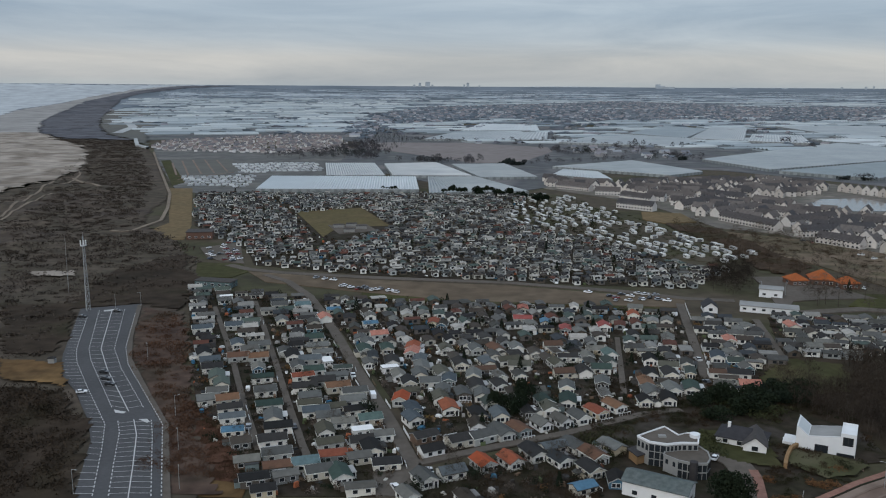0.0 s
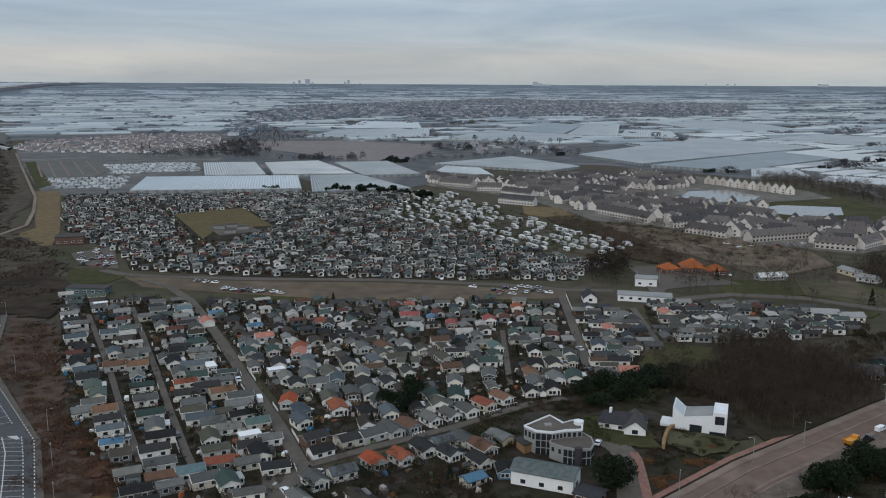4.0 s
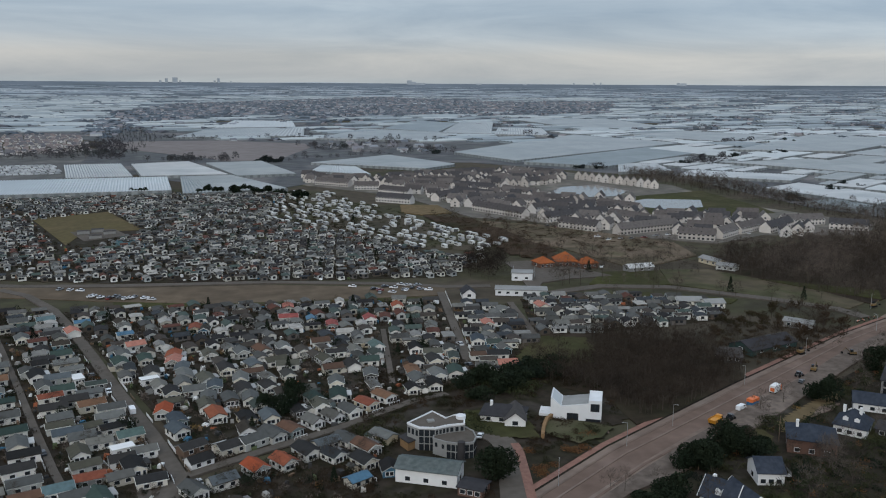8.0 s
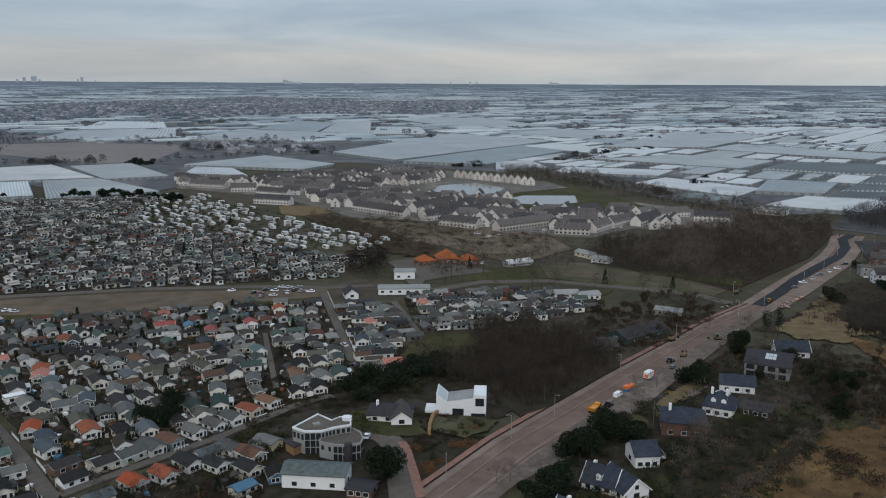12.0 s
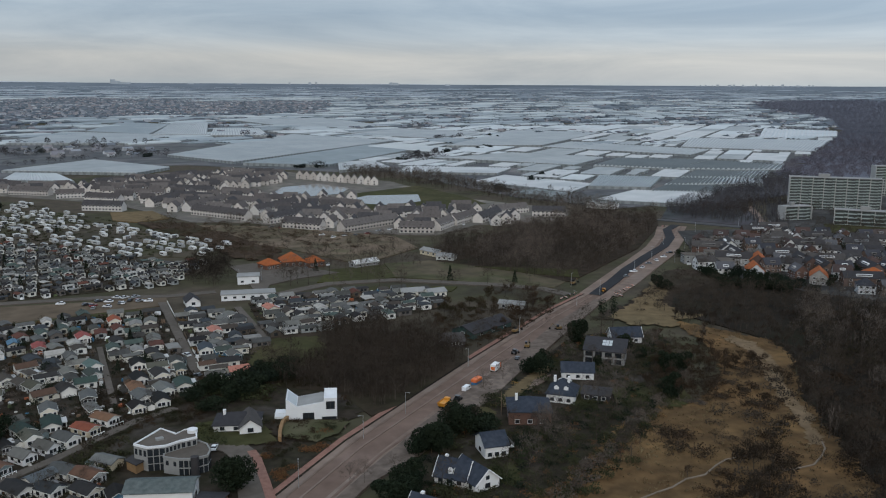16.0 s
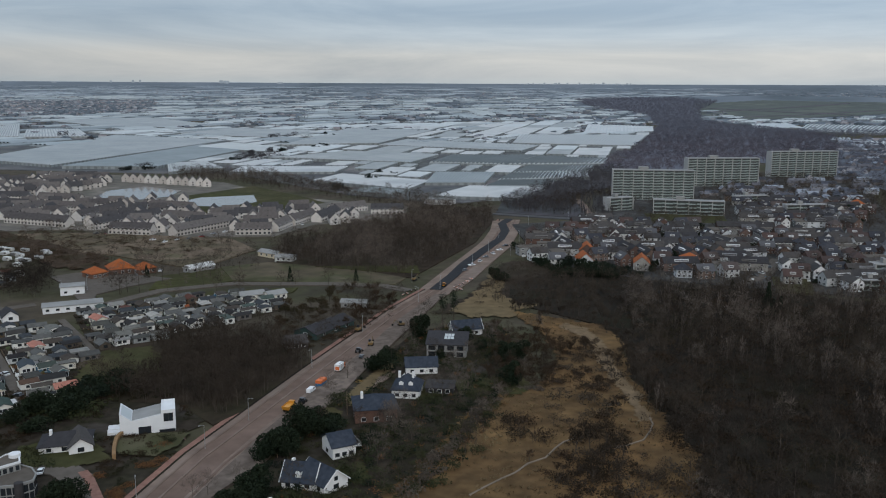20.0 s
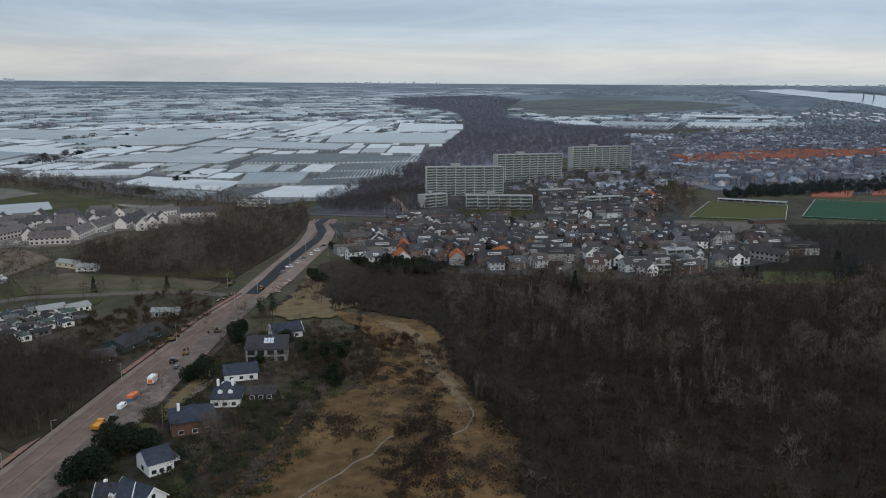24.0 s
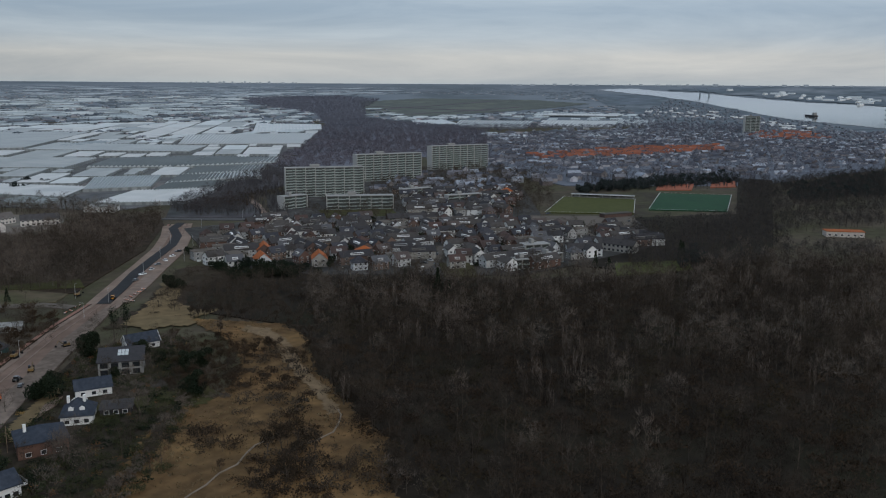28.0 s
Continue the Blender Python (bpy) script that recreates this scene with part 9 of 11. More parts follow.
single_trees("garden_tree", [(162.7, 180.6), (206.4, 197.4), (212.9, 199.6), (209.1, 192.0), (179.0, 192.0), (147.1, 169.0)], AIRY, (M_BARK, M_WOODLIT), "pale bare garden tree beside the villas", "tree", "garden trees", 10, (0.75, 1.0))
forest("thicket", scatter([(275.8, 239.3), (292.3, 222.8), (263.9, 191.1), (236.1, 176.2), (218.8, 181.9), (222.2, 194.2)], 0.2, 5.5, 5.5, 0.45, rt), FINE + SHRUBS, (M_BARK, M_BRUSH), "dark bare thicket behind the villas", "shrubs", 24, (0.4, 0.8))
crowns = [p for p in scatter(FOREST, 0.5, 10.5, 10.5, 0.48, rt, (), 0, MEADOWS) if noise.noise((p[0] * 0.017, p[1] * 0.017, 3.1)) + 0.3 * edge(p) > 0.16 and math.hypot(*p) > 265]
forest("light_crowns", crowns, SAPS + FEATHER[3:4], (M_BARK, M_TWIGR), "paler bare crowns rising from the wood", "trees", 30, (1.0, 1.55))
forest("far_town_trees", scatter([(1049.7, 376.0), (1804.7, 647.7), (2360.5, 303.6), (2255.3, -181.8), (1286.3, -107.8), (1022.6, 47.3), (930.8, 239.3)], 0.1, 12.5, 12.5, 0.48, rt), [feather(160 + i, h, w, 40, 0.4) for i, (h, w) in enumerate(((7, 6), (5.5, 5)))], (M_BARK, M_WOODHAZE), "bare trees among far terraces", "trees", 32, (0.7, 1.3))
forest("villa_shrubs", scatter([(77.6, 249.8), (90.1, 254.6), (105.2, 258.8), (103.1, 245.0), (95.7, 236.5), (77.5, 234.6)], 0.2, 6, 6, 0.45, rt) + scatter([(49.7, 255.1), (58.7, 253.4), (55.1, 228.4), (44.0, 223.7), (40.9, 234.8)], 0.2, 7, 7, 0.4, rt) + scatter([(88.5, 271.0), (100.5, 282.4), (119.8, 282.9), (115.7, 264.2), (105.2, 258.8)], 0.2, 5, 5, 0.4, rt), SHRUBS, (M_BARK, M_HEDGE), "dark garden shrubs round the bungalow", "shrubs", 25, (0.7, 1.4))
forest("road_trees", scatter([(300.3, 273.2), (350.9, 303.3), (386.2, 316.9), (380.4, 280.2), (408.8, 249.3), (377.0, 219.9), (340.2, 227.1), (321.9, 256.2)], 0.2, 5.5, 5.5, 0.45, rt) + scatter([(171.2, 307.2), (214.7, 320.5), (256.6, 309.2), (286.9, 322.9), (319.3, 331.6), (257.4, 289.4), (195.9, 260.3), (199.1, 297.3)], 0.2, 9, 9, 0.45, rt), FEATHER + SHRUBS, (M_BARK, M_TWIG), "bare trees and scrub beside the roadworks", "trees", 26, (0.45, 0.8))
forest("meadow_trees", scatter([(170.9, 392.5), (239.0, 389.9), (308.9, 347.9), (309.6, 330.3), (257.4, 352.1), (203.5, 376.0)], 0.2, 20, 20, 0.45, rt) + scatter([(212.9, 570.9), (246.4, 483.8), (241.0, 444.3), (215.5, 452.6), (209.3, 522.2)], 0.2, 12, 12, 0.4, rt), FEATHER, (M_BARK, M_TWIG), "bare trees on the meadow", "trees", 27, (0.5, 0.9))
TWIGLET = [clump_plant(170 + i, w, h, 64, 0.42) for i, (w, h) in enumerate(((2.0, 1.6), (2.6, 1.3), (1.5, 2.2)))]
for seed, mat, step, lab in ((64, M_TWIGR, 7.5, "pale leafless bushes between chalets"), (65, M_PINE, 9.0, "dark evergreen bushes between chalets"), (66, M_RUST, 17.0, "rusty winter hedges between chalets")):
    forest("park_bushes", [p for poly in (FRONT_W, FRONT_C, FRONT_S, FRONT_E, FRONT_F) for p in scatter(poly, 0.1 * seed, step, step, 0.48, rt, LANES, 2.2)], TWIGLET, (M_BARK, mat), lab, "bushes", seed, (0.7, 1.3))
forest("park_bushes", scatter(BACK, 0.7, 9, 9, 0.48, rt, (), 0, (FIELD,)), TWIGLET, (M_BARK, M_PARKH), "low dark bushes between far chalets", "bushes", 67, (0.8, 1.6))
forest("slope_bushes", scatter(BRAMBLE, 0.3, 2.6, 2.6, 0.45, rt), SHRUBS, (M_BARK, M_REDTWIG), "reddish brown brambles below the chalets", "scrub", 68, (0.4, 0.7))
forest("garden_bushes", scatter(GARD, 0.6, 6.5, 6.5, 0.48, rt, (), 0, hero), TWIGLET, (M_BARK, M_PINE), "small dark evergreen bushes in villa gardens", "bushes", 69, (0.8, 1.6))
forest("garden_bushes", scatter(GARD, 0.9, 7.0, 7.0, 0.48, rt, (), 0, hero), TWIGLET, (M_BARK, M_RUST), "rusty hedges in villa gardens", "bushes", 70, (0.6, 1.1))
single_trees("garden_tree", [p for p in [(166.8, 185.9), (166.9, 184.8), (219.0, 229.2), (243.5, 238.7), (222.2, 211.4), (234.6, 214.7), (249.6, 217.0), (233.5, 189.4), (308.1, 259.0), (286.3, 229.3), (195.2, 195.4), (164.0, 172.8), (199.3, 186.5), (178.4, 226.4), (189.3, 233.5), (194.3, 254.0)] if inside(p, GARD) and not any(inside(p, q) for q in hero)], AIRY, (M_BARK, M_TWIGR), "bare winter tree in a villa garden", "tree", "garden trees", 13, (0.7, 1.0))
single_trees("evergreen_tree", [p for p in [(240.6, 270.1), (216.0, 239.4), (266.7, 244.4), (246.9, 255.6), (153.5, 200.2), (155.5, 207.2), (154.6, 210.7), (270.3, 284.1), (281.3, 253.7), (256.0, 276.1), (279.2, 234.0), (269.6, 221.2), (245.9, 219.4), (150.9, 181.6), (228.0, 223.1)] if inside(p, GARD) and not any(inside(p, q) for q in hero)], DENSE, (M_BARK, M_PINE), "dark evergreen tree in a villa garden", "tree", "evergreens", 14, (0.45, 0.7))
forest("farm_trees", scatter([(252.2, 487.1), (306.8, 506.4), (349.6, 460.2), (362.5, 432.2), (308.4, 365.3), (279.4, 402.6), (233.8, 411.1)], 0.4, 13, 13, 0.48, rt), FEATHER + AIRY, (M_BARK, M_TWIG), "bare trees round the farm fields", "trees", 62, (0.45, 0.85))
forest("thicket", scatter([(224.0, 660.0), (258.6, 624.1), (276.7, 544.2), (306.8, 506.4), (287.7, 480.6), (246.3, 507.2), (214.0, 578.9)], 0.4, 7, 7, 0.48, rt), FEATHER + SHRUBS, (M_BARK, M_BRUSH), "brown thicket below the estate", "scrub", 63, (0.4, 0.75))
forest("dark_grove", scatter([(142.6, 452.1), (163.0, 497.6), (178.4, 508.1), (184.3, 493.6), (164.5, 444.7), (151.7, 429.7)], 0.2, 4.0, 4.0, 0.45, rt), FEATHER, (M_BARK, M_TWIGD), "dense dark grove of bare trees by the farm", "trees", 60, (0.55, 0.85))
forest("greenhouse_hedges", knot([(-60.1, 868.6), (-56.0, 867.5), (-51.5, 866.2), (4.6, 864.0), (10.9, 866.8), (16.6, 865.2), (22.7, 858.9), (29.1, 861.7), (43.7, 876.4), (48.5, 875.0), (90.2, 813.6), (95.8, 812.0), (38.5, 859.1), (57.2, 858.5), (67.7, 855.6), (80.0, 842.9)], 2, 2.5), DENSE, (M_BARK, M_PINE), "dark evergreens beside the glasshouses", "trees", 28, (0.7, 1.0))
DARKHEAP = [feather(140 + i, h, w, 260, 0.2) for i, (h, w) in enumerate(((9, 9), (11, 8), (7, 11)))]
forest("greenhouse_hedges", knot([(790.1, 1131.5), (798.9, 1129.4), (883.7, 1166.2), (924.9, 1206.0), (918.0, 1182.3), (647.0, 1037.8), (486.4, 1027.4), (508.3, 1030.0), (548.9, 685.1), (681.2, 758.2), (632.9, 728.5), (86.6, 1216.5), (95.5, 1233.0), (101.5, 1212.8), (112.7, 1209.9), (380.3, 1336.6), (365.0, 1315.8), (1125.9, 1470.6), (1137.1, 1449.5)], 3, 6), PINES, (M_BARK, M_EVERFAR), "dark evergreen knots between glasshouses", "trees", 55, (0.55, 0.95))
forest("greenhouse_hedges", knot([(715.2, 1057.6), (677.7, 1057.6), (699.1, 1061.7), (519.4, 1035.5), (1067.2, 1483.5), (1021.8, 1456.9), (994.2, 1445.4), (694.1, 1602.9), (703.8, 1766.6), (670.4, 1031.8), (1332.0, 2060.1), (672.6, 1049.6), (712.6, 1068.0), (764.4, 1116.2), (-5.8, 1239.9), (-13.1, 1223.7), (27.3, 1231.5), (42.1, 1227.8), (-110.2, 1294.1), (-110.6, 1396.6), (-102.4, 1452.3), (-125.8, 1347.2), (-42.5, 1249.2), (-31.1, 1228.3), (-24.2, 1244.5), (191.6, 1486.9), (204.5, 1442.7), (216.7, 1400.8), (240.9, 1434.2), (325.2, 1561.9), (358.2, 1639.5), (345.3, 1510.1), (368.9, 1364.5)], 6, 9) + scatter([(-280, 1300), (-110, 1290), (-110, 1600), (-160, 1700), (-190, 1500)], 0.2, 15, 15, 0.48, rt) + [(x + rt.gauss(0, 5), y + rt.gauss(0, 5)) for x, y in dense([(120, 1215), (260, 1290), (400, 1310)], 11) + dense([(-60, 1760), (220, 1740), (430, 1560)], 14) + dense([(200, 1500), (330, 1420), (395, 1330)], 12)], DARKHEAP, (M_BARK, M_MIDTREE), "bare hedges and trees between glasshouses", "hedges", 51, (0.6, 1.2))
forest("caravan_hedges", scatter(CARAV, rows_c, 6, 13, 0.4, rt) + scatter(CARAV_W, 0.1, 9, 17, 0.3, rt), SHRUBS, (M_BARK, M_HEDGE), "low dark hedges between caravans", "hedges", 29, (0.45, 0.8))
tuft = [clump_plant(90 + i, w, h, 26, 0.45) for i, (w, h) in enumerate(((1.6, 0.5), (2.4, 0.6), (1.1, 0.7)))]
HEATH = [(303.8, 253.3), (313.5, 207.9), (299.2, 186.0), (262.9, 160.1), (237.6, 131.9), (217.9, 107.5), (172.2, 85.2), (141.4, 157.0), (155.4, 159.8), (188.2, 176.2), (218.0, 183.6), (229.9, 176.4), (263.1, 193.1), (285.3, 217.6)]
forest("heath_tufts", [p for p in scatter(HEATH, 0.2, 2.3, 2.3, 0.48, rt) if noise.noise((p[0] * 0.06, p[1] * 0.06, 1.7)) > -0.12], tuft, (M_BARK, M_TUFT), "tufts of dry tan grass on the heath", "grass", 37, (0.6, 1.3))
forest("heath_bushes", [p for p in scatter(HEATH, 0.5, 3.6, 3.6, 0.48, rt) if noise.noise((p[0] * 0.045, p[1] * 0.045, 7.7)) > 0.34], SHRUBS + FINE[1:2], (M_BARK, M_BRUSH), "brown thorn bushes on the heath", "scrub", 38, (0.35, 0.8))
forest("heath_edge", [(x + rt.uniform(-3, 3), y + rt.uniform(-3, 3)) for x, y in dense([(307.8, 256.5), (315.8, 209.5), (300.9, 186.2), (263.4, 158.9), (238.1, 130.9), (218.3, 106.6), (180.5, 87.6)], 1.6)], SHRUBS + FINE, (M_BARK, M_TWIG), "scrub at the edge of heath and wood", "scrub", 39, (0.35, 0.75))
forest("heath_hedge", [(x + rt.uniform(-1.5, 1.5), y + rt.uniform(-1.5, 1.5)) for x, y in dense([(227.7, 174.7), (222.7, 186.2), (186.3, 170.2), (155.5, 157.1), (141.0, 151.2)], 1.8)], GSHRUB, (M_BARK, M_TWIGR), "brown hedge between gardens and heath", "hedge", 34, (0.7, 1.2))
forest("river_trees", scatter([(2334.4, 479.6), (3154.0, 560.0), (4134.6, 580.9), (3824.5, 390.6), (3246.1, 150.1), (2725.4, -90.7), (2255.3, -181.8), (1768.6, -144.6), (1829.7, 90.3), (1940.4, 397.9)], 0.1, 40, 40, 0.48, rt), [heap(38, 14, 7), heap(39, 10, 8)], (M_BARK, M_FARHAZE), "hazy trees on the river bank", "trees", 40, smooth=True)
forest("villa_hedges", scatter([(43.9, 279.1), (65.3, 294.6), (92.3, 304.4), (113.6, 298.7), (136.1, 265.9), (131.0, 239.1), (110.0, 216.9), (97.0, 216.3), (82.6, 190.5), (56.5, 195.2), (25.7, 203.7), (31.6, 234.3), (47.6, 256.8)], 0.3, 3.4, 3.4, 0.48, rt, [[(74.7, 188.7), (79.7, 204.2), (84.7, 220.3), (84.3, 228.8), (81.2, 234.7), (76.6, 238.4)]], 6.5, [[(52.8, 230.7), (76.6, 221.4), (85.8, 250.8), (62.6, 259.9)], [(42.7, 204.0), (67.2, 194.3), (76.6, 221.4), (49.0, 232.2)], [(83.3, 251.1), (98.0, 237.5), (108.5, 259.5), (91.9, 275.1)], [(102.2, 242.8), (122.3, 228.0), (134.9, 257.1), (114.9, 271.8)], [(80.5, 253.2), (98.9, 244.1), (96.4, 225.6), (88.1, 226.7), (76.8, 237.5)]]), GSHRUB, (M_BARK, M_PARKH), "dark hedges and shrubs round the flats and villas", "hedges", 41, (0.4, 0.9))
forest("town_evergreens", scatter(TOWN_A, 0.2, 23, 23, 0.48, rt) + scatter(TOWN_B, 0.2, 30, 30, 0.48, rt), PINES, (M_BARK, M_PINE), "dark evergreens in town gardens", "trees", 42, (0.4, 0.75))
forest("town_trees", scatter(TOWN_A, 0.5, 12.5, 12.5, 0.48, rt), FEATHER, (M_BARK, M_TWIGN), "dark bare trees in town gardens", "trees", 57, (0.35, 0.6))
forest("town_trees", scatter([(567.1, 359.6), (724.7, 381.7), (950.4, 452.3), (1064.6, 398.6), (1095.1, 300.1), (699.2, 187.9), (656.9, 246.7)], 0.5, 13, 13, 0.48, rt), FEATHER, (M_BARK, M_TWIG), "bare street trees between the flats", "trees", 58, (0.45, 0.8))
forest("flats_wood", scatter([(682.1, 493.7), (772.8, 506.6), (935.6, 587.1), (912.0, 623.8), (728.6, 556.8), (599.1, 509.5), (560.6, 478.8), (575.0, 420.0)], 0.3, 7, 7, 0.45, rt), FEATHER, (M_BARK, M_MIDTREE), "bare wood between glasshouses and flats", "forest", 61, (0.6, 0.95))
forest("crossing_wood", scatter([(565.3, 472.9), (663.4, 484.8), (706.8, 485.6), (706.4, 455.7), (669.3, 470.0), (600.0, 430.0)], 0.3, 5.5, 5.5, 0.45, rt), FEATHER, (M_BARK, M_TWIGN), "dark thicket beside the crossroad", "forest", 59, (0.5, 0.8))
single_trees("bare_tree", [(213.5, 428.5), (216.2, 423.9), (230.1, 430.8), (233.9, 418.6), (245.5, 433.9), (241.9, 418.1), (258.6, 434.9), (184.9, 416.8), (187.1, 412.7), (192.7, 416.1), (196.8, 411.0), (268.3, 426.5), (246.1, 276.9), (254.1, 257.9), (251.4, 294.6), (261.4, 300.6), (270.2, 332.6), (255.5, 303.5)], AIRY, (M_BARK, M_TWIG), "tall bare tree by the farm road", "tree", "farm trees", 11, (0.9, 1.25))
single_trees("evergreen_tree", [(214.6, 438.3), (292.4, 352.2), (264.9, 374.6)], FIRS + DENSE[1:2], (M_BARK, M_PINE), "dark evergreen beside the farm", "tree", "evergreens", 12, (0.75, 0.95))
forest("roadside_scrub", scatter([(219.7, 321.2), (241.6, 333.9), (276.6, 342.8), (279.3, 315.4), (272.2, 295.3), (210.9, 267.1), (198.5, 273.2), (199.2, 290.6)], 0.3, 4.2, 4.2, 0.48, rt, (), 0, [[(203.3, 284.0), (239.1, 295.4), (249.5, 306.5), (218.0, 300.7)], [(248.0, 311.8), (261.7, 305.0), (280.6, 327.5), (265.8, 334.7)]]), GSHRUB + LITE[1:2], (M_BARK, M_BRUSH), "dark scrub between sheds and road", "scrub", 44, (0.5, 1.0))
forest("thicket", scatter([(176.5, 672.0), (197.4, 655.1), (215.3, 582.5), (221.2, 516.5), (211.9, 461.9), (188.8, 493.2), (184.4, 575.5)], 0.2, 6.5, 6.5, 0.45, rt), FEATHER + SHRUBS, (M_BARK, M_BRUSH), "dark brown thicket beside the caravans", "scrub", 45, (0.45, 0.85))
forest("thicket", scatter([(212.9, 622.7), (248.8, 590.2), (275.3, 524.3), (272.8, 487.6), (243.3, 495.0), (225.9, 556.4)], 0.2, 13, 13, 0.45, rt), SHRUBS, (M_BARK, M_BRUSH), "scattered bushes on the building land", "scrub", 46, (0.5, 1.1))
forest("garden_thicket", scatter([(266.2, 228.7), (286.8, 220.5), (273.5, 195.8), (235.5, 173.7), (219.9, 176.7), (237.8, 204.6)], 0.2, 5.0, 5.0, 0.45, rt), FINE[1:2] + SHRUBS + GSHRUB, (M_BARK, M_BRUSH), "brown thicket behind the villa gardens", "scrub", 47, (0.45, 0.85))
forest("park_evergreens", scatter(FRONT_C, 0.5, 27, 27, 0.48, rt, LANES, 4) + scatter(FRONT_W, 0.5, 32, 32, 0.48, rt, LANES, 4) + scatter(FRONT_S, 0.5, 16, 16, 0.48, rt, LANES, 4) + scatter(BACK, 0.5, 55, 55, 0.48, rt, (), 0, (FIELD,)), [clump_plant(95, 3.2, 4.5, 420, 0.4), clump_plant(96, 2.6, 6.0, 420, 0.4, 0.4, True)], (M_BARK, M_PINE), "small dark evergreens between chalets", "trees", 48, (0.7, 1.2))
forest("villa_hedge", [(x + rt.uniform(-0.6, 0.6), y + rt.uniform(-0.6, 0.6)) for x, y in dense([(112.2, 178.7), (118.1, 176.8), (124.3, 173.8), (127.8, 167.1)], 1.4) + dense([(126.0, 191.5), (128.4, 186.4), (134.5, 183.8)], 1.4)], GSHRUB, (M_BARK, M_PINE), "dark clipped hedge before the villas", "hedge", 49, (0.5, 0.8))
forest("heath_thicket", scatter([(201.2, 143.1), (216.5, 141.9), (217.4, 131.0), (192.7, 113.5), (165.5, 116.2), (176.8, 130.0)], 0.3, 4.6, 4.6, 0.45, rt) + scatter([(250.8, 171.7), (263.4, 169.7), (247.7, 153.7), (224.4, 141.4), (218.1, 146.1)], 0.3, 8, 8, 0.45, rt) + scatter([(199.7, 165.1), (205.8, 163.4), (195.2, 152.5), (187.9, 152.9)], 0.3, 3.4, 3.4, 0.45, rt), SHRUBS + GSHRUB + FINE[1:2], (M_BARK, M_NEARSCRUB), "dense dark thorn thicket on the heath", "scrub", 50, (0.6, 1.1))


knots = [(190.0, 152.7), (193.1, 146.6), (205.8, 131.0), (237.9, 159.2), (234.4, 147.7), (206.8, 141.9), (206.7, 148.3), (179.2, 126.1), (182.2, 120.8), (197.3, 117.9), (190.5, 124.7), (189.0, 116.3), (221.5, 124.2), (226.5, 122.2), (255.7, 184.4), (241.4, 189.4), (255.0, 194.7), (266.8, 183.0), (269.5, 170.6), (193.7, 106.9), (191.5, 109.1), (190.4, 164.5)]
forest("heath_knots", [(x + rt.gauss(0, 2.4), y + rt.gauss(0, 2.4)) for x, y in knots for _ in range(7)], FEATHER + SHRUBS, (M_BARK, M_TWIGN), "dark rounded thorn bushes on the heath", "scrub", 53, (0.28, 0.5))


# ---- the car park in the dunes ----
def along(line, k):
    """The point at share k of a polyline's length."""
    pts = [Vector(p) for p in line]
    ls = [(b - a).length for a, b in zip(pts, pts[1:])]
    d = k * sum(ls)
    for a, b, l in zip(pts, pts[1:], ls):
        if d <= l:
            return a.lerp(b, d / l)
        d -= l
    return pts[-1]


def painted(name, pairs, w, label, z=0.5):
    """Painted lines on the asphalt."""
    z = level(z + 0.12 + layer())
    v, f = [], []
    for a, b in pairs:
        a, b = Vector(a), Vector(b)
        n = (b - a).normalized().orthogonal() * w / 2
        v += [(p.x, p.y, z) for p in (a - n, b - n, b + n, a + n)]
        k = len(v) - 4
        f.append((k, k + 1, k + 2, k + 3))
    me = Shape().add(v, f).mesh(name, M_LINE)
    for p in me.polygons:
        if p.normal.z < 0:
            p.flip()
    return tagged(new(name, me), label, "road marking", kind="structure")


patch("car_park", [(-172.7, 395.8), (-150.4, 325.7), (-141.3, 302.0), (-128.1, 284.2), (-112.5, 257.1), (-105.0, 240.9), (-95.2, 206.1), (-91.2, 192.1), (-66.4, 192.4), (-80.3, 235.1), (-86.4, 254.3), (-101.4, 281.9), (-121.5, 319.1), (-131.8, 349.6), (-147.1, 406.2)], M_ASPH, 0.35, 0, 0, "dark grey asphalt car park in the dunes", "car park")
strip("car_park_path", dense([(-147.2, 404.0), (-132.3, 349.6), (-121.7, 319.1), (-101.5, 280.7), (-86.8, 253.8), (-71.3, 206.4), (-66.7, 192.3)]), 2.0, M_LANE, 0.42, "pale paved footpath along the car park", "pavement")
BAYS = [([(-162.2, 391.8), (-142.6, 331.8), (-136.1, 317.4), (-108.3, 266.4)], [(-156.9, 394.1), (-137.8, 331.9), (-125.6, 306.8), (-102.0, 264.0)], 24)]
BAYS.append(([(-156.9, 394.1), (-137.8, 331.9), (-125.6, 306.8), (-102.0, 264.0)], [(-151.0, 394.2), (-132.4, 332.0), (-120.3, 306.9), (-97.9, 266.6)], 24))
BAYS.append(([(-102.3, 255.4), (-98.5, 246.5), (-92.2, 225.4), (-86.3, 206.2), (-81.8, 192.2)], [(-97.8, 256.9), (-92.7, 244.9), (-86.2, 223.7), (-81.1, 206.2), (-76.9, 192.2)], 20))
BAYS.append(([(-97.8, 256.9), (-92.7, 244.9), (-86.2, 223.7), (-81.1, 206.2), (-76.9, 192.2)], [(-92.1, 256.5), (-87.9, 244.9), (-75.3, 206.3), (-70.8, 192.3)], 20))
BAYS.append(([(-167.8, 379.6), (-148.3, 322.9), (-141.5, 305.2), (-128.2, 284.8), (-111.8, 257.2), (-105.0, 242.1), (-100.3, 223.5), (-95.5, 206.1), (-91.2, 192.1)], [(-162.9, 379.7), (-147.0, 330.2), (-140.3, 314.6), (-122.5, 282.6), (-105.5, 253.1), (-99.3, 234.9), (-90.4, 206.1), (-86.2, 192.1)], 48))
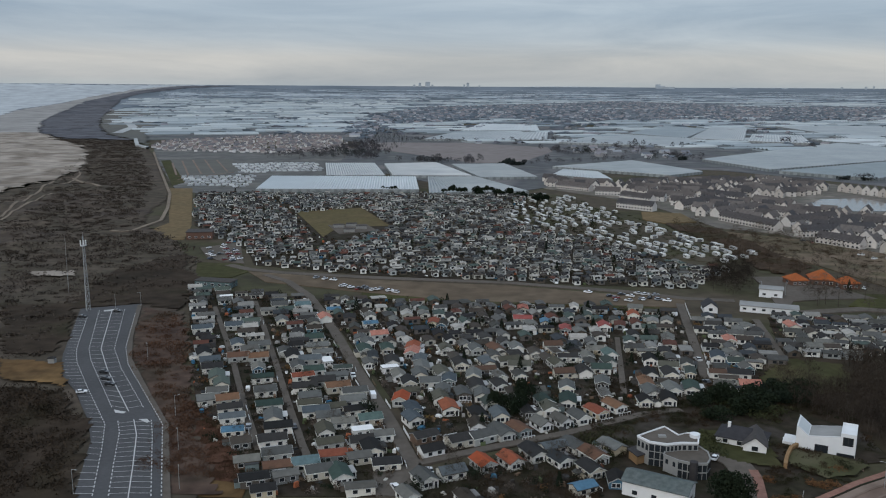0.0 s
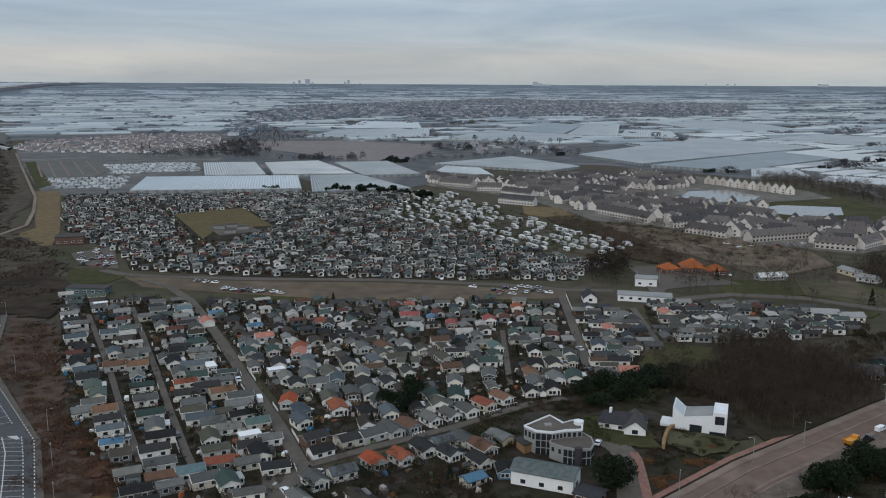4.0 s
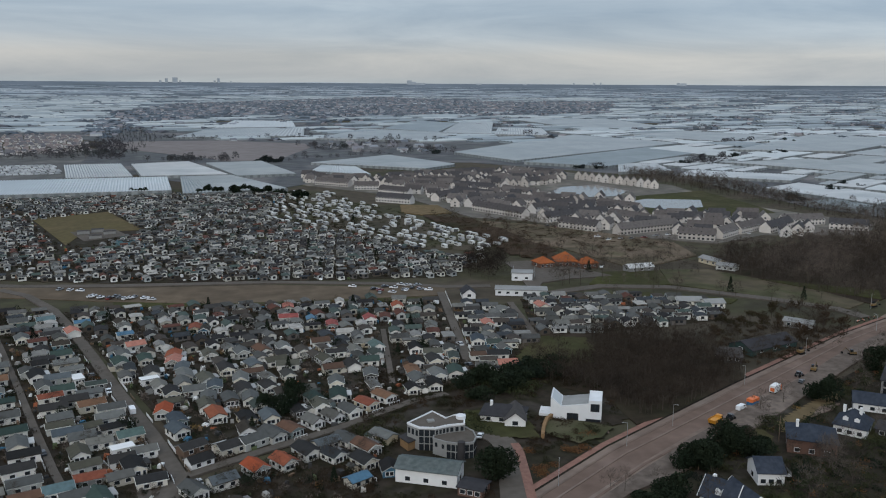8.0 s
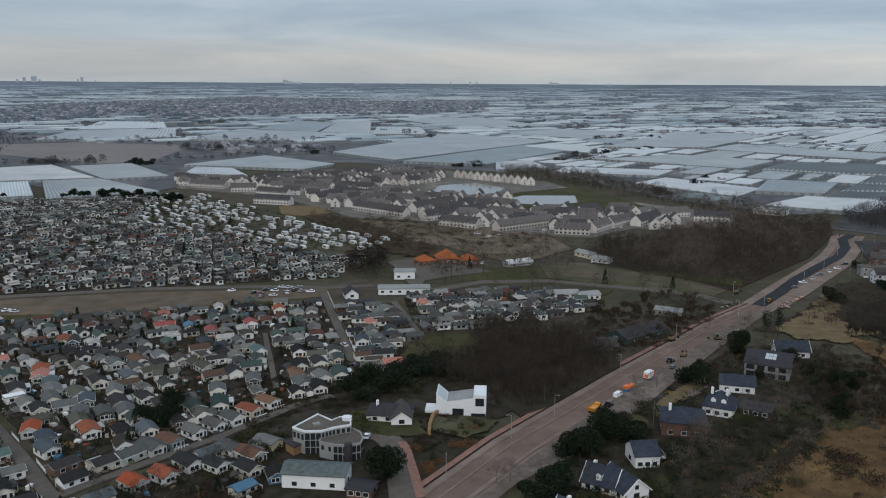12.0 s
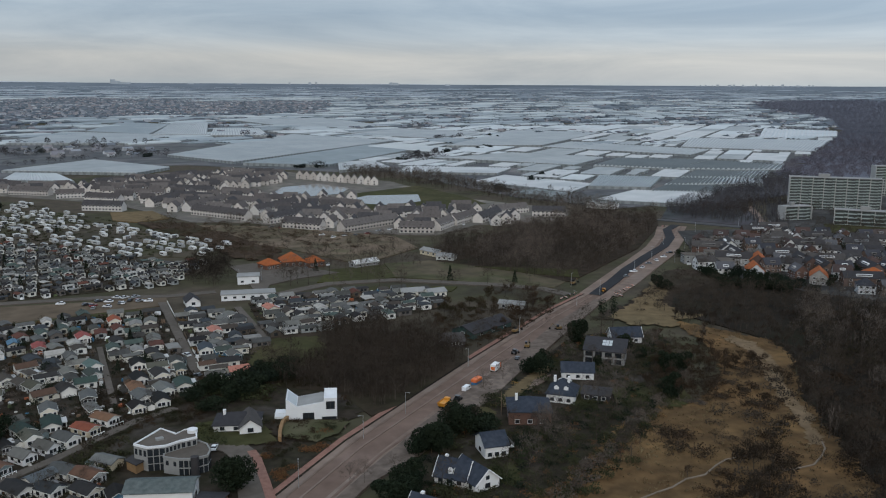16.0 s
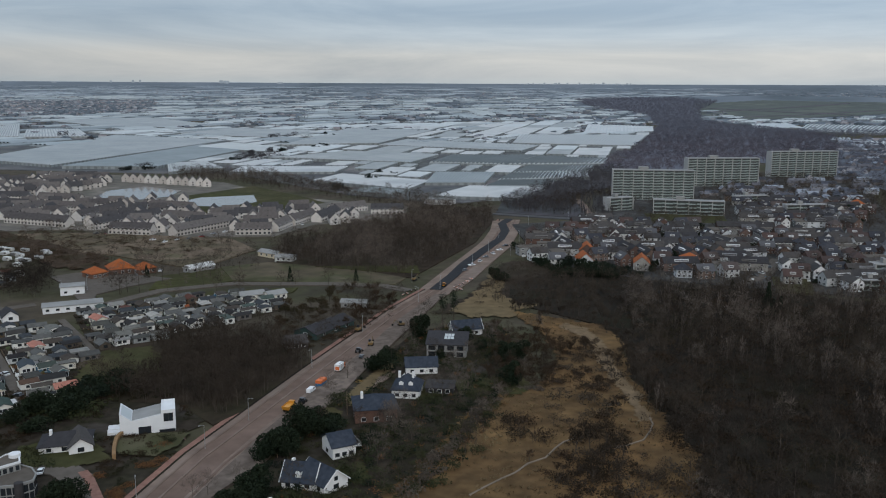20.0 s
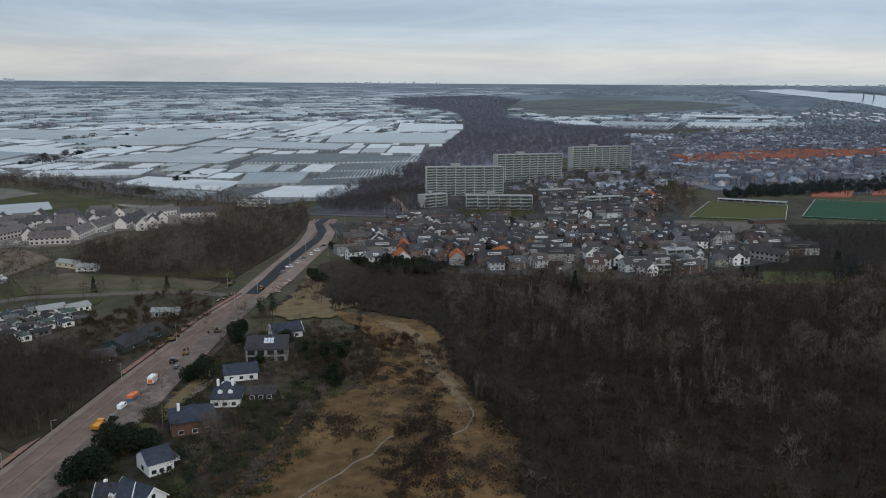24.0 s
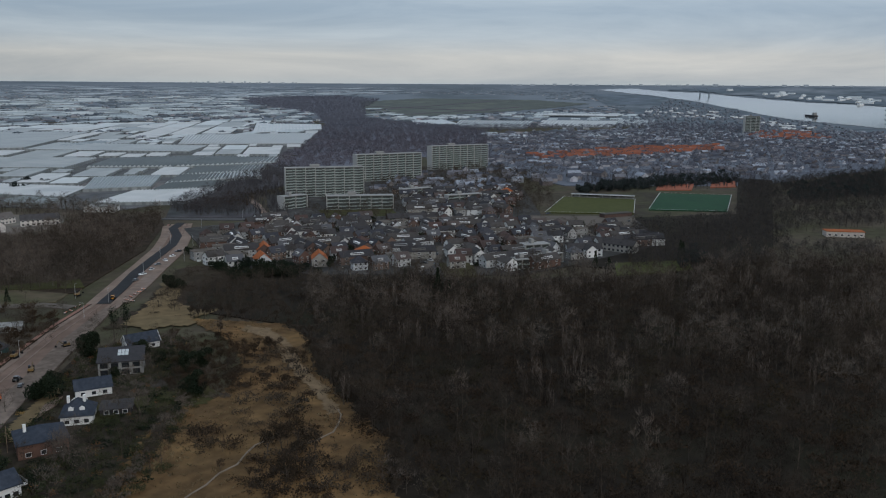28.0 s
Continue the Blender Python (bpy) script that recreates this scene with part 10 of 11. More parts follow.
for left, right, n in BAYS:
    painted("bay_lines", [(along(left, (i + 0.5) / n), along(right, (i + 0.5) / n)) for i in range(n)], 0.16, "white painted parking bay lines")
for line in (BAYS[0][1], BAYS[2][1]):
    painted("bay_lines", list(zip(dense(line, 6), dense(line, 6)[1:])), 0.3, "white painted centre line of the bays")
for line in (BAYS[0][0], BAYS[1][1], BAYS[2][0], BAYS[3][1], BAYS[4][1], [(-143.1, 386.1), (-128.4, 333.6), (-119.7, 312.2), (-100.7, 277.5), (-87.5, 253.3), (-72.6, 206.3), (-68.2, 192.3)]):
    pts = dense(line, 2.4)
    painted("dash_line", [(a, Vector(a).lerp(Vector(b), 0.5)) for a, b in zip(pts, pts[1:])], 0.3, "dashed white edge line")
for outline in ([(-108.7, 266.9), (-104.8, 265.0), (-102.0, 264.0), (-102.4, 262.1), (-106.8, 263.0)], [(-97.8, 258.3), (-94.0, 258.8), (-91.8, 255.6), (-92.4, 254.2)], [(-162.1, 392.9), (-153.8, 397.3), (-151.6, 394.2), (-160.4, 389.8)]):
    c = Vector((sum(p[0] for p in outline) / len(outline), sum(p[1] for p in outline) / len(outline)))
    isl = Shape().prism([tuple(c + (Vector(p) - c) * 0.7) for p in outline[::-1]], 0.3, 0.95)
    bmv = isl.mesh("traffic_island", M_LINE)
    tagged(new("traffic_island", bmv), "white painted kerbed traffic island", "traffic island", "traffic islands")


# ---- vehicles ----
def car(paint, label, wheels=True, l=4.3, van=False):
    w, h = 1.78, (2.0 if van else 1.46)
    body = Shape()
    prof = [(-l / 2, 0.35), (l / 2, 0.35), (l / 2, 0.7), (l * 0.47, 0.86), (l * 0.2, 0.95), (-l * 0.42, 0.98), (-l / 2, 0.9)]
    if van:
        prof = [(-l / 2, 0.35), (l / 2, 0.35), (l / 2, 0.8), (l * 0.42, 1.1), (l * 0.3, 1.9), (-l / 2, 2.0)]
    n = len(prof)
    body.add([(x, -w / 2, z) for x, z in prof] + [(x, w / 2, z) for x, z in prof], [tuple(range(n)), tuple(range(2 * n - 1, n - 1, -1))] + [(i, n + i, n + (i + 1) % n, (i + 1) % n) for i in range(n)])
    if not van:
        body.add([(l * 0.02, -w * 0.42, h), (-l * 0.3, -w * 0.42, h), (-l * 0.3, w * 0.42, h), (l * 0.02, w * 0.42, h)], [(3, 2, 1, 0)])
    thing = tagged(part("car" if not van else "van", body, paint), label, "car" if not van else "van", "parked cars")
    glass = Shape()
    if van:
        glass.box(l * 0.05, -w / 2 - 0.01, 1.15, l * 0.3, w / 2 + 0.01, 1.75)
    else:
        b = [(l * 0.2, 0.95), (l * 0.02, h - 0.01), (-l * 0.3, h - 0.01), (-l * 0.42, 0.98)]
        glass.add([(x, -w * (0.48 if i in (0, 3) else 0.42), z) for i, (x, z) in enumerate(b)] + [(x, w * (0.48 if i in (0, 3) else 0.42), z) for i, (x, z) in enumerate(b)],
                  [(0, 3, 2, 1), (4, 5, 6, 7), (0, 1, 5, 4), (2, 3, 7, 6)])
    part("glazing", glass, M_PANE, thing)
    if wheels:
        for x in (-l * 0.3, l * 0.31):
            for s in (-1, 1):
                part("wheel", Shape().tube((x, s * (w / 2 - 0.2), 0.32), (x, s * (w / 2 + 0.02), 0.32), 0.32, 0.32, 10), M_RUBBER, thing)
    return thing


def place(t, x, y, turn, z=0.36):
    t.matrix_basis = pose(x, y, z + 0.25, 0, 0, turn) @ Matrix.Scale(0.86, 4)
    return t


for (x, y), paint, lab in zip([(-124.9, 302.3), (-121.4, 294.9), (-117.7, 289.0), (-153.0, 390.0), (-164.9, 379.7)], [M_CARBLACK] * 5, ["black car parked in a marked bay"] * 5):
    place(car(paint, lab), x, y, -8, 0.85)
place(car(M_CARWHITE, "white car parked at the edge of the car park"), *(-124.4, 280.9), 20, 0.85)
rv = random.Random(77)
FARCAR = [car(M_CARDARK, "parked car on the gravel", False), car(M_CARDARK, "small parked car by the roadside", False, 3.8), car(M_CARWHITE, "white car parked in the open", False), car(M_CARWHITE, "white van parked in the open", False, 5.2, True)]
lots = [(-149.0, 535.3), (-144.3, 520.7), (-145.9, 559.1), (-141.1, 547.2), (-136.4, 535.7), (-131.9, 524.7), (-136.1, 549.3), (-131.0, 535.9), (-134.4, 517.5), (-128.6, 514.1), (-141.8, 535.5), (-125.8, 521.3), (-52.5, 448.8), (-48.4, 444.9), (-44.4, 441.1), (-41.1, 445.1), (-36.4, 438.7), (-32.4, 441.4), (-27.4, 437.6), (-24.2, 433.9), (-70.5, 467.9), (-65.3, 465.1), (-60.3, 462.4), (93.5, 431.8), (97.2, 428.2), (102.4, 434.5), (101.4, 422.3), (106.0, 432.1), (106.6, 424.8), (111.0, 431.0), (110.3, 421.3), (89.1, 424.4), (86.9, 427.9), (113.8, 419.0), (76.7, 436.4)]
lots += [(94.2, 418.5), (102.6, 421.5), (109.6, 423.1), (88.0, 419.2), (244.0, 446.2), (213.4, 448.3), (228.5, 449.2), (376.5, 529.9), (386.8, 529.3)]
lots += [(367.5, 335.2), (379.8, 339.6), (391.8, 345.7), (403.6, 350.0), (415.7, 354.8), (429.7, 361.8), (354.2, 328.2), (460.7, 203.3), (470.2, 203.8), (488.8, 206.9), (692.5, 192.0), (679.9, 138.9), (677.7, 121.3), (519.8, 211.3), (515.3, 145.0), (553.4, 347.4), (553.2, 337.1), (550.8, 325.6)]
lots += [(272.7, 545.3), (275.2, 532.5), (285.2, 534.3), (293.1, 532.0), (303.5, 533.9), (315.4, 538.0), (326.4, 540.0), (256.5, 597.6), (260.8, 591.7), (290.6, 782.0), (315.7, 802.3)]
for x, y in lots:
    copy_thing(rv.choice(FARCAR[:2] * 3 + FARCAR[2:3]), pose(x, y, 0.4, 0, 0, rv.choice((60, 150, 20)) + rv.uniform(-10, 10)))
for x, y in [(-7.0, 219.3), (-12.0, 211.5), (-3.2, 221.8), (-40.1, 320.5), (-32.7, 302.0), (-23.6, 280.3), (-58.8, 387.9), (109.4, 391.6), (101.3, 323.1), (96.6, 296.7), (-46.2, 252.6), (-60.3, 252.4)]:
    copy_thing(rv.choice(FARCAR), pose(x, y, 0.4, 0, 0, 110 + rv.uniform(-10, 10)))
for ob in FARCAR:
    for child in list(ob.children):
        bpy.data.objects.remove(child)
    bpy.data.objects.remove(ob)
place(car(M_CARWHITE, "white car beside the modern flats"), *(79.1, 230.9), 60, 0.4)
place(car(M_CARWHITE, "white van on the roadworks", True, 5.2, True), *(169.8, 229.7), 28, 0.4)


def dumper():
    t = new("dump_truck")
    tagged(t, "yellow tracked dump truck standing on the roadworks", "dump truck")
    part("chassis", Shape().box(-3, -1.1, 0.5, 3, 1.1, 1.0), M_RUBBER, t)
    part("skip", Shape().add([(-3.2, -1.3, 1.0), (1.2, -1.3, 1.0), (1.2, 1.3, 1.0), (-3.2, 1.3, 1.0), (-3.8, -1.5, 2.5), (1.5, -1.5, 2.5), (1.5, 1.5, 2.5), (-3.8, 1.5, 2.5)],
                             [(3, 2, 1, 0), (0, 1, 5, 4), (1, 2, 6, 5), (2, 3, 7, 6), (3, 0, 4, 7)]).box(-3.4, -1.2, 1.9, 1.3, 1.2, 2.1), M_YELLOW, t, "yellow steel skip")
    part("cab", Shape().prism([(1.6, -1.1), (3.0, -1.1), (3.2, -0.6), (3.2, 0.6), (3.0, 1.1), (1.6, 1.1)], 1.0, 2.9), M_YELLOW, t)
    part("cab_glass", Shape().box(1.9, -1.12, 1.9, 2.8, 1.12, 2.6), M_PANE, t)
    for x in (-2.2, -0.6, 2.2):
        for s in (-1, 1):
            part("wheel", Shape().tube((x, s * 0.9, 0.65), (x, s * 1.35, 0.65), 0.65, 0.65, 12), M_RUBBER, t)
    return t


def tractor(paint, label):
    t = new("tractor")
    tagged(t, label, "tractor", "works machines")
    part("bonnet", Shape().box(0.2, -0.5, 0.9, 2.2, 0.5, 1.6), paint, t)
    part("cab", Shape().prism([(-1.3, -0.8), (0.2, -0.8), (0.2, 0.8), (-1.3, 0.8)], 0.9, 1.5), paint, t)
    part("cab_glass", Shape().box(-1.2, -0.75, 1.5, 0.1, 0.75, 2.5), M_PANE, t)
    part("cab_roof", Shape().box(-1.35, -0.85, 2.5, 0.25, 0.85, 2.65), paint, t)
    for x, r in ((-0.8, 0.85), (1.7, 0.55)):
        for s in (-1, 1):
            part("wheel", Shape().tube((x, s * 0.7, r), (x, s * 1.15, r), r, r, 12), M_RUBBER, t)
    return t


def digger(label):
    t = new("excavator")
    tagged(t, label, "excavator", "works machines")
    for s in (-1, 1):
        part("track", Shape().box(-1.7, s * 0.9 - 0.3, 0, 1.7, s * 0.9 + 0.3, 0.8), M_RUBBER, t)
    part("house", Shape().prism([(-1.6, -1.1), (1.0, -1.1), (1.2, 0.9), (-1.6, 1.1)], 0.9, 1.9), M_OLDYEL, t)
    part("cab", Shape().box(0.0, 0.2, 1.9, 1.2, 1.1, 2.9), M_PANE, t)
    part("boom", Shape().tube((1.0, -0.3, 1.6), (3.2, -0.3, 3.6), 0.22, 0.16, 4), M_OLDYEL, t)
    part("stick", Shape().tube((3.2, -0.3, 3.6), (4.6, -0.3, 1.4), 0.15, 0.12, 4), M_OLDYEL, t)
    part("bucket", Shape().box(4.3, -0.7, 0.7, 5.0, 0.1, 1.5), M_RUBBER, t)
    return t


place(dumper(), *(154.6, 221.2), 30, 0.35)
place(tractor(M_CARBLACK, "dark tractor coupled to the dump truck"), *(161.0, 222.7), 30, 0.35)
place(tractor(M_CARDARK, "small tractor working on the roadbed"), *(210.3, 252.1), 20, 0.35)
place(digger("dusty yellow excavator on the roadbed"), *(220.0, 256.1), 40, 0.35)
place(digger("excavator standing by the sand heap"), *(248.6, 268.7), 160, 0.35)
place(digger("far excavator on the footpath side"), *(229.8, 275.6), 10, 0.35)
place(digger("dusty yellow excavator by the crossing"), *(315.1, 330.0), 10, 0.35)
place(tractor(M_YELLOW, "yellow loader at the far end of the works"), *(316.3, 308.2), 30, 0.35)
place(car(M_CARBLACK, "dark pick-up truck parked on the works", True, 5.0), *(206.9, 246.5), 40, 0.4)

cont = new("container")
tagged(cont, "orange-topped blue steel skip container", "container")
part("lower_box", Shape().box(-2.6, -1.2, 0, 2.6, 1.2, 1.3), M_BLUEM, cont)
part("upper_box", Shape().box(-2.7, -1.25, 1.3, 2.7, 1.25, 2.5), M_CONTO, cont, "orange cover")
place(cont, *(176.8, 233.1), 25, 0.35)
lorry = new("lorry")
tagged(lorry, "white box lorry with orange-red stripes", "lorry")
part("box", Shape().box(-3.2, -1.25, 0.9, 1.8, 1.25, 3.5), M_WHITE, lorry)
part("tail_stripe", Shape().box(-3.24, -0.9, 1.1, -3.21, 0.9, 2.6), M_CONTO, lorry)
part("cab", Shape().box(1.9, -1.15, 0.6, 3.6, 1.15, 2.7), M_CONTO, lorry)
part("windscreen", Shape().box(3.1, -1.17, 1.6, 3.63, 1.17, 2.4), M_PANE, lorry)
for x in (-2.2, 2.6):
    for s in (-1, 1):
        part("wheel", Shape().tube((x, s * 0.9, 0.5), (x, s * 1.2, 0.5), 0.5, 0.5, 12), M_RUBBER, lorry)
place(lorry, *(191.4, 240.6), 30, 0.35)
bus = new("bus")
tagged(bus, "far white bus on the estate road", "bus")
part("body", Shape().box(-6, -1.25, 0.5, 6, 1.25, 3.0), M_WHITE, bus)
part("glazing", Shape().box(-5.6, -1.28, 1.5, 5.8, 1.28, 2.5), M_PANE, bus)
place(bus, *(441.9, 620.0), 20, 0.4)

# ---- the lattice mast ----
mast = new("radio_mast")
mast.location = (*(-168.0, 392.8), 0.4)
tagged(mast, "tall grey steel lattice mast with aerials", "radio mast")
MH = 36.0
wide = lambda z: 1.3 * (1 - 0.68 * z / MH)
feet = [(math.cos(a), math.sin(a)) for a in (0.5, 2.594, 4.689)]
for c, s in feet:
    part("leg", Shape().tube((c * wide(0), s * wide(0), 0), (c * wide(MH), s * wide(MH), MH), 0.16, 0.1, 6), M_METAL, mast)
for k in range(12):
    z0, z1 = MH * k / 12, MH * (k + 1) / 12
    for i in range(3):
        (c0, s0), (c1, s1) = feet[i], feet[(i + 1) % 3]
        for e, f in (((c0 * wide(z0), s0 * wide(z0), z0), (c1 * wide(z1), s1 * wide(z1), z1)), ((c1 * wide(z0), s1 * wide(z0), z0), (c0 * wide(z1), s0 * wide(z1), z1)), ((c0 * wide(z1), s0 * wide(z1), z1), (c1 * wide(z1), s1 * wide(z1), z1))):
            part("brace", Shape().tube(e, f, 0.07, 0.07, 4), M_METAL, mast)
part("platform", Shape().tube((0, 0, MH - 4.4), (0, 0, MH - 4.2), 1.5, 1.5, 12), M_METAL, mast)
for i in range(6):
    a = i * 1.047
    part("aerial", Shape().box(1.3 * math.cos(a) - 0.18, 1.3 * math.sin(a) - 0.18, MH - 4.0, 1.3 * math.cos(a) + 0.18, 1.3 * math.sin(a) + 0.18, MH - 1.6), M_WHITE, mast)
part("spike", Shape().tube((0, 0, MH - 0.5), (0, 0, MH + 2.5), 0.09, 0.04, 6), M_METAL, mast)
guy = tagged(part("pole", Shape().tube((0, 0, -0.5), (0, 0, 30), 0.12, 0.05, 6), M_METAL), "thin grey pole standing in the scrub", "pole")
guy.location = (*(-193.0, 429.8), 0)
kiosk = tagged(part("kiosk", Shape().prism([(-1.2, -1), (1.2, -1), (1.2, 1), (-1.2, 1)], 0, 2.3), M_GREYREND), "small grey kiosk by the car park", "kiosk", "kiosks")
part("roof", Shape().hipped(2.4, 2.0, 2.3, 0.7, 0.2), M_ROOF, kiosk)
kiosk.location = (*(-149.0, 313.0), 0.9)


# ---- lamp posts ----
def street_lamp(label, h=7.5):
    t = tagged(part("street_lamp", Shape().tube((0, 0, 0), (0, 0, h), 0.1, 0.06, 6), M_METAL), label, "street lamp", "street lamps")
    part("arm", Shape().tube((0, 0, h - 0.05), (1.3, 0, h + 0.15), 0.05, 0.04, 5), M_METAL, t)
    part("lamp_head", Shape().box(1.0, -0.14, h + 0.08, 1.75, 0.14, h + 0.22), M_GREYREND, t)
    return t


LAMP = street_lamp("grey steel street lamp beside the road")
for x, y in [(-77.0, 235.2), (-85.9, 261.3), (-114.5, 319.2), (-69.1, 210.2), (-156.9, 398.3), (-95.7, 206.7), (-145.9, 401.8)] + [(140.5, 223.4), (185.8, 250.4), (230.9, 274.1), (310.7, 305.6), (366.6, 333.7), (407.0, 356.7), (451.6, 386.2), (312.1, 328.5), (89.1, 195.0), (119.3, 213.7), (166.7, 433.9), (179.2, 433.2), (284.9, 295.4)] + [(409.3, 340.4), (450.7, 367.0), (510.7, 407.2), (561.5, 406.8), (565.9, 382.1), (565.4, 360.3)]:
    copy_thing(LAMP, pose(x, y, ground_z(x, y) + 0.2, 0, 0, rv.uniform(0, 360)))
for child in list(LAMP.children):
    bpy.data.objects.remove(child)
bpy.data.objects.remove(LAMP)
for x, y in [(130.5, 193.3), (165.2, 204.4)]:
    pl = tagged(part("wooden_pole", Shape().tube((0, 0, 0), (0, 0, 8.5), 0.13, 0.1, 8), M_WOODD), "weathered wooden pole in a villa garden", "pole", "wooden poles")
    pl.location = (x, y, 0.1)


# ---- the houses at the road ----
def local(name, a, b, label, category):
    """An empty at a, with x along a to b."""
    a, b = Vector(a), Vector(b)
    t = new(name)
    t.matrix_basis = pose(a.x, a.y, 0.2, 0, 0, math.degrees(math.atan2(b.y - a.y, b.x - a.x)))
    tagged(t, label, category)
    return t, (b - a).length


def slabs(pts_front, depth, y0=0.0):
    """A prism from a front elevation (x, z), going back along y."""
    n = len(pts_front)
    s = Shape()
    s.add([(x, y0, z) for x, z in pts_front] + [(x, y0 + depth, z) for x, z in pts_front], [tuple(range(n)), tuple(range(2 * n - 1, n - 1, -1))] + [(i, n + i, n + (i + 1) % n, (i + 1) % n) for i in range(n)])
    return s


def glazing(x0, x1, z0, z1, parent, y=0.0, bars=1):
    t = part("window", Shape().box(x0 - 0.12, y - 0.04, z0 - 0.12, x1 + 0.12, y + 0.02, z1 + 0.12), M_SLATE, parent)
    for k in range(bars):
        a, b = x0 + (x1 - x0) * k / bars, x0 + (x1 - x0) * (k + 1) / bars
        part("pane", Shape().box(a + 0.05, y - 0.07, z0, b - 0.05, y - 0.043, z1), M_PANE, t)


wh, L = local("white_villa", (105.9, 239.8), (120.1, 232.2), "modern white villa with butterfly roof and dark windows", "house")
k = L / 15.0
part("body", slabs([(0, -1), (L, -1), (L, 6.9), (11.2 * k, 6.9), (11.2 * k, 6.0), (3.2 * k, 4.6), (0, 7.4)], 9.5), M_RENDER, wh)
part("roof_sheet", Shape().add([(3.2 * k, 0.4, 4.68), (11.1 * k, 0.4, 6.08), (11.1 * k, 9.2, 6.08), (3.2 * k, 9.2, 4.68)], [(0, 1, 2, 3)]), M_GREYREND, wh)
part("roof_light", Shape().add([(0.4 * k, 0.5, 7.12), (3.0 * k, 0.5, 4.86), (3.0 * k, 8.5, 4.86), (0.4 * k, 8.5, 7.12)], [(0, 1, 2, 3)]), M_GLASSW, wh, "pale glazed roof slope")
part("parapet", Shape().box(11.2 * k, 0, 6.9, L, 0.35, 7.2).box(11.2 * k, 9.15, 6.9, L, 9.5, 7.2).box(11.2 * k, 0.36, 6.9, 11.2 * k + 0.3, 9.14, 7.2).box(L - 0.3, 0.36, 6.9, L, 9.14, 7.2), M_RENDER, wh)
glazing(5.0 * k, 8.2 * k, 0.3, 2.4, wh, bars=2)
glazing(11.9 * k, 14.3 * k, 3.6, 6.0, wh, bars=2)
glazing(10.6 * k, 14.8 * k, -0.7, 0.9, wh, bars=3)
part("terrace", Shape().box(-3.8, 1.5, -0.5, -0.02, 8, 1.0), M_RENDER, wh)
for i in range(6):
    part("rail_post", Shape().box(-4.15 + 0.45 + 0.7 * i, 1.55, 1.0, -4.07 + 0.45 + 0.7 * i, 1.63, 2.0), M_WHITE, wh)
part("rail", Shape().box(-3.8, 1.54, 1.95, -0.05, 1.64, 2.05), M_WHITE, wh)
part("garden_wall", Shape().box(10 * k, -7.5, -0.8, 17.5 * k, -1.2, 0.2), M_EARTHL, wh, "rubble stone bank")

fl = new("modern_flats")
tagged(fl, "white and grey modern flats with round glazed corner", "apartment block")
TOPA = [(56.5, 231.4), (66.1, 238.5), (68.6, 232.2), (71.5, 233.7), (74.8, 233.3), (72.7, 226.5), (68.0, 226.5), (63.4, 225.5), (58.9, 227.2)]
TOPB = [(62.2, 223.6), (64.5, 229.4), (69.1, 230.3), (73.7, 229.5), (75.2, 225.6), (74.6, 221.0), (72.7, 217.8), (68.7, 217.7), (65.2, 219.9)]


def ring(pts):
    area = sum(a[0] * b[1] - b[0] * a[1] for a, b in zip(pts, pts[1:] + pts[:1]))
    return pts if area > 0 else pts[::-1]


part("tall_wing", Shape().prism(ring(TOPA), 0, 7.2), M_GREYREND, fl)
part("low_wing", Shape().prism(ring(TOPB), 0, 5.0), M_GREYREND, fl)


def rim(pts, z, w, h, mat, parent, name="parapet"):
    s = Shape()
    c = Vector((sum(p[0] for p in pts) / len(pts), sum(p[1] for p in pts) / len(pts)))
    pts = [Vector(p) for p in ring(pts)]
    inner = [p + (c - p).normalized() * w for p in pts]
    outer = [p + (p - c).normalized() * 0.12 for p in pts]
    n = len(pts)
    v = [(p.x, p.y, zz) for zz in (z, z + h) for q in (outer, inner) for p in q]
    f = []
    for i in range(n):
        j = (i + 1) % n
        f += [(i, j, 2 * n + j, 2 * n + i), (2 * n + i, 2 * n + j, 3 * n + j, 3 * n + i), (3 * n + i, 3 * n + j, n + j, n + i)]
    part(name, s.add(v, f), mat, parent)


part("roof_deck", Shape().prism(ring([(p[0] * 0.97 + 0.03 * sum(q[0] for q in TOPA) / len(TOPA), p[1] * 0.97 + 0.03 * sum(q[1] for q in TOPA) / len(TOPA)) for p in TOPA]), 7.203, 7.26), M_LANE, fl, "grey gravel roof")
part("roof_terrace", Shape().prism(ring([(p[0] * 0.97 + 0.03 * sum(q[0] for q in TOPB) / len(TOPB), p[1] * 0.97 + 0.03 * sum(q[1] for q in TOPB) / len(TOPB)) for p in TOPB]), 5.003, 5.05), M_LANE, fl, "grey roof terrace")
rim(TOPA, 7.0, 0.35, 0.6, M_RENDER, fl)
rim(TOPB, 4.85, 0.3, 0.5, M_GREYREND, fl)


def face_windows(pts, i, z0, z1, n, parent, fill=0.8):
    """Tall windows on one side of a prism."""
    pts = [Vector(p) for p in pts]
    c = sum(pts, Vector((0, 0))) / len(pts)
    a, b = pts[i], pts[(i + 1) % len(pts)]
    d = (b - a).normalized()
    o = Vector((d.y, -d.x))
    if o.dot((a + b) / 2 - c) < 0:
        o = -o
    for k in range(n):
        m = a.lerp(b, (k + 0.5) / n)
        hw = (b - a).length / n * fill / 2
        t = Shape()
        p, q = m - d * hw, m + d * hw
        v = [(e.x + o.x * s, e.y + o.y * s, z) for z in (z0, z1) for e, s in ((p, 0.0), (q, 0.0), (q, 0.07), (p, 0.07))]
        part("window", t.add(v, [(0, 1, 2, 3), (4, 5, 6, 7), (2, 3, 7, 6), (1, 2, 6, 5), (3, 0, 4, 7)]), M_PANE, parent)


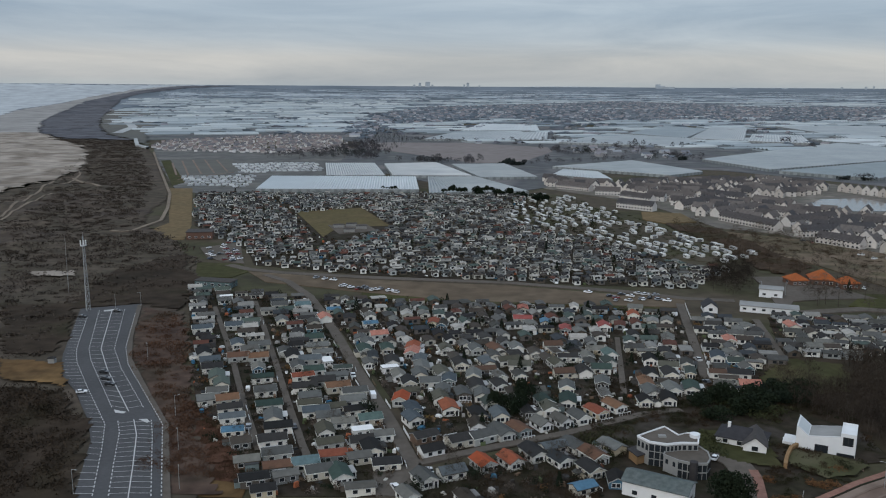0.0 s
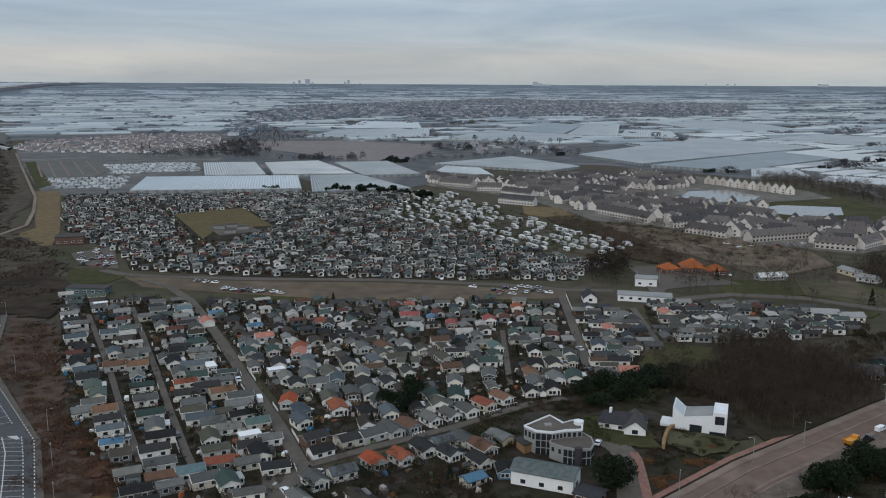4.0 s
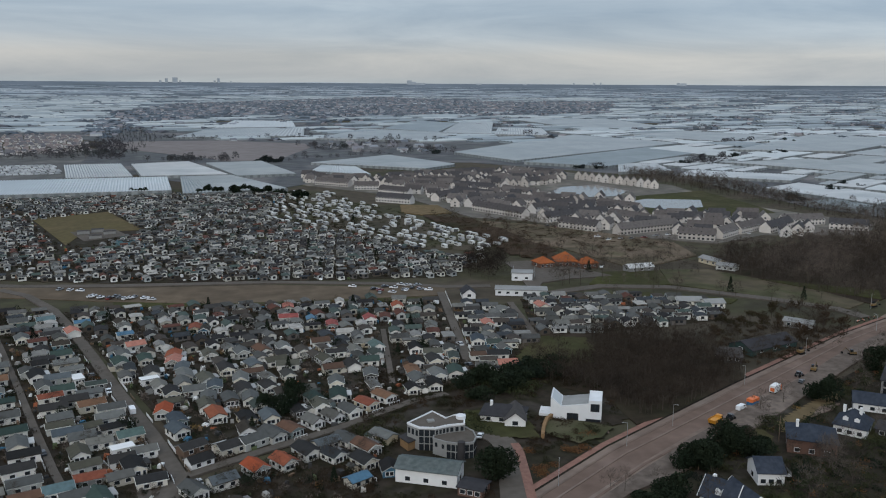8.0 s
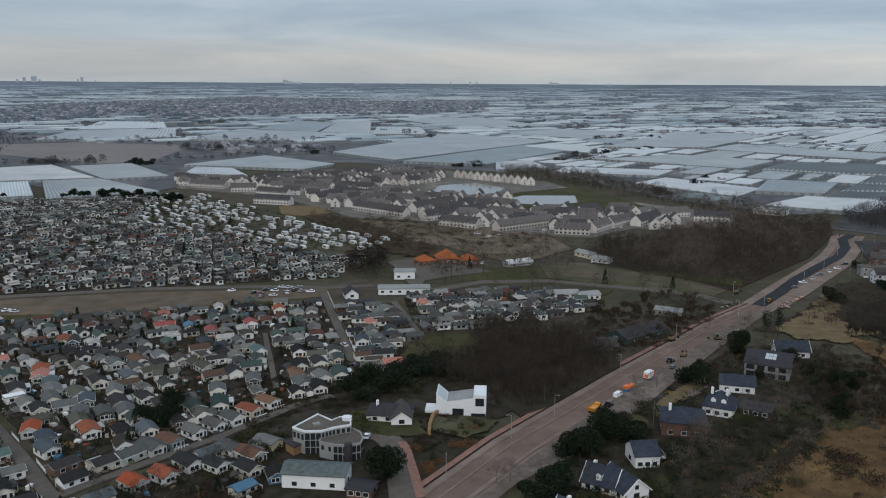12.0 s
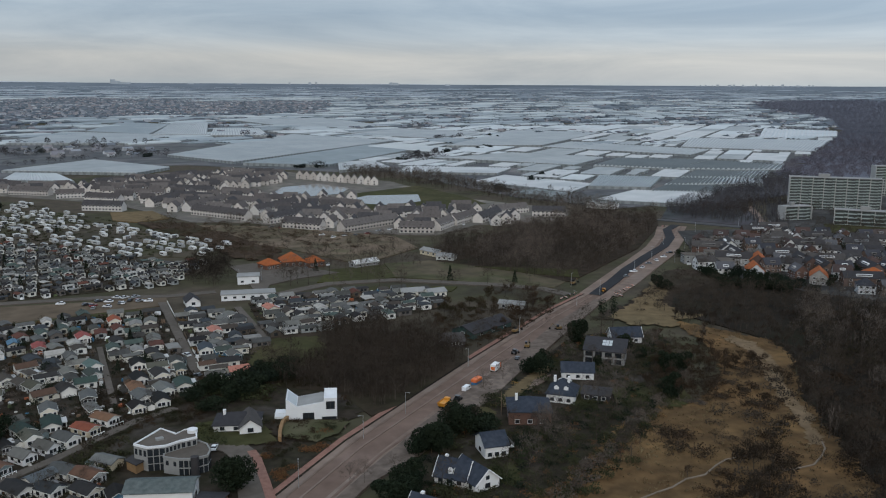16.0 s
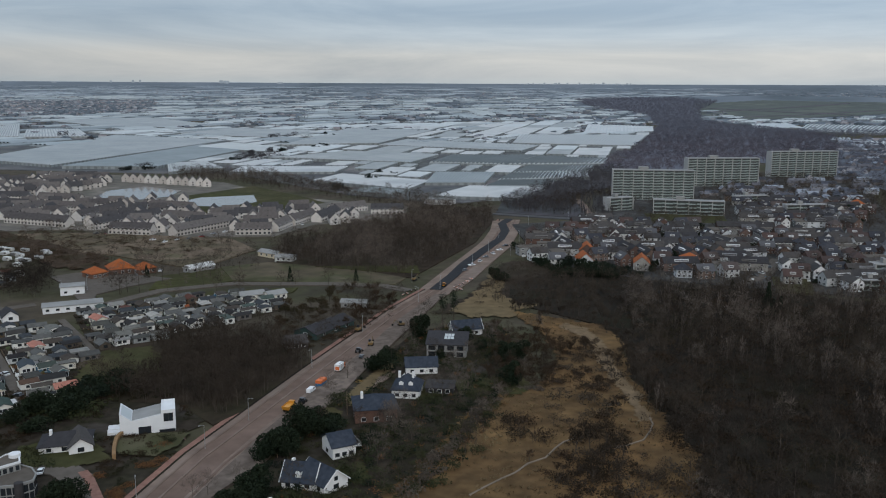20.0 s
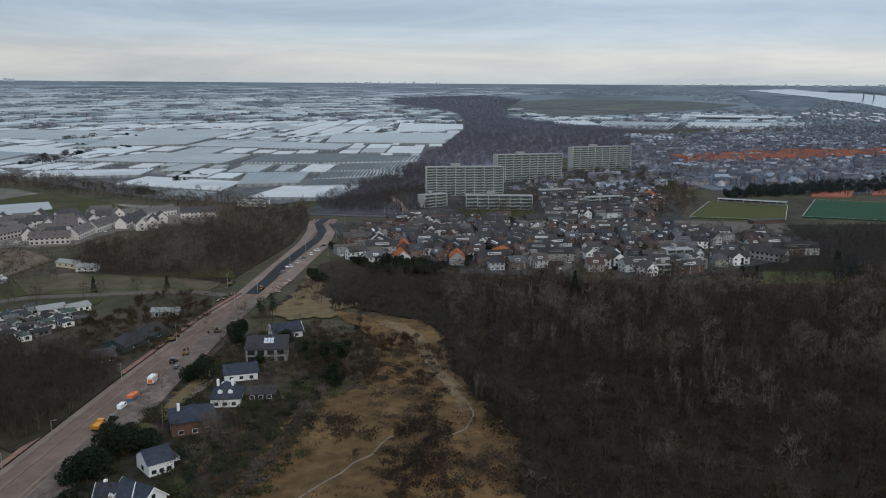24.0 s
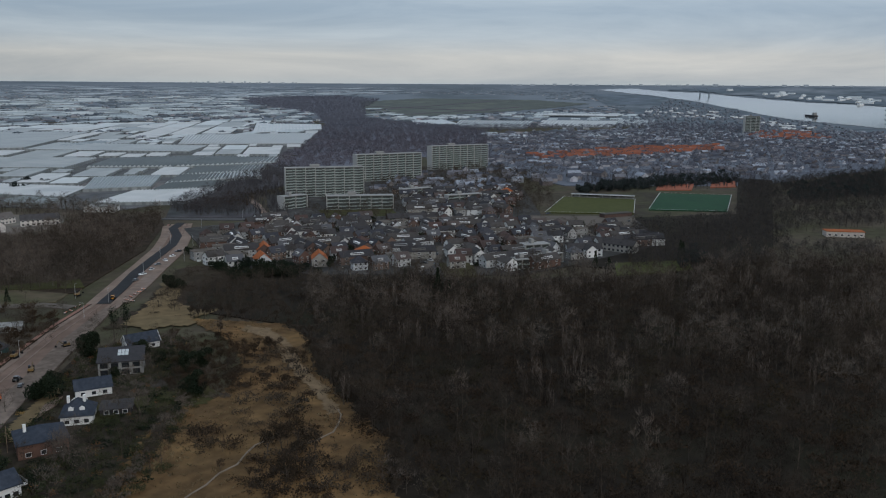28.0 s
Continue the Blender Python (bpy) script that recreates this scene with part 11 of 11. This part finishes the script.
nA, nB = len(TOPA), len(TOPB)
face_windows(TOPA, 8, 4.6, 6.3, 3, fl, 0.55)
for z in (0.4, 2.6, 4.8):
    face_windows(TOPA, 7, z, z + 1.9, 3, fl, 0.84)
face_windows(TOPA, 6, 5.3, 6.6, 4, fl, 0.6)
face_windows(TOPA, 5, 5.3, 6.6, 3, fl, 0.6)
face_windows(TOPB, 8, 2.9, 4.2, 2, fl, 0.35)
for i in (4, 5, 6, 7):
    for z in (0.4, 2.7):
        face_windows(TOPB, i, z, z + 1.9, 3, fl, 0.82)
part("stair_tower", Shape().tube((68.9, 217.5, 0), (68.9, 217.5, 5.9), 1.1, 1.1, 20), M_SLATE, fl, "dark grey round stair tower")
part("roof_tank", Shape().tube((73.0, 231.2, 7.2), (73.0, 231.2, 8.2), 1.5, 1.5, 16), M_RENDER, fl)
part("roof_hatch", Shape().box(62.5, 230.2, 7.26, 64.6, 231.8, 7.8), M_GREYREND, fl)
annexe = part("annexe", Shape().prism(ring([(54.4, 231.8), (57.9, 234.3), (59.7, 229.5), (55.7, 227.2)]), 0, 3.0), M_TIMBER, fl, "tan boarded annexe with grey roof")
part("annexe_roof", Shape().prism(ring([(53.9, 232.0), (57.9, 234.8), (60.2, 229.4), (55.6, 226.6)]), 3.003, 3.3), M_SLATE, fl)
bank = [(97.2, 225.3), (99.0, 229.2), (100.8, 232.6), (103.4, 236.9), (106.3, 239.6)]
for i, ((x0, y0), (x1, y1)) in enumerate(zip(bank, bank[1:])):
    if i == 0:
        screen = tagged(new("timber_screen"), "curved tan timber screen below the white villa", "fence")
        screen.location = (x0, y0, 0.3)
    d = Vector((x1 - x0, y1 - y0))
    o = Vector((-d.y, d.x)).normalized() * 0.5
    part("board", Shape().prism(ring([(x0 - bank[0][0] - o.x, y0 - bank[0][1] - o.y), (x1 - bank[0][0] - o.x, y1 - bank[0][1] - o.y), (x1 - bank[0][0] + o.x, y1 - bank[0][1] + o.y), (x0 - bank[0][0] + o.x, y0 - bank[0][1] + o.y)]), 0, 1.7), M_TIMBER, screen)


def window_part(shape, parent, name="window"):
    """A window as a part, its pane a part of its own beneath it."""
    pieces = []
    for k in (0, 1):
        s, idx = Shape(), {}
        for f, m in zip(shape.f, shape.m):
            if m == k:
                for i in f:
                    if i not in idx:
                        idx[i] = len(s.v)
                        s.v.append(shape.v[i])
                s.f.append(tuple(idx[i] for i in f))
                s.m.append(0)
        pieces.append(s)
    ob = part(name, pieces[0], M_WHITE, parent)
    part("pane", pieces[1], M_PANE, ob)


def villa(name, ridge_a, ridge_b, depth, h, rise_h, wall, roof, label, hip=False, chimneys=1, dormers=0):
    a, b = Vector(ridge_a), Vector(ridge_b)
    l = (b - a).length
    d = (b - a) / l
    m = (a + b) / 2
    s = Shape()
    if hip:
        s.box(-depth / 2, -l / 2, 0, depth / 2, l / 2, h)
    else:
        s.gable(depth, l, h, rise_h)
    t = tagged(part(name, s, wall), label, "house", "villas")
    t.matrix_basis = pose(m.x, m.y, 0.1, 0, 0, math.degrees(math.atan2(-d.x, d.y)))
    part("roof", Shape().hipped(depth, l, h + 0.003, rise_h, 0.5) if hip else Shape().pitched(depth, l, h, rise_h, 0.45, 0.22), roof, t)
    for i in range(chimneys):
        y = (-0.3 + 0.5 * i) * l
        part("chimney", Shape().box(-0.9, y - 0.4, h + rise_h - 1.6, 0.1, y + 0.4, h + rise_h + 0.6), M_WHITE, t)
    for side, q in ((1, 1), (-1, 3)):
        for kk in (-0.3, 0.0, 0.3):
            window_part(turned(window(1.6, 1.4, 0, 0), q, (side * depth / 2, kk * l, 0.9)), t)
        for i in range(dormers):
            y = (i + 0.5) / dormers * l * 0.7 - l * 0.35
            x = side * depth * 0.27
            z = h + rise_h * 0.36
            dm = Shape().gable(1.5, 2.4, z + 0.9, 0.6, 0, z - 0.6)
            dm.v = [(x + (bb * side), y + aa, cc) for aa, bb, cc in dm.v]
            part("dormer", dm, M_WHITE, t)
    for end, q in ((-1, 0), (1, 2)):
        window_part(turned(window(2.0, 1.6, 0, 0), q, (0, end * l / 2, 0.9)), t)
        if not hip and rise_h > 3:
            part("gable_window", turned(window(1.4, 1.4, 0, 0), q, (0, end * l / 2, h + 0.4)), (M_WHITE, M_PANE), t)
            fas = Shape()
            for sd in (-1, 1):
                fas.tube((sd * (depth / 2 + 0.5), end * (l / 2 + 0.5), h - 0.3), (0, end * (l / 2 + 0.5), h + rise_h + 0.1), 0.16, 0.16, 4)
            part("bargeboard", fas, M_WHITE, t)
    return t


M_LONGROOF = material("teal_grey_sheeting", [(0.0816, 0.0986, 0.0957), (0.0952, 0.1088, 0.1056)], 0.8, 0.8, 0.2)
M_BLUESLATE = material("blue_black_slate", [(0.030, 0.037, 0.050), (0.040, 0.047, 0.060)], 0.75, 0.8, 0.2, 0.1)
villa("villa", *[(123.9, 179.2), (128.7, 171.7)], 8.2, 2.6, 3.8, M_WHITE, M_BLUESLATE, "white villa with steep blue-black slate roof and dormer", dormers=1)
villa("villa", *[(129.6, 176.5), (129.7, 165.6)], 8, 2.8, 3.4, M_WHITE, M_BLUESLATE, "slate-roofed wing of a villa", chimneys=0)
bal = villa("villa", *[(142.2, 185.3), (148.9, 183.1)], 9, 4.0, 2.6, M_WHITE, M_BLUESLATE, "white house with slate roof and white balcony", chimneys=0)
for side in (-1, 1):
    end = side * 0.5 * (Vector((142.2, 185.3)) - Vector((148.9, 183.1))).length
    if side * bal.matrix_basis.col[1].x > 0:
        part("balcony", Shape().box(-3.4, min(end, end + side * 2.2), 2.5, 3.4, max(end, end + side * 2.2), 2.75), M_WHITE, bal, "white balcony deck")
        part("balustrade", Shape().box(-3.4, end + side * 2.1 - 0.05, 2.75, 3.4, end + side * 2.1 + 0.05, 3.7), M_GREYREND, bal)
        part("gable_panel", Shape().box(-2.4, end - 0.06, 2.8, 2.4, end + 0.06, 4.9), M_WHITE, bal, "white gable panel")
villa("villa", *[(166.1, 202.1), (176.9, 194.3)], 12.6, 4.6, 3.2, M_REDBRICK, M_BLUESLATE, "brick house with dark hipped roof", True)
villa("villa", *[(189.9, 208.9), (195.7, 201.5)], 10.4, 3.2, 4.4, M_WHITE, M_BLUESLATE, "white house with dark hipped roof and dormers", True, 2, 2)
villa("villa", *[(208.2, 222.8), (217.2, 215.4)], 7.5, 3.2, 2.6, M_WHITE, M_BLUESLATE, "white house with dark gable roof", chimneys=0)
villa("villa", *[(85.6, 247.4), (97.5, 240.6)], 10, 2.5, 2.6, M_WHITE, M_SLATE, "low white bungalow with grey hipped roof", True, 1)
villa("villa", *[(95.9, 245.5), (92.2, 235.5)], 6.5, 2.6, 2.4, M_WHITE, M_SLATE, "white gabled wing of a bungalow", chimneys=0)
villa("long_house", *[(49.9, 212.9), (64.6, 204.4)], 8.5, 4.2, 1.5, M_WHITE, M_LONGROOF, "long white house with plain grey roof", chimneys=0)
villa("outbuilding", *[(63.5, 199.6), (68.8, 195.4)], 6, 2.6, 0.5, M_REDBRICK, M_SLATE, "low dark outbuilding with flat grey roof", chimneys=0)
villa("villa", *[(105.7, 164.6), (111.0, 153.1)], 9, 3.0, 4.0, M_WHITE, M_BLUESLATE, "villa with blue-black slate roof", chimneys=1)
villa("villa", *[(200.2, 203.0), (206.0, 195.6)], 8.5, 2.5, 0.4, M_SLATE, M_SLATE, "low dark garden annexe", chimneys=0)
sol, L = local("solar_house", (226.3, 229.9), (236.0, 217.6), "grey modern house with solar panels on a pitched roof", "house")
part("wall", Shape().box(0, 0, 0, L, 9, 5.4), M_GREYREND, sol)
part("roof", Shape().add([(-0.5, -0.6, 5.2), (L + 0.5, -0.6, 5.2), (L + 0.5, 9.6, 8.0), (-0.5, 9.6, 8.0), (-0.5, -0.6, 5.5), (L + 0.5, -0.6, 5.5), (L + 0.5, 9.6, 8.3), (-0.5, 9.6, 8.3)], [(3, 2, 1, 0), (4, 5, 6, 7), (0, 1, 5, 4), (1, 2, 6, 5), (2, 3, 7, 6), (3, 0, 4, 7)]), M_SLATE, sol)
for i in range(3):
    for j in range(2):
        x, y = L * 0.42 + 1.3 * i, 3.6 + 2.0 * j
        z = 5.55 + (y + 0.6) * 2.8 / 10.2
        part("solar_panel", Shape().add([(x, y, z), (x + 1.15, y, z), (x + 1.15, y + 1.8, z + 0.5), (x, y + 1.8, z + 0.5)], [(0, 1, 2, 3)]), M_GLASSW, sol)
for kk in range(4):
    glazing(0.8 + kk * L / 4.2, 0.8 + kk * L / 4.2 + 2.4, 0.6, 2.3, sol)
    glazing(0.8 + kk * L / 4.2, 0.8 + kk * L / 4.2 + 2.4, 3.2, 4.8, sol)
villa("villa", *[(255.0, 244.0), (266.4, 238.0)], 7, 3.2, 3.2, M_WHITE, M_BLUESLATE, "far villa with white end gable", chimneys=0)

# ---- the farm with orange roofs and the park's service buildings ----
for a, b, dep, h, r in ((*[(191.1, 460.7), (200.6, 461.8)], 10, 3.0, 3.4), (*[(204.9, 464.9), (217.3, 462.2)], 13, 3.2, 5.0), (*[(215.3, 453.3), (225.8, 453.9)], 9, 3.0, 3.4)):
    villa("farm_barn", a, b, dep, h, r, M_REDBRICK, M_ORANGE, "brick barn with bright orange tiled roof", True, 0)
flat_b = (("white long service building with flat roof", (144.3, 400.6), (168.8, 391.1), 9, 3.0, M_RENDER), ("white two-storey service building", (164.5, 430.7), (175.0, 426.3), 9, 4.2, M_RENDER),
          ("brick park shop with white trim", (-179.7, 590.6), (-162.2, 593.5), 14, 5.0, M_REDBRICK), ("far white office by the crossroads", (538.1, 549.8), (547.7, 526.6), 14, 4.5, M_WHITE),
          ("teal boarded park hall", (-132.7, 446.8), (-112.4, 442.0), 8, 3.2, M_TEAL), ("long pale sports pavilion with red roof edge", (668.1, -22.6), (674.5, -48.0), 10, 4.0, M_BEIGE))
for lab, a, b, dep, h, wall in flat_b:
    t, L = local("service_building", a, b, lab, "building")
    part("wall", Shape().box(0, 0, 0, L, dep, h), wall, t)
    part("roof", Shape().box(-0.4, -0.4, h + 0.003, L + 0.4, dep + 0.4, h + 0.35), M_ORANGE if "red roof" in lab else (M_GREYREND if wall in (M_WHITE, M_RENDER) else M_SLATE), t)
    for i in range(max(2, int(L / 4))):
        x = (i + 0.3) * L / max(2, int(L / 4))
        part("window", turned(window(1.8, 1.3, 0, 0), 0, (x + 0.8, 0, 1.0)), (M_WHITE, M_PANE), t)
villa("chapel", *[(129.3, 397.6), (131.0, 407.4)], 6.5, 2.6, 2.4, M_WHITE, M_SLATE, "small white gabled park house", chimneys=0)
villa("cottage", *[(253.0, 315.4), (260.5, 305.8)], 7, 2.8, 1.0, M_GREYREND, M_GREYREND, "low white bungalow behind trees", chimneys=0)
villa("long_shed", *[(208.0, 284.4), (234.0, 291.2)], 12, 2.4, 2.4, M_TEALD, M_SLATE, "long dark shed with teal end wall", chimneys=0)
villa("long_shed", *[(194.5, 281.8), (202.9, 277.7)], 12, 2.4, 2.0, M_SLATE, M_SLATE, "low dark shed beside a longer one", chimneys=0)
villa("long_shed", *[(237.7, 436.4), (254.3, 437.8)], 7, 2.6, 1.6, M_GREYREND, M_BRICK, "long stable with dull red roof", chimneys=0)
for a, b in ([(224.4, 360.6), (235.8, 357.0)], [(234.2, 352.0), (244.0, 351.0)], [(298.1, 451.0), (300.4, 435.1)], [(294.7, 430.1), (301.2, 420.9)]):
    villa("cottage", a, b, 7, 2.8, 1.4, M_WALL, M_GREYREND, "low chalet with pale flat roof", chimneys=0)

# ---- pitch side ----
stand, L = local("grandstand", (808.6, 200.6), (816.5, 142.5), "long low grandstand with white roof edge", "grandstand")
part("wall", Shape().box(0, 7.6, 0, L, 8, 3.5), M_SLATE, stand)
part("roof", Shape().box(-1, 0.3, 3.6, L + 1, 8.5, 3.8), M_SLABDARK, stand)
part("fascia", Shape().box(-1, 0, 3.5, L + 1, 0.3, 4.0), M_WHITE, stand, "white roof edge")
for i in range(4):
    part("bench", Shape().box(1, 2.2 + 1.3 * i, 0, L - 1, 3.45 + 1.3 * i, 0.5 + 0.45 * i), M_SLAB, stand)
for i in range(9):
    part("post", Shape().box(L * i / 8 - 0.12, 0.4, 0, L * i / 8 + 0.12, 0.64, 3.6), M_WHITE, stand)
stand2, L = local("dugout", (687.5, 142.7), (708.8, 124.5), "dark roofed pavilion beside the pitch", "pavilion")
part("wall", Shape().box(0, 0, 0, L, 7, 3.2), M_BRICK, stand2)
part("roof", Shape().box(-0.6, -0.6, 3.203, L + 0.6, 7.6, 3.6), M_SLATE, stand2)
for a, b in ([(697.6, 195.8), (722.4, 125.3)], [(722.4, 125.3), (817.3, 141.2)], [(817.3, 141.2), (808.5, 208.6)], [(808.5, 208.6), (697.6, 195.8)], [(752.7, 117.9), (769.7, 53.5)], [(769.7, 53.5), (891.4, 59.0)], [(891.4, 59.0), (878.8, 127.2)], [(878.8, 127.2), (752.7, 117.9)]):
    painted("pitch_line", [(a, b)], 0.45, "white boundary line of a sports pitch", 0.6)

# ---- far skyline ----
rs = random.Random(9)


def tower(az, w, h, base=0.0):
    r = FAR - 40
    t = tagged(part("tower_block", Shape().box(-w / 2, -w / 2, -15, w / 2, w / 2, h), M_SKYLINE), "hazy tower block on the far skyline", "tower block", "skyline towers")
    a = radians(az)
    t.matrix_basis = pose(-r * math.sin(a), r * math.cos(a), EYE + LIFT - 3, 0, 0, az)


for az, w, h in ((1.9, 12, 12), (1.53, 14, 22), (1.01, 26, 27), (0.7, 10, 12), (-1.4, 9, 14), (-1.64, 14, 24), (-2.4, 8, 9), (-14.09, 44, 12), (-13.9, 26, 20), (-14.6, 60, 6), (-24.69, 10, 10), (-25.98, 12, 12), (-26.4, 8, 14), (-31.28, 18, 14), (-31.6, 30, 12), (-18.5, 30, 5), (-21.5, 24, 4), (-35, 30, 5)):
    tower(az, w, h)
for i in range(22):
    tower(-51.0 - i * 0.33 + rs.uniform(-0.15, 0.15), rs.uniform(7, 18), rs.uniform(3, 13))
for i in range(30):
    tower(-72 - i * 0.7 + rs.uniform(-0.3, 0.3), rs.uniform(8, 30), rs.uniform(4, 10))
for az, lean in ((-83.9, -0.5), (-84.45, -0.1)):
    a, r = radians(az), 4300
    cr = tagged(part("harbour_crane", Shape().tube((0, 0, -10), (0, 0, 18), 4, 3, 5), M_SKYDARK), "tall dark harbour crane by the river", "crane", "harbour cranes")
    part("jib", Shape().tube((0, 0, 14), (60 * lean - 10, 0, 46), 2.0, 0.9, 4), M_SKYDARK, cr)
    cr.matrix_basis = pose(-r * math.sin(a), r * math.cos(a), rise(r), 0, 0, az)
ship = new("barge")
tagged(ship, "dark barge lying in the river", "ship")
part("hull", Shape().prism([(-45, -7), (38, -7), (48, 0), (38, 7), (-45, 7)], 0, 6), M_SLATE, ship)
part("wheelhouse", Shape().box(-40, -5, 6, -26, 5, 15), M_GREYREND, ship)
sx, sy = (3247.4, -27.2)
ship.matrix_basis = pose(sx, sy, rise(math.hypot(sx, sy)) + 2, 0, 0, 20)


# parked cars at the park entrance and along the strip
rp = random.Random(77)
for x, y in [(-154.0, 554.1), (-149.0, 540.7), (-144.2, 527.8), (-146.9, 565.8), (-141.9, 551.7), (-137.2, 538.3), (-132.8, 525.6), (-128.9, 515.0), (-146.0, 574.0), (-133.6, 543.8), (-53.4, 445.1), (-48.4, 442.3), (-43.8, 440.8), (-39.3, 439.4), (-34.4, 437.9)]:
    place(car(rp.choice((M_CARDARK, M_CARDARK, M_CARWHITE)), "car parked on the gravel by the chalet park"), x, y, rp.choice((20, 200)) + rp.uniform(-6, 6), 0.7)


# red and white works barriers at the crossing
def barrier(x, y, turn):
    ob = tagged(part("works_barrier", Shape().box(-1.2, -0.04, 0.55, 1.2, 0.04, 1.0), M_WHITE), "red and white works barrier on the roadbed", "barrier", "works barriers")
    for k in (-0.8, 0.0, 0.8):
        part("stripe", Shape().box(k - 0.22, -0.05, 0.56, k + 0.22, 0.05, 0.99), M_CONTO, ob)
    for s in (-0.9, 0.9):
        part("foot", Shape().box(s - 0.06, -0.35, 0, s + 0.06, 0.35, 0.55), M_RUBBER, ob)
    ob.matrix_basis = pose(x, y, 0.5, 0, 0, turn)


for i, (x, y) in enumerate([(287.3, 309.0), (290.9, 309.7), (296.1, 312.1), (299.7, 312.9), (318.0, 301.3), (323.6, 303.7), (328.3, 305.3), (333.2, 306.9), (339.1, 309.4), (317.1, 296.7)]):
    barrier(x, y, (20, 70, 35)[i % 3] + 8 * i)


# the blue tent and shelters beside the court
tent = tagged(part("marquee", Shape().gable(6, 11, 2.4, 1.4), M_BLUE), "blue tarpaulin marquee beside the sports court", "tent")
tent.matrix_basis = pose(*(-47.4, 595.0), 0.3, 0, 0, 80)
for x, y in [(-79.2, 646.5), (-70.3, 652.3), (-61.4, 641.7), (-69.1, 625.8)]:
    sh = tagged(part("shelter", Shape().box(-4, -2, 0, 4, 2, 2.4), M_GREYREND), "low grey shelter on the sports court", "shelter", "court shelters")
    part("roof", Shape().box(-4.3, -2.3, 2.403, 4.3, 2.3, 2.6), M_SLATE, sh)
    sh.matrix_basis = pose(x, y, 0.5, 0, 0, 10)
